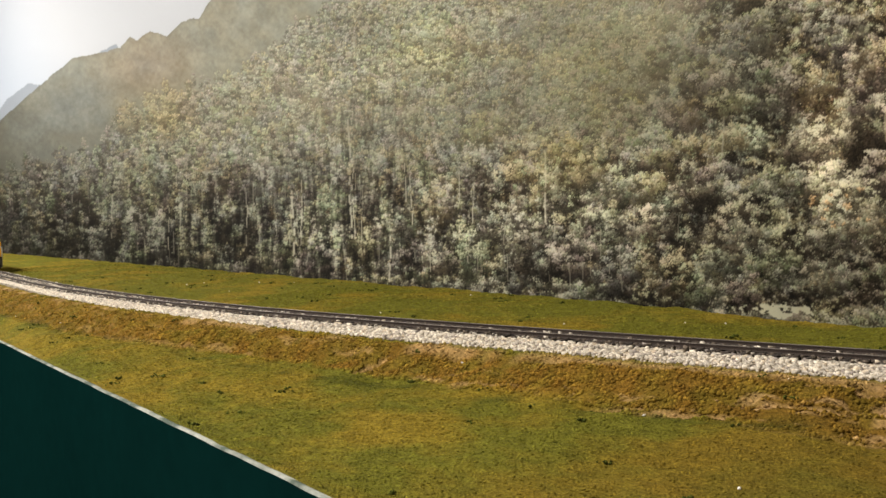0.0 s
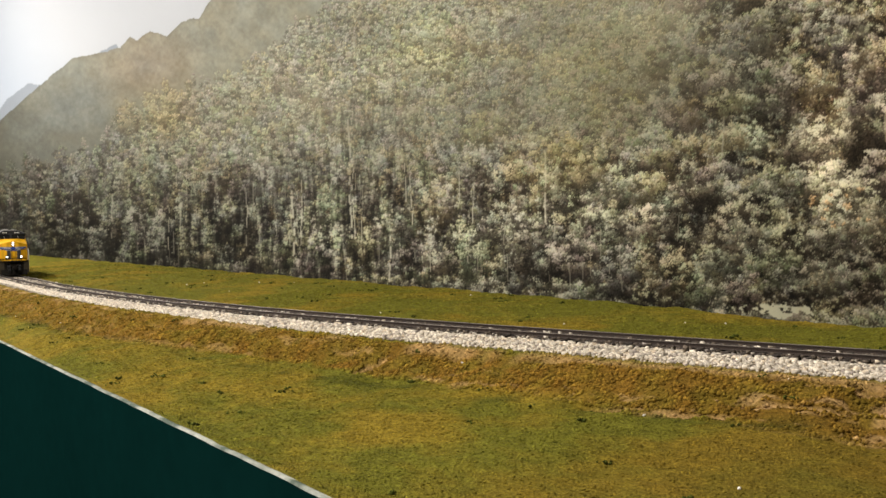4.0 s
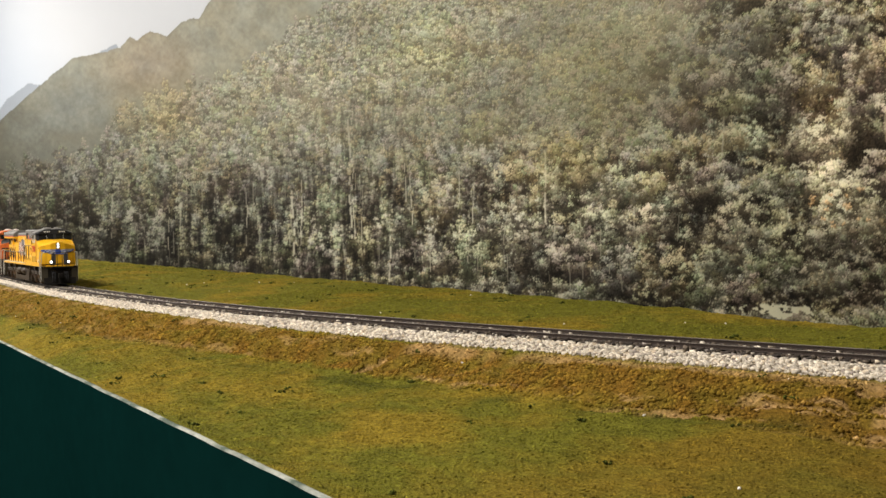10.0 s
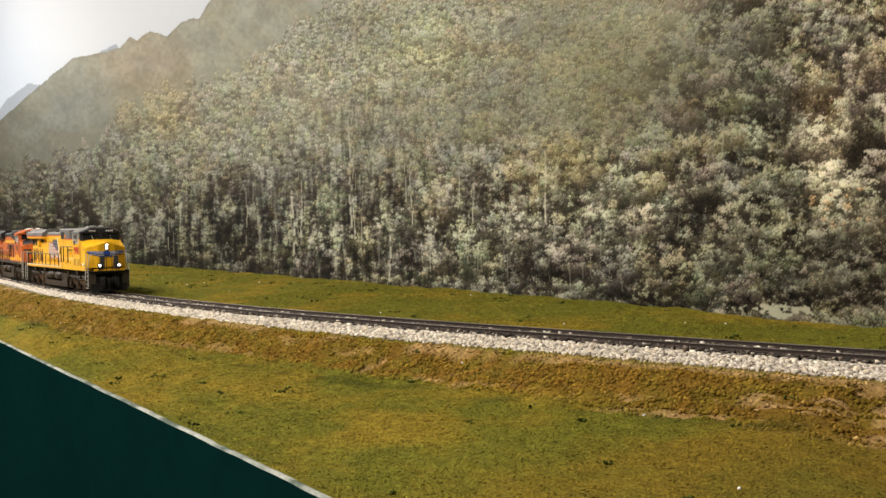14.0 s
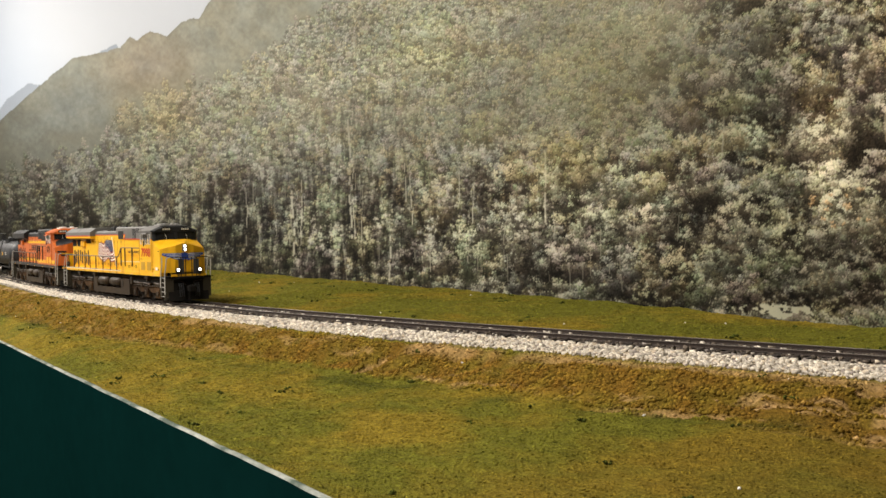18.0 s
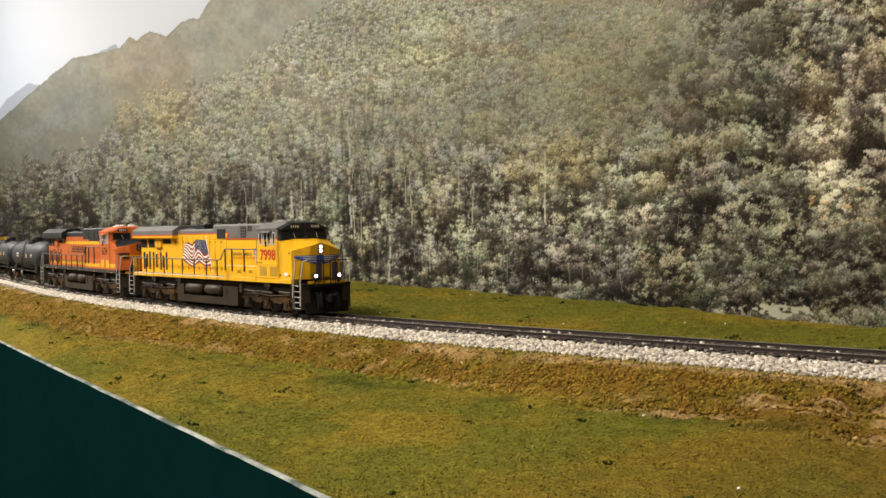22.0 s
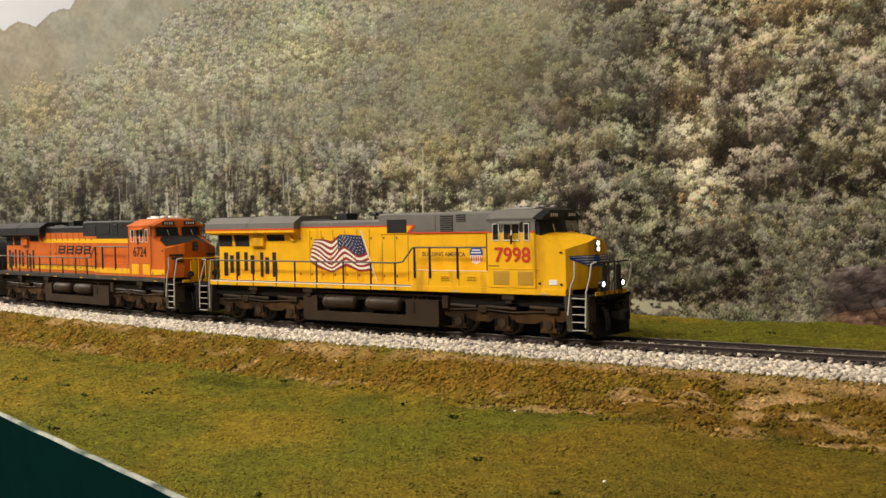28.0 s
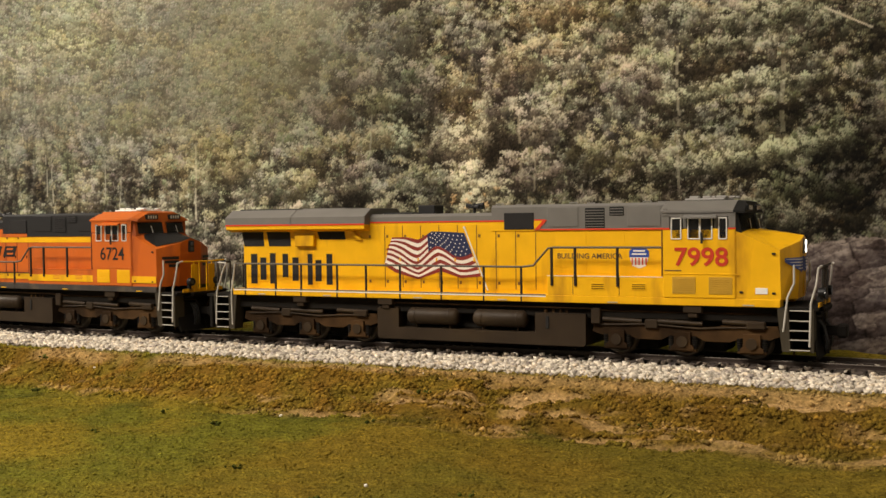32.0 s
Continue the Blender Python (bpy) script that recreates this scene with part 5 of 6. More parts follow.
        # doors and their seams
        for x in (-14.0, -13.3, -12.6, -11.9, -11.2, -10.5, -9.8, -9.1, -8.4):
            d = part("hood_door", Geo().box(x + 0.03, x + 0.67, min(s * 0.99, s * 1.006), max(s * 0.99, s * 1.006), 1.95, 4.08 if x < -9 else 3.8, 0.004), body, hood)
            part("door_seam", Geo().box(x + 0.675, x + 0.70, min(s * 0.99, s * 1.0085), max(s * 0.99, s * 1.0085), 1.95, 4.06 if x < -9 else 3.8, 0.002), L["seam"], d)
            for z in (2.1, 3.65):
                part("hinge", Geo().box(x + 0.05, x + 0.13, min(s * 1.0, s * 1.02), max(s * 1.0, s * 1.02), z, z + 0.1, 0.004), L["seam"], d)
            part("latch", Geo().box(x + 0.56, x + 0.62, min(s * 1.0, s * 1.02), max(s * 1.0, s * 1.02), 2.85, 2.97, 0.005), M_UNDER if L["kind"] != "yellow" else body, d)
        # engine-room doors with tall screens
        for x0, x1, z0, z1 in ((-19.01, -18.72, 1.99, 3.08), (-18.59, -18.32, 2.13, 2.95), (-18.16, -17.9, 2.0, 3.11), (-17.6, -17.35, 2.24, 3.09), (-17.17, -16.9, 2.11, 2.96), (-16.51, -16.3, 1.98, 3.09), (-16.18, -15.92, 2.11, 2.87), (-15.71, -15.46, 1.99, 3.09)):
            scr = part("louvred_screen", Geo().box(x0 - 0.05, x1 + 0.05, min(s * 0.99, s * 1.015), max(s * 0.99, s * 1.015), z0 - 0.06, z1 + 0.08, 0.006), body, hood)
            part("dark_screen", Geo().box(x0, x1, min(s * 1.0, s * 1.022), max(s * 1.0, s * 1.022), z0, z1, 0.004), M_HOLE, scr, "black screen")
        for x0, x1, z0, z1 in ((-19.42, -18.4, 3.36, 3.9), (-18.3, -17.22, 3.36, 3.9), (-16.1, -14.9, 3.60, 3.9)):
            part("intake_grille", Geo().side([(x0 + 0.12, z0), (x1, z0), (x1 - 0.05, z1), (x0, z1)], min(s * 0.985, s * 1.01), max(s * 0.985, s * 1.01)), M_HOLE, hood, "black air intake")
        part("filter_box", Geo().box(-16.97, -16.15, min(s * 0.99, s * 1.16), max(s * 0.99, s * 1.16), 3.35, 3.76, 0.03), body, hood)
        part("filter_brace", Geo().side([(-14.9, 3.95), (-14.6, 3.95), (-14.2, 3.6), (-14.35, 3.6)], min(s * 0.99, s * 1.1), max(s * 0.99, s * 1.1)), body, hood)
        # upper details of the blower housing
        part("dark_window", Geo().box(-8.80, -7.76, min(s * 1.02, s * 1.052), max(s * 1.02, s * 1.052), 3.90, 4.44, 0.01), M_HOLE, lo, "black screened opening")
        for x0, x1 in ((-7.3, -6.25), (-4.65, -3.6)):
            part("roof_panel", Geo().box(x0, x1, min(s * 1.02, s * 1.05), max(s * 1.02, s * 1.05), 3.97, 4.60, 0.015), upper, lo)
        for x0, x1, z0, z1 in ((-6.02, -5.38, 3.93, 4.56), (-5.22, -4.76, 4.31, 4.59)):
            v = part("vent", Geo().box(x0, x1, min(s * 1.02, s * 1.048), max(s * 1.02, s * 1.048), z0, z1, 0.01), M_HOLE, lo, "black louvred vent")
            for q in range(int((z1 - z0) / 0.085)):
                part("slat", Geo().box(x0 + 0.02, x1 - 0.02, min(s * 1.045, s * 1.06), max(s * 1.045, s * 1.06), z0 + 0.03 + q * 0.085, z0 + 0.055 + q * 0.085, 0.004), M_GREY if L["kind"] == "yellow" else M_BLACK, v)
        # cabinets along the walkway ahead of the hood
        y0, y1 = sorted((s * 0.98, s * 1.47))
        cabinet = part("side_cabinet", Geo().box(-7.15, -3.4, y0, y1, 1.82, 2.43, 0.02), body, lo)
        for x0, x1, z0, z1 in ((-5.7, -5.25, 2.02, 2.24), (-4.4, -3.94, 2.03, 2.25)):
            vent = part("small_vent", Geo().box(x0, x1, min(s * 1.465, s * 1.485), max(s * 1.465, s * 1.485), z0, z1, 0.006), body, cabinet)
            for q in range(3):
                part("slat", Geo().box(x0 + 0.03, x1 - 0.03, min(s * 1.48, s * 1.495), max(s * 1.48, s * 1.495), z0 + 0.04 + q * 0.06, z0 + 0.06 + q * 0.06, 0.003), M_UNDER if L["kind"] == "yellow" else body, vent)
    # radiator wings
    zb = 3.98
    part("radiator", Geo().cross([(-1.38, zb + 0.14), (-1.38, 4.40), (-0.92, 4.68), (0.92, 4.68), (1.38, 4.40), (1.38, zb + 0.14)], -19.88, -13.9), upper, lo)
    part("radiator_lip", Geo().cross([(-1.37, zb), (-1.37, zb + 0.14), (1.37, zb + 0.14), (1.37, zb), (1.0, zb - 0.1), (-1.0, zb - 0.1)], -19.86, -13.92), M_YELLOW if L["kind"] == "yellow" else upper, lo)
    part("radiator_seam", Geo().cross([(-1.395, zb + 0.16), (-1.395, 4.405), (-0.925, 4.695), (0.925, 4.695), (1.395, 4.405), (1.395, zb + 0.16)], -17.02, -16.97), upper, lo)
    part("radiator_screen", Geo().box(-19.6, -17.1, -0.85, 0.85, 4.66, 4.72, 0.02), M_BLACK, lo, "dark roof screen")
    part("radiator_screen", Geo().box(-16.8, -15.0, -0.85, 0.85, 4.66, 4.71, 0.02), upper, lo)
    if L["kind"] == "yellow":
        for s in SIDES:
            e = sorted((s * 1.372, s * 1.388))
            part("red_stripe", Geo().box(-19.87, -13.91, e[0], e[1], zb + 0.12, zb + 0.175, 0.003), M_RED, lo)
    # roof gear
    part("exhaust_pipe", Geo().box(-12.35, -11.7, -0.35, 0.35, 4.44, 4.76, 0.03), M_BLACK, lo, "black exhaust pipe")
    part("roof_hatch", Geo().box(-13.6, -12.4, -0.6, 0.6, 4.44, 4.52, 0.03), M_BLACK, lo)
    g = Geo()
    for dy, dx, z in ((-0.22, 0.28, 4.68), (0.0, 0.34, 4.74), (0.22, 0.26, 4.66), (-0.1, -0.24, 4.72), (0.14, -0.3, 4.70)):
        g.cyl((-10.35, dy, z), (-10.35 + dx, dy, z), 0.03, 8, 0.085)
    g.cyl((-10.35, 0, 4.44), (-10.35, 0, 4.80), 0.05, 8).box(-10.45, -10.25, -0.3, 0.3, 4.62, 4.70, 0.02)
    part("air_horn", g, M_BLACK, lo, "cluster of black air horns")
    for x in (-9.15, -6.6, -4.2):
        for s in SIDES:
            g = Geo().tube([(x, s * 0.85, 4.68), (x, s * 0.85, 4.74), (x + 0.25, s * 0.85, 4.74), (x + 0.25, s * 0.85, 4.68)], 0.018)
            part("lifting_eye", g, M_GREY if L["kind"] == "yellow" else M_BLACK, lo)
    # cab
    cab_low = part("cab", Geo().box(-3.42, -1.25, -1.5, 1.5, 1.82, 3.88, 0.03), body, lo)
    zr = 3.88
    for s in SIDES:
        posts = Geo()
        y0, y1 = sorted((s * 1.42, s * 1.5))
        posts.box(-3.42, -3.2, y0, y1, zr + 0.03, 4.30, 0.01)
        posts.box(-2.80, -2.70, y0, y1, zr + 0.03, 4.30, 0.01)
        posts.box(-1.88, -1.78, y0, y1, zr + 0.03, 4.30, 0.01)
        posts.box(-1.46, -1.25, y0, y1, zr + 0.03, 4.30, 0.01)
        posts.box(-3.42, -1.25, y0, y1, 4.24, 4.36, 0.01)
        part("cab_pillar_frame", posts, L["cab_top"], lo)
    part("cab_back", Geo().box(-3.42, -3.32, -1.45, 1.45, zr, 4.5, 0.01), L["cab_top"], lo)
    for y in (-0.7, 0.7):
        part("cab_seat", Geo().box(-2.9, -2.2, y - 0.3, y + 0.3, zr, 4.12, 0.05), M_CABIN, lo)
    for s in SIDES:
        if L["kind"] == "yellow":
            e = sorted((s * 1.496, s * 1.512))
            part("cab_red_stripe", Geo().box(-3.43, -3.2, e[0], e[1], 3.865, 3.915, 0.002).box(-1.46, -1.24, e[0], e[1], 3.865, 3.915, 0.002), M_RED, lo)
        for x0, x1 in ((-3.16, -2.84), (-2.66, -1.92), (-1.75, -1.49)):
            fr = Geo()
            y0, y1 = sorted((s * 1.47, s * 1.525))
            z0, z1 = 3.57, 4.22
            for b in ((x0, x0 + 0.035, z0, z1), (x1 - 0.035, x1, z0, z1), (x0, x1, z0, z0 + 0.035), (x0, x1, z1 - 0.035, z1)):
                fr.box(b[0], b[1], y0, y1, b[2], b[3], 0.006)
            if x1 - x0 > 0.5:
                fr.box((x0 + x1) / 2 - 0.03, (x0 + x1) / 2 + 0.03, y0, y1, z0, z1, 0.006)
            w = part("cab_window", fr, M_FRAME, lo, "silver window frame")
            part("pane", Geo().box(x0 + 0.04, x1 - 0.04, min(s * 1.485, s * 1.50), max(s * 1.485, s * 1.50), z0 + 0.04, z1 - 0.04, 0.002), M_GLASS, w, "dark glass pane")
        part("sunshade", Geo().prism([(-2.75, s * 1.5, 4.27), (-1.82, s * 1.5, 4.27), (-1.82, s * 1.5, 4.30), (-2.75, s * 1.5, 4.30)], [(-2.82, s * 1.74, 4.19), (-1.75, s * 1.74, 4.19), (-1.75, s * 1.74, 4.22), (-2.82, s * 1.74, 4.22)]), L["cab_roof"], lo)
        part("mirror", Geo().tube([(-2.2, s * 1.5, 3.55), (-2.2, s * 1.66, 3.58)], 0.015).box(-2.24, -2.17, min(s * 1.62, s * 1.68), max(s * 1.62, s * 1.68), 3.45, 3.78, 0.01), M_BLACK, lo)
        # doors under the cab, with a drip rail
        y0, y1 = sorted((s * 1.495, s * 1.515))
        part("drip_rail", Geo().box(-3.38, -1.16, y0, y1, 2.53, 2.56, 0.004), body, cab_low)
        for x0, x1 in ((-3.13, -2.43), (-2.04, -1.35)):
            door = part("grille_door", Geo().box(x0, x1, y0, y1, 1.95, 2.46, 0.008), L["grille"], cab_low, "tan screened access door")
            for q in range(7):
                part("slat", Geo().box(x0 + 0.04, x1 - 0.04, min(s * 1.51, s * 1.524), max(s * 1.51, s * 1.524), 2.0 + q * 0.062, 2.022 + q * 0.062, 0.003), L["grille"], door)
    roof = Geo().cross([(-1.53, 4.36), (-1.53, 4.42), (-0.80, 4.73), (0.80, 4.73), (1.53, 4.42), (1.53, 4.36)], -3.48, -1.32)
    part("cab_roof", roof, L["cab_roof"], lo)
    part("cab_brow", Geo().prism([(-1.33, -1.52, 4.36), (-1.33, -1.52, 4.42), (-1.33, -0.80, 4.725), (-1.33, 0.80, 4.725), (-1.33, 1.52, 4.42), (-1.33, 1.52, 4.36)],
                                 [(-1.0, -1.38, 4.34), (-1.02, -1.38, 4.40), (-1.08, -0.72, 4.68), (-1.08, 0.72, 4.68), (-1.02, 1.38, 4.40), (-1.0, 1.38, 4.34)]), L["brow"], lo)
    g = Geo().box(-2.95, -1.75, -0.7, 0.7, 4.72, 4.80, 0.03)
    for x, y, s_ in ((-2.7, -0.4, 0.14), (-2.3, -0.5, 0.12), (-1.9, -0.3, 0.15), (-1.6, 0.3, 0.1), (-1.55, -0.5, 0.09), (-2.4, 0.4, 0.16)):
        g.box(x - s_, x + s_, y - s_, y + s_, 4.79, 4.79 + 0.3 * s_ + 0.04, 0.02)
    part("roof_unit", g, M_ROOFUNIT if L["kind"] == "yellow" else M_WHITE, lo, "pale air-conditioning unit and antennas")
    # windscreen: a raked face with two main panes and two corner panes
    fz0, fz1 = 3.72, 4.36
    face = Geo()
    ring = [(-1.25, -1.47), (-1.10, -1.38), (-0.86, 0.0), (-1.10, 1.38), (-1.25, 1.47)]
    for (xa, ya), (xb, yb) in zip(ring, ring[1:]):
        face.add([(xa, ya, fz0), (xb, yb, fz0), (xb - 0.14, yb * 0.97, fz1), (xa - 0.14, ya * 0.97, fz1)], [(0, 1, 2, 3)])
    face.add([(-1.3, -1.44, fz0), (-1.3, 1.44, fz0), (-1.4, 1.4, fz1), (-1.4, -1.4, fz1)], [(0, 1, 2, 3)])
    part("windscreen_face", face, L["brow"], lo)
    for (xa, ya), (xb, yb), inset in ((ring[1], ring[2], 0.12), (ring[2], ring[3], 0.12)):
        p = []
        for u, v_ in ((0.08, 0.22), (0.92, 0.22), (0.92, 0.9), (0.08, 0.9)):
            x = xa + (xb - xa) * u - 0.14 * v_ + 0.012
            y = (ya + (yb - ya) * u) * (1 - 0.03 * v_)
            p.append((x, y, fz0 + (fz1 - fz0) * v_))
        pane = part("windscreen", Geo().prism(p, [(x + 0.01, y * 1.004, z) for x, y, z in p]), M_GLASS, lo, "dark windscreen pane")
        cx, cy = sum(q[0] for q in p) / 4, sum(q[1] for q in p) / 4
        part("wiper", Geo().tube([(cx + 0.04, cy, fz0 + 0.45), (cx + 0.07, cy + 0.08, fz0 + 0.17)], 0.012), M_WHITE, pane)
    for y0 in (-0.95, 0.28):
        board = part("number_board", Geo().box(-1.08, -0.985, y0, y0 + 0.67, 4.40, 4.60, 0.02), M_BLACK, lo, "black number board")
        for q in range(4):
            part("digit_bar", Geo().box(-0.987, -0.98, y0 + 0.10 + q * 0.13, y0 + 0.17 + q * 0.13, 4.44, 4.56, 0.002), M_WHITE, board)
    # nose: sides, sloping cheeks and a faceted front
    A = [(-1.25, -1.46, 1.82), (0.02, -1.46, 1.82), (0.36, -0.62, 1.82), (0.36, 0.62, 1.82), (0.02, 1.46, 1.82), (-1.25, 1.46, 1.82)]
    T = [(-1.25, -1.46, 3.80), (-0.02, -1.44, 3.26), (0.42, -0.56, 3.50), (0.42, 0.56, 3.50), (-0.02, 1.44, 3.26), (-1.25, 1.46, 3.80)]
    nose_g = Geo()
    nose_g.add(A + T + [(-0.95, -0.62, 3.86), (-0.95, 0.62, 3.86), (0.44, 0.0, 3.66), (-1.25, 0, 3.9)],
               [(0, 1, 7, 6), (1, 2, 8, 7), (2, 3, 9, 14, 8), (3, 4, 10, 9), (4, 5, 11, 10), (5, 4, 3, 2, 1, 0), (6, 7, 12), (7, 8, 14, 12), (14, 9, 10, 13), (12, 14, 13), (10, 11, 13), (6, 12, 15), (12, 13, 15), (13, 11, 15)])
    nose_ = part("nose", nose_g, body, lo)
    if L["kind"] != "yellow":
        top = [(-0.95, -0.62, 3.86), (-0.95, 0.62, 3.86), (0.44, 0.0, 3.66)]
        sides_ = []
        for q in SIDES:
            low, out = (-0.14, q * 1.30, 3.345), (0.36, q * 0.50, 3.528)
            back_ = (-1.20, q * 1.20, 3.808)
            sides_.append((low, out, back_))
        lift = lambda c: (c[0] + 0.006, c[1], c[2] + 0.016)
        glare = Geo()
        for q, (low, out, back_) in enumerate(sides_):
            loop = [lift(c) for c in (back_, low, out, top[2], top[q])]
            glare.add(loop, [(0, 1, 4), (1, 2, 3, 4)])
        glare.add([lift(c) for c in top], [(0, 2, 1)])
        part("anti_glare_panel", glare, M_BLACK, nose_, "matt black panel before the windscreen")
    part("nose_seam", Geo().box(-1.27, -1.235, -1.475, 1.475, 1.9, 3.7, 0.004), body, nose_)
    g = Geo().box(0.38, 0.48, -0.15, 0.15, 3.12, 3.56, 0.03)
    part("headlight_housing", g, M_GREY if L["kind"] == "yellow" else M_BLACK, nose_)
    for z in (3.235, 3.445):
        part("headlight", Geo().cyl((0.46, 0, z), (0.50, 0, z), 0.080, 14), M_LAMP if L["lit"] else M_LENS, nose_, "bright white lit headlight" if L["lit"] else "unlit headlight lens")
    part("nose_door", Geo().box(0.35, 0.395, 0.22, 0.60, 1.9, 3.2, 0.015), body, nose_)
    for s in SIDES:
        wing = Geo()
        if L["kind"] == "yellow":
            x = lambda y: 0.40 if abs(y) < 0.6 else 0.40 - (abs(y) - 0.6) * 0.405
            for q in range(4):
                za, zb_ = 2.950 - 0.09 * q, 2.985 - 0.09 * q
                y_out = 1.32 - 0.2 * q
                wing.add([(x(0.22) + 0.03, s * 0.22, za), (x(0.6) + 0.03, s * 0.6, za), (x(0.6) + 0.03, s * 0.6, zb_), (x(0.22) + 0.03, s * 0.22, zb_)], [(0, 1, 2, 3)])
                if y_out > 0.62:
                    wing.add([(x(0.6) + 0.03, s * 0.6, za), (x(y_out) + 0.03, s * y_out, zb_ - 0.01), (x(y_out) + 0.03, s * y_out, zb_), (x(0.6) + 0.03, s * 0.6, zb_)], [(0, 1, 2, 3)])
            part("wing_emblem", wing, M_WHITE, nose_, "white feather lines of a wing emblem")
            back = Geo()
            back.add([(x(0.2) + 0.008, s * 0.2, 2.56), (x(0.6) + 0.008, s * 0.6, 2.64), (x(0.6) + 0.008, s * 0.6, 3.02), (x(0.2) + 0.008, s * 0.2, 3.02)], [(0, 1, 2, 3)])
            back.add([(x(0.6) + 0.008, s * 0.6, 2.64), (x(1.34) + 0.01, s * 1.34, 2.90), (x(1.34) + 0.01, s * 1.34, 3.02), (x(0.6) + 0.008, s * 0.6, 3.02)], [(0, 1, 2, 3)])
            part("wing_panel", back, M_BLUE, nose_, "blue wing emblem")
        else:
            for q in range(3):
                wing.box(0.37 - 0.0, 0.385, min(s * 0.1, s * (0.58 - 0.1 * q)), max(s * 0.1, s * (0.58 - 0.1 * q)), 2.55 + 0.12 * q, 2.62 + 0.12 * q, 0.004)
            for q, (ya, yb_) in enumerate(((0.66, 1.30), (0.66, 1.20), (0.66, 1.05))):
                z = 2.86 - 0.15 * q
                fx = lambda y: 0.40 - (y - 0.62) * 0.405 + 0.03
                wing.add([(fx(ya), s * ya, z), (fx(yb_), s * yb_, z), (fx(yb_), s * yb_, z + 0.11), (fx(ya), s * ya, z + 0.11)], [(0, 1, 2, 3)])
            part("emblem_bars", wing, M_BLACK, nose_, "black swoosh emblem as bars")
    if L["kind"] == "yellow":
        part("nose_badge", Geo().cross([(-0.19, 2.62), (0.19, 2.62), (0.21, 3.0), (0, 3.06), (-0.21, 3.0)], 0.405, 0.42), M_BLUE, nose_, "blue shield badge")
    # pilot, plough and platform rails
    plough = Geo().prism([(0.88, -1.30, 0.80), (0.88, 1.30, 0.80), (0.82, 1.30, 0.80), (0.82, -1.30, 0.80)], [(1.04, -1.26, 0.14), (1.04, 1.26, 0.14), (0.98, 1.26, 0.14), (0.98, -1.26, 0.14)])
    plough.prism([(0.89, -0.12, 0.90), (0.92, 0.0, 0.90), (0.89, 0.12, 0.90), (0.84, 0, 0.90)], [(1.06, -0.12, 0.18), (1.16, 0.0, 0.18), (1.06, 0.12, 0.18), (1.0, 0, 0.18)])
    part("snow_plough", plough, M_DARKU, lo, "black front plough")
    part("pilot_plate", Geo().box(0.78, 0.90, -1.42, 1.42, 0.78, 1.6, 0.03), M_DARKU, lo)
    for y in (-1.0, 1.0):
        part("uncoupling_lever", Geo().tube([(0.92, y, 1.35), (0.98, y * 0.4, 1.3), (1.01, y * 0.2, 1.05)], 0.02), M_TANK, lo)
    part("anticlimber", Geo().box(0.86, 1.14, -0.7, 0.7, 1.46, 1.6, 0.03).box(0.86, 1.06, -1.0, 1.0, 1.40, 1.47, 0.02), M_DARKU, lo)
    part("deck_edge", Geo().box(0.98, 1.02, -1.12, 1.12, 1.60, 1.74, 0.01), L["body"] if L["kind"] == "yellow" else M_YELLOW, lo)
    for y in SIDES:
        part("rail_panel", Geo().box(1.0, 1.04, min(y * 0.30, y * 0.66), max(y * 0.30, y * 0.66), 1.74, 2.66, 0.02), M_PANEL if L["kind"] == "yellow" else M_YELLOW, lo, "dark panel in the platform rail" if L["kind"] == "yellow" else "")
    part("rear_pilot", Geo().box(-20.65, -20.5, -1.42, 1.42, 0.36, 1.6, 0.03), M_DARKU, lo)
    coupler(lo, 0.92, 1)
    coupler(lo, -20.6, -1)
    for y in (-0.62, -0.5, -0.38, 0.38, 0.5, 0.62):
        part("air_hose", Geo().tube([(0.92, y, 1.2), (1.06, y, 1.0), (1.16, y, 0.6), (1.12, y, 0.36)], 0.035), M_BLACK, lo)
    for s in SIDES:
        steps(lo, 0.24, 0.86, s, M_STEPW, True)
        steps(lo, -20.30, -19.68, s, M_STEPW, False)
        lampg = Geo().cyl((0.94, s * 0.69, 2.0), (1.085, s * 0.69, 2.0), 0.15, 16).cyl((1.085, s * 0.69, 2.0), (1.13, s * 0.69, 2.0), 0.15, 16, 0.15, False)
        lampg.box(0.90, 1.02, s * 0.69 - 0.1, s * 0.69 + 0.1, 1.60, 1.92, 0.02)
        hs = part("ditch_light", lampg, M_BLACK, lo, "black ditch light housing")
        part("ditch_lens", Geo().cyl((1.08, s * 0.69, 2.0), (1.10, s * 0.69, 2.0), 0.09, 14), M_LAMP if L["lit"] else M_LENS, hs, "bright white lit lens" if L["lit"] else "unlit lens")
        # step rails
        part("step_rail", Geo().tube([(0.08, s * 1.47, 0.92), (0.20, s * 1.47, 1.9), (0.38, s * 1.47, 2.3), (0.38, s * 1.47, 2.84)], 0.034), M_STEPW, lo, "pale grab rail")
        part("step_rail", Geo().tube([(0.80, s * 1.47, 0.5), (0.84, s * 1.47, 1.75), (0.98, s * 1.45, 2.25), (1.04, s * 1.42, 2.74), (1.10, s * 1.2, 2.80)], 0.034), M_STEPW, lo, "pale grab rail")
        part("step_rail", Geo().tube([(-19.55, s * 1.47, 0.5), (-19.58, s * 1.47, 1.7), (-19.40, s * 1.47, 2.74)], 0.027), M_STEPW, lo, "pale grab rail")
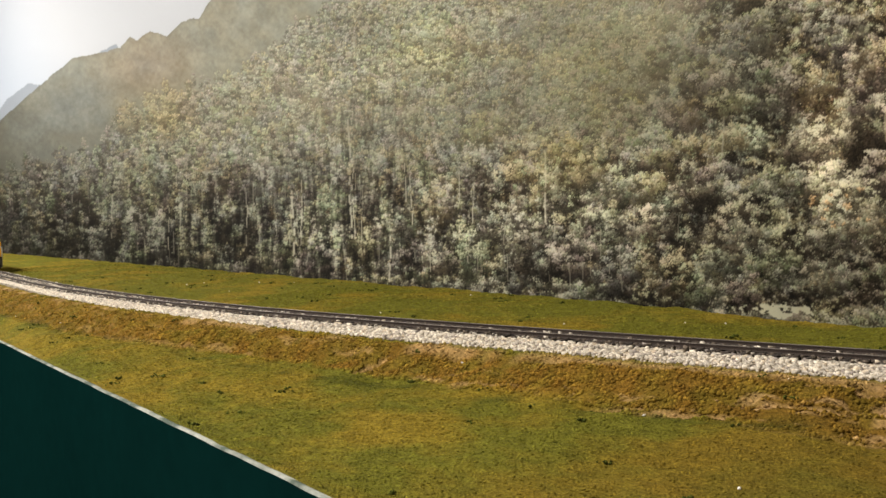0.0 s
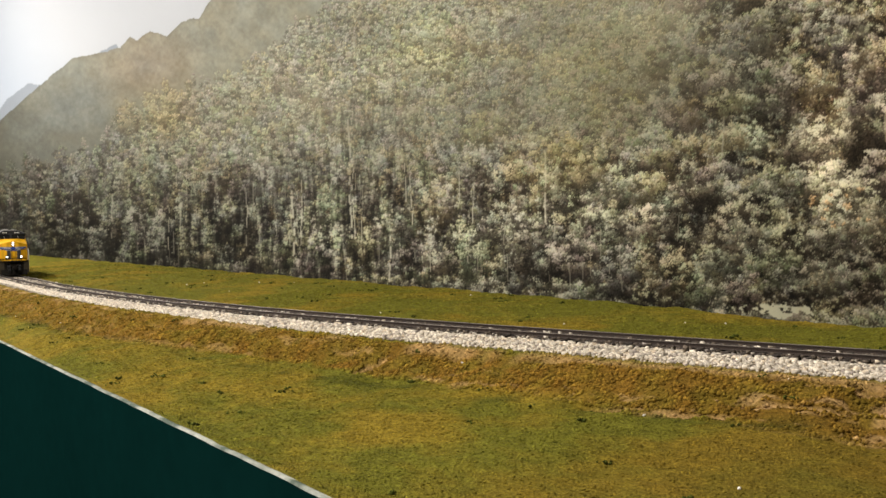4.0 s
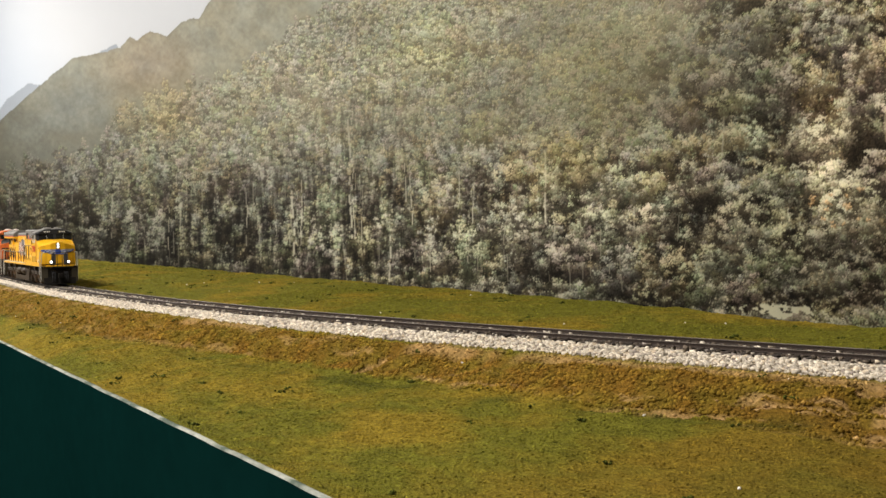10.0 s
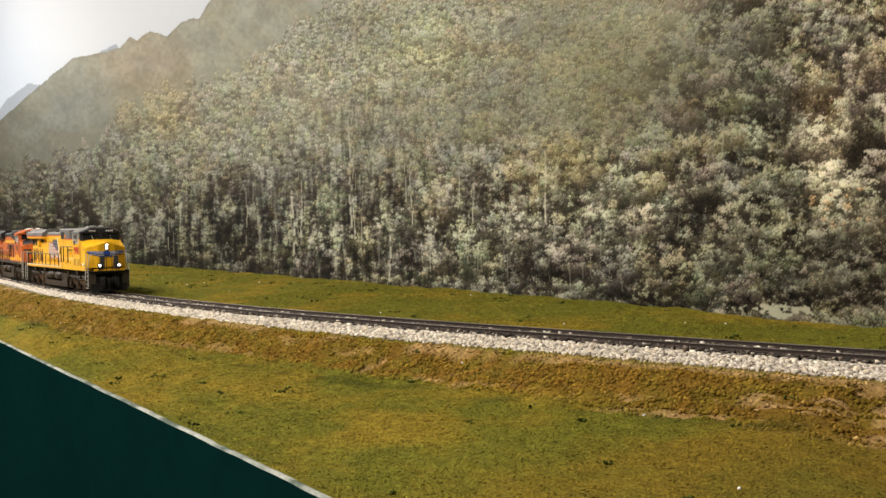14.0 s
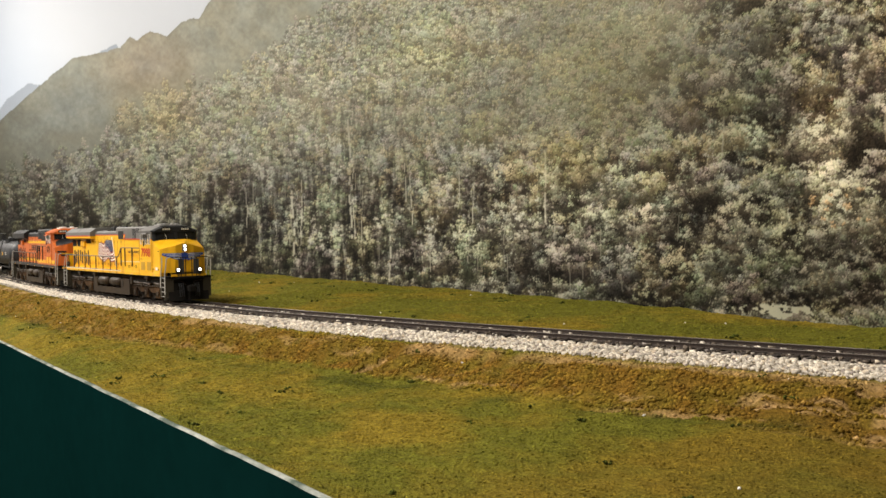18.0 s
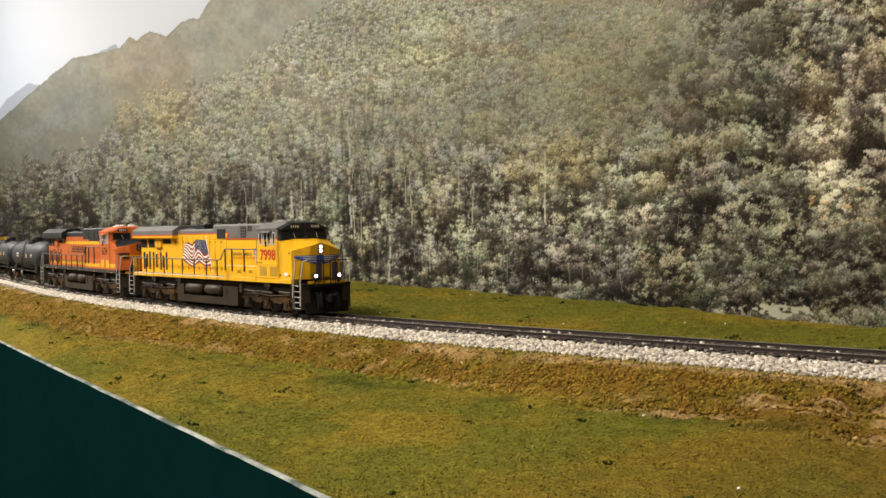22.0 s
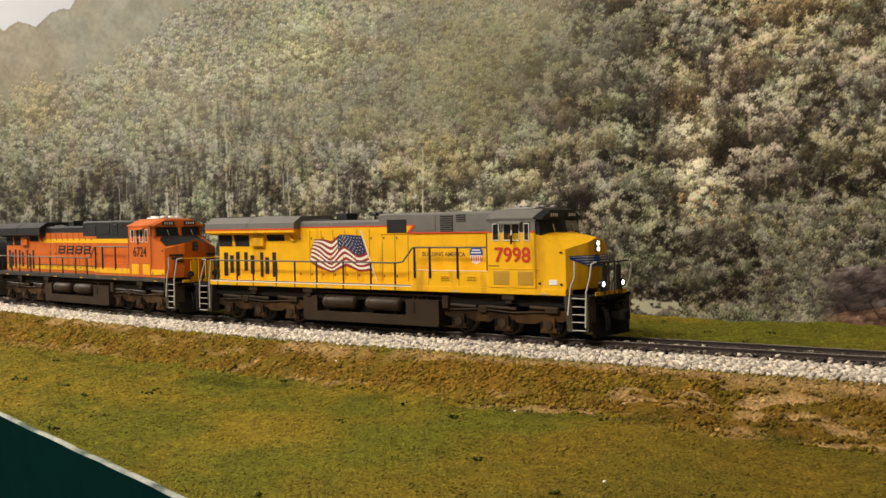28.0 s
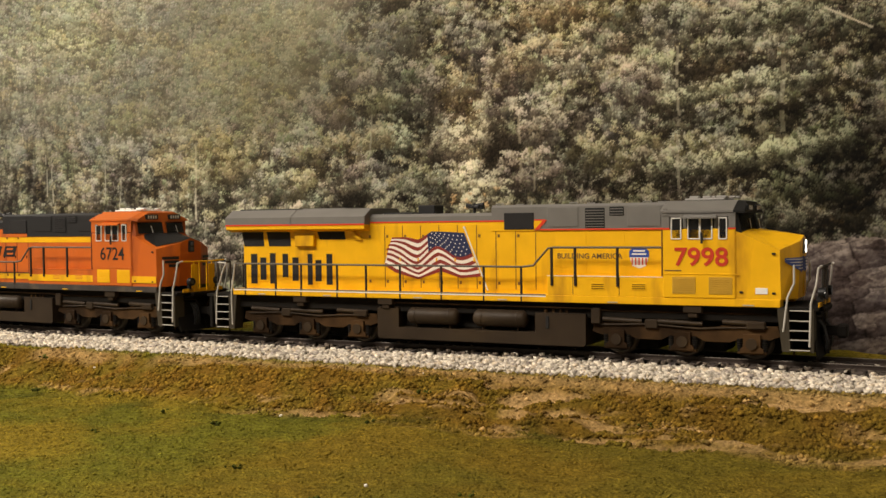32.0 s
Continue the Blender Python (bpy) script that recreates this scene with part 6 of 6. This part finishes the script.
        part("step_rail", Geo().tube([(-20.30, s * 1.47, 0.5), (-20.25, s * 1.47, 1.7), (-20.0, s * 1.45, 2.4), (-19.85, s * 1.42, 2.76), (-20.4, s * 1.2, 2.76)], 0.027), M_STEPW, lo, "pale grab rail")
        # walkway rails
        ry = s * 1.455
        path = [(-19.4, ry, 2.74), (-8.0, ry, 2.71), (-7.62, ry, 2.76), (-7.12, ry, 3.30), (-6.9, ry, 3.33), (-3.45, ry, 3.33)]
        part("handrail", Geo().tube(path, 0.034, 8), M_TOPRAIL, lo)
        for x in (-18.94, -17.6, -16.5, -14.99, -13.82, -12.48, -10.91, -9.36, -8.04):
            part("stanchion", Geo().box(x - 0.035, x + 0.035, ry - 0.03, ry + 0.03, 1.60, 2.74, 0.01), L["rail"], lo)
        for x in (-6.98, -6.2, -4.83):
            part("stanchion", Geo().box(x - 0.04, x + 0.04, min(s * 1.46, s * 1.53), max(s * 1.46, s * 1.53), 2.13, 3.33, 0.01), L["rail"], lo)
        # air reservoirs over the tank's step
        for x0, x1 in ((-12.3, -10.4), (-9.83, -7.94)):
            prof = [(x0, 0.05, 1.02), (x0 + 0.02, 0.20, 1.02), (x0 + 0.13, 0.29, 1.02), (x1 - 0.13, 0.29, 1.02), (x1 - 0.02, 0.20, 1.02), (x1, 0.05, 1.02)]
            g = Geo().revolve(prof, 18)
            g.v = [(px, py + s * 1.16, pz) for px, py, pz in g.v]
            res = part("air_reservoir", g, M_TANK, lo, "brown-grey weathered air tank")
            for q in (x0 + 0.3, x1 - 0.35):
                part("strap", Geo().cyl((q, s * 1.16, 1.02), (q + 0.05, s * 1.16, 1.02), 0.30, 16).box(q, q + 0.05, s * 1.16 - 0.1, s * 1.16 + 0.1, 0.62, 0.78, 0.01), M_TANK, res)
        g = Geo()
        for q, m in ((-7.3, 0.07), (-7.05, 0.05), (-6.8, 0.06), (-6.6, 0.05)):
            g.cyl((q, s * 1.2, 1.24), (q, s * 1.2, 1.36), m, 8)
        part("tank_fillers", g, M_UNDER, lo)
        part("sight_gauge", Geo().box(-7.25, -7.15, min(s * 1.34, s * 1.37), max(s * 1.34, s * 1.37), 0.75, 1.15, 0.01), M_BLACK, lo)
    tank = Geo().side([(-13.45, 0.30), (-13.37, 0.22), (-6.01, 0.22), (-5.93, 0.30), (-5.93, 1.25), (-7.62, 1.25), (-7.62, 0.62), (-12.62, 0.62), (-12.62, 1.25), (-13.45, 1.25)], -1.34, 1.34)
    part("tank_core", Geo().box(-12.6, -7.64, -0.85, 0.85, 0.63, 1.3, 0.02), M_DARKU, lo)
    part("fuel_tank", tank, M_TANK, lo, "weathered brown-grey fuel tank")
    bell = Geo().tube([(1.02, -1.2, 2.78), (1.02, -0.5, 2.76), (1.02, 0.5, 2.76), (1.02, 1.2, 2.78)], 0.03)
    for y in (-0.5, -0.2, 0.2, 0.5):
        bell.tube([(1.02, y, 1.6), (1.02, y, 2.76)], 0.03)
    part("platform_rail", bell, L["front_rail"], lo)
    for s in SIDES:
        part("platform_rail", Geo().tube([(-20.4, s * 1.2, 1.6), (-20.4, s * 1.2, 2.76), (-20.45, s * 0.4, 2.76), (-20.45, s * 0.4, 1.6)], 0.03), L["rail"], lo)
    for s in SIDES:
        for x in (-18.2, -15.4, -11.8, -8.7, -5.0, -0.9):
            part("reflector", Geo().box(x - 0.16, x + 0.16, min(s * 1.478, s * 1.492), max(s * 1.478, s * 1.492), 1.63, 1.665, 0.003), M_STEPW if L["kind"] == "yellow" else M_YELLOW, lo)
        for x, z in ((-0.18, 3.12), (-0.18, 1.98), (-1.1, 2.0)):
            part("lifting_lug", Geo().box(x - 0.05, x + 0.05, min(s * 1.45, s * 1.50), max(s * 1.45, s * 1.50), z, z + 0.06, 0.01), M_BLACK, lo)
        part("door_line", Geo().box(-3.46, -3.425, min(s * 1.0, s * 1.502), max(s * 1.0, s * 1.502), 2.46, 3.86, 0.002), L["seam"], lo)
        for x in (-6.3, -4.8):
            part("cabinet_seam", Geo().box(x, x + 0.025, min(s * 1.46, s * 1.473), max(s * 1.46, s * 1.473), 1.86, 2.42, 0.002), L["seam"], lo)
        part("cabinet_edge", Geo().box(-7.15, -3.42, min(s * 1.44, s * 1.476), max(s * 1.44, s * 1.476), 2.43, 2.45, 0.003), M_FLAGW if L["kind"] == "yellow" else L["body"], lo)
        for x0, x1 in ((-7.05, -6.0), (-5.85, -4.75), (-4.6, -3.5)):
            part("hood_panel", Geo().box(x0, x1, min(s * 0.99, s * 1.006), max(s * 0.99, s * 1.006), 2.5, 3.82, 0.004), body, hood)
        for x in (-20.0, 0.5):
            part("sand_pipe", Geo().tube([(x, s * 0.78, 1.2), (x - 0.2, s * 0.78, 0.6), (x - 0.25, s * 0.76, 0.12)], 0.03), M_UNDER, lo)
        part("brake_pipe", Geo().tube([(-13.4, s * 1.3, 1.45), (-5.9, s * 1.3, 1.42), (-5.0, s * 1.2, 1.36), (-0.3, s * 1.2, 1.38)], 0.03), M_UNDER, lo)
        part("bell_crank", Geo().box(-5.75, -5.45, min(s * 1.1, s * 1.35), max(s * 1.1, s * 1.35), 0.95, 1.45, 0.03), M_TANK, lo)
    part("sand_hatch", Geo().box(-0.70, -0.35, -1.475, -1.462, 1.98, 2.16, 0.004), M_WHITE, lo, "small pale builder's plate")
    return lo, wheels


def dress_lead(lo):
    flag(lo)
    words("road_number", "7998", 0.76, M_NUMRED, lo, -3.08, -1.518, 2.80, "red road number 7998", 1.07, 0.012)
    words("slogan", "BUILDING AMERICA", 0.235, M_BROWNTXT, lo, -6.98, -1.010, 2.97, "small dark lettering", 1.02, 0.003)
    shield = part("shield", Geo().side([(-4.57, 2.95), (-4.50, 2.75), (-4.29, 2.67), (-4.08, 2.75), (-4.01, 2.95), (-4.01, 3.12), (-4.57, 3.12)], -1.014, -1.006), M_WHITE, lo, "white shield with red bars and a blue head")
    part("shield_head", Geo().side([(-4.60, 3.02), (-3.98, 3.02), (-3.98, 3.20), (-4.08, 3.31), (-4.29, 3.33), (-4.50, 3.31), (-4.60, 3.20)], -1.020, -1.010), M_BLUE, shield)
    part("shield_mark", Geo().box(-4.52, -4.06, -1.024, -1.018, 3.09, 3.14, 0.002).box(-4.48, -4.10, -1.024, -1.018, 3.19, 3.24, 0.002), M_WHITE, shield)
    for q in range(5):
        part("shield_bar", Geo().box(-4.53 + q * 0.11, -4.49 + q * 0.11, -1.020, -1.012, 2.78, 3.0, 0.002), M_RED, shield)
    part("small_print", Geo().box(-3.36, -2.85, -1.512, -1.502, 2.63, 2.66, 0.002), M_BROWNTXT, lo)


def dress_second(lo):
    words("road_number", "6724", 0.70, M_BLACK, lo, -2.95, -1.512, 2.85, "black road number 6724", 0.95, 0.004)
    # the owner's letters, as plain slanted shapes
    mark = new("owner_mark")
    mark.empty_display_size = 0.01
    mark.parent = lo
    for i in range(4):
        x = -12.35 + 1.02 * i
        w = 0.80 if i < 3 else 0.72
        part("slanted_block", Geo().side([(x, 2.92), (x + w, 2.92), (x + w + 0.16, 3.36), (x + 0.16, 3.36)], -1.022, -1.008), M_BLACK, mark, "black slanted block")
        for q in range(2):
            part("slanted_gap", Geo().side([(x + 0.24, 3.0 + 0.2 * q), (x + w - 0.10, 3.0 + 0.2 * q), (x + w - 0.06, 3.08 + 0.2 * q), (x + 0.28, 3.08 + 0.2 * q)], -1.028, -1.016), M_ORANGE, mark)


def freight_truck(parent, xc):
    pivot = new("truck")
    pivot.empty_display_size = 0.01
    pivot.parent = parent
    pivot.matrix_basis = pose(xc * k, 0, 0)
    for s in SIDES:
        g = Geo().side([(-1.15, 0.62), (-1.15, 0.34), (-0.7, 0.34), (-0.35, 0.22), (0.35, 0.22), (0.7, 0.34), (1.15, 0.34), (1.15, 0.62), (0.5, 0.86), (-0.5, 0.86)], min(s * 0.95, s * 1.12), max(s * 0.95, s * 1.12))
        fr = part("side_frame", g, M_UNDER, pivot)
        for x in (-0.88, 0.88):
            part("journal_cap", Geo().cyl((x, s * 1.12, 0.46), (x, s * 1.18, 0.46), 0.13, 10), M_TANK, fr)
    part("bolster", Geo().box(-0.25, 0.25, -1.0, 1.0, 0.5, 0.95, 0.04), M_DARKU, pivot)
    return [wheel_set(parent, xc + d, 0.46) for d in (-0.88, 0.88)]


def tank_car(label):
    car = thing("tank_car", label, "tank car", "tank cars of the train")
    n = 15.0
    prof = [(-n - 0.02, 0.21, 2.38), (-n + 0.05, 0.68, 2.38), (-n + 0.25, 1.03, 2.38), (-n + 0.6, 1.23, 2.38), (-n + 1.0, 1.28, 2.38), (-1.0, 1.28, 2.38), (-0.6, 1.23, 2.38), (-0.25, 1.03, 2.38), (-0.05, 0.68, 2.38), (0.02, 0.21, 2.38)]
    shell = part("tank_shell", Geo().revolve(prof, 32), M_TANKCAR, car, "dusty black tank shell")
    for x in (-n + 1.0, -9.2, -4.6, -1.0):
        part("weld_band", Geo().revolve([(x - 0.03, 1.26, 2.38), (x - 0.03, 1.295, 2.38), (x + 0.03, 1.295, 2.38), (x + 0.03, 1.26, 2.38)], 32), M_TANKCAR, shell)
    part("dome_housing", Geo().cyl((-n / 2, 0, 3.6), (-n / 2, 0, 3.98), 0.46, 16).cyl((-n / 2, 0, 3.98), (-n / 2, 0, 4.06), 0.50, 16, 0.40), M_BLACK, car)
    plat = Geo().box(-n / 2 - 1.4, -n / 2 + 1.4, -0.95, 0.95, 3.70, 3.76, 0.01)
    part("platform", plat, M_BLACK, car)
    for s in SIDES:
        rails = Geo().tube([(-n / 2 - 1.4, s * 0.92, 3.72), (-n / 2 - 1.4, s * 0.92, 4.42), (-n / 2 + 1.4, s * 0.92, 4.42), (-n / 2 + 1.4, s * 0.92, 3.72)], 0.028)
        rails.tube([(-n / 2 - 0.5, s * 0.92, 3.72), (-n / 2 - 0.5, s * 0.92, 4.42)], 0.028).tube([(-n / 2 + 0.5, s * 0.92, 3.72), (-n / 2 + 0.5, s * 0.92, 4.42)], 0.028)
        part("platform_rail", rails, M_BLACK, car)
    for s in SIDES:
        ladder = Geo()
        for x in (-n / 2 - 0.24, -n / 2 + 0.24):
            ladder.tube([(x, s * 1.40, 1.15), (x, s * 1.36, 2.4), (x, s * 1.05, 3.5), (x, s * 0.92, 3.74)], 0.025)
        for q in range(9):
            z = 1.3 + q * 0.27
            y = 1.37 if z < 2.4 else 1.37 - (z - 2.4) * 0.29
            ladder.tube([(-n / 2 - 0.24, s * y, z), (-n / 2 + 0.24, s * y, z)], 0.018)
        part("ladder", ladder, M_BLACK, car)
        part("side_sill", Geo().box(-n - 0.3, 0.3, min(s * 1.32, s * 1.42), max(s * 1.32, s * 1.42), 1.08, 1.20, 0.02), M_DARKU, car)
        for x, way in ((-n - 0.2, 1), (0.2, -1)):
            part("grab_rail", Geo().tube([(x, s * 1.45, 1.2), (x, s * 1.45, 1.95), (x + way * 0.6, s * 1.45, 1.95)], 0.025), M_BLACK, car)
        e = s * 1.30
        plates = Geo()
        for x, z, w, h in ((-3.4, 2.45, 0.55, 0.10), (-3.4, 2.30, 0.45, 0.07), (-10.6, 2.50, 1.1, 0.14), (-10.6, 2.30, 0.8, 0.09)):
            plates.box(x - w / 2, x + w / 2, min(e, e - s * 0.03), max(e, e - s * 0.03), z, z + h, 0.003)
        part("stencil_bars", plates, M_WHITE, shell, "small white stencilled bars")
        part("placard", Geo().box(-6.1, -5.7, min(e, e - s * 0.03), max(e, e - s * 0.03), 2.22, 2.58, 0.01), M_CARYEL, shell, "yellow placard")
        for x in (-0.3, -n - 0.15):
            part("foot_step", Geo().tube([(x + 0.45, s * 1.4, 1.1), (x + 0.45, s * 1.4, 0.5), (x, s * 1.4, 0.5), (x, s * 1.4, 1.1)], 0.03), M_DARKU, car)
    for x in (-2.0, -n + 2.0):
        part("saddle", Geo().cross([(-1.2, 1.0), (1.2, 1.0), (1.05, 1.7), (0.6, 1.28), (-0.6, 1.28), (-1.05, 1.7)], x - 0.5, x + 0.5), M_DARKU, car)
    part("centre_sill", Geo().box(-n - 0.45, 0.45, -0.3, 0.3, 0.85, 1.22, 0.03), M_DARKU, car)
    part("end_plate", Geo().box(0.2, 0.35, -1.4, 1.4, 1.0, 1.2, 0.02), M_DARKU, car)
    part("end_plate", Geo().box(-n - 0.35, -n - 0.2, -1.4, 1.4, 1.0, 1.2, 0.02), M_DARKU, car)
    part("brake_wheel", Geo().cyl((-n - 0.36, 0.7, 2.0), (-n - 0.40, 0.7, 2.0), 0.28, 14), M_DARKU, car)
    coupler(car, 0.35, 1)
    coupler(car, -n - 0.35, -1)
    return car, freight_truck(car, -1.9) + freight_truck(car, -n + 1.9)


def box_car():
    car = thing("covered_hopper", "yellow freight car with a dark roof walk", "freight car")
    n = 14.0
    part("body", Geo().cross([(-1.45, 1.25), (1.45, 1.25), (1.5, 1.5), (1.5, 3.85), (0.9, 4.05), (-0.9, 4.05), (-1.5, 3.85), (-1.5, 1.5)], -n, 0), M_CARYEL, car)
    for s in SIDES:
        for q in range(15):
            x = -0.35 - q * 0.95
            part("side_post", Geo().box(x - 0.06, x + 0.06, min(s * 1.49, s * 1.56), max(s * 1.49, s * 1.56), 1.5, 3.83, 0.01), M_CARYEL, car)
    part("roof_walk", Geo().box(-n, 0, -0.35, 0.35, 4.05, 4.15, 0.01), M_DARKU, car)
    part("centre_sill", Geo().box(-n - 0.45, 0.45, -0.3, 0.3, 0.85, 1.26, 0.03), M_DARKU, car)
    coupler(car, 0.35, 1)
    return car, freight_truck(car, -1.9) + freight_truck(car, -n + 1.9)


lead, lead_wheels = locomotive({"kind": "yellow", "label": "yellow and grey diesel locomotive with a flag decal, headlights lit", "body": M_YELLOW, "upper": M_GREY, "sill": M_YELLOW, "cab_top": M_GREY, "cab_roof": M_GREY, "brow": M_BLACK, "grille": M_GRILLE, "seam": M_SEAM, "rail": M_RAILING, "front_rail": M_RAILING, "lit": True, "line_rear": 4.16, "line_front": 3.87})
dress_lead(lead)
second, second_wheels = locomotive({"kind": "orange", "label": "orange and black diesel locomotive with yellow stripes, coupled behind", "body": M_ORANGE, "upper": M_BLACK, "sill": M_SILL, "cab_top": M_ORANGE, "cab_roof": M_ORANGE, "brow": M_ORANGE, "grille": M_YELLOW, "seam": M_SEAMO, "rail": M_RAILING, "front_rail": M_YELLOW, "lit": False, "line_rear": 3.885, "line_front": 3.76})
dress_second(second)
tank_a, tank_a_wheels = tank_car("dusty black tank car coupled behind the orange locomotive")
tank_b, tank_b_wheels = tank_car("dusty black tank car, second in the string")
hopper, hopper_wheels = box_car()

# ---------- how the train runs ----------
RUN_T = np.array([0, 1, 2, 3, 6, 9, 12, 14, 17, 20, 22, 25, 28, 32.0])
RUN_S = np.array([-86.9, -81.3, -75.6, -70.3, -56.7, -44.3, -33.2, -26.1, -15.2, -4.0, 3.8, 15.6, 27.0, 42.0])
run = spline(RUN_T, RUN_S)


def stand(s, fore, aft):
    """The pose of a car whose front reference is s along the track, on trucks so far behind it."""
    ax, ay, _ = on_track(s - fore)
    bx, by, _ = on_track(s - aft)
    h = math.atan2(ay - by, ax - bx)
    return pose((ax + fore * math.cos(h)) * k, (ay + fore * math.sin(h)) * k, 0, 0, 0, math.degrees(h))


TRAIN = [(lead, lead_wheels, 0.0, 2.9, 16.35), (second, second_wheels, 22.97, 2.9, 16.35), (tank_a, tank_a_wheels, 45.7, 1.9, 13.1), (tank_b, tank_b_wheels, 62.1, 1.9, 13.1), (hopper, hopper_wheels, 78.6, 1.9, 12.1)]


def motions():
    for car, wheels, back, fore, aft in TRAIN:
        walk(car, [(t, stand(float(run(t)) - back, fore, aft)) for t in range(0, 33)])
        for wheel, x, r in wheels:
            rows = []
            for i in range(0, 247):
                t = min(i * 0.13, 32.0)
                rows.append((t, pose(x * k, 0, r * k) @ Matrix.Rotation(float(run(t) - run(0)) / r, 4, "Y")))
            walk(wheel, rows)


motions()
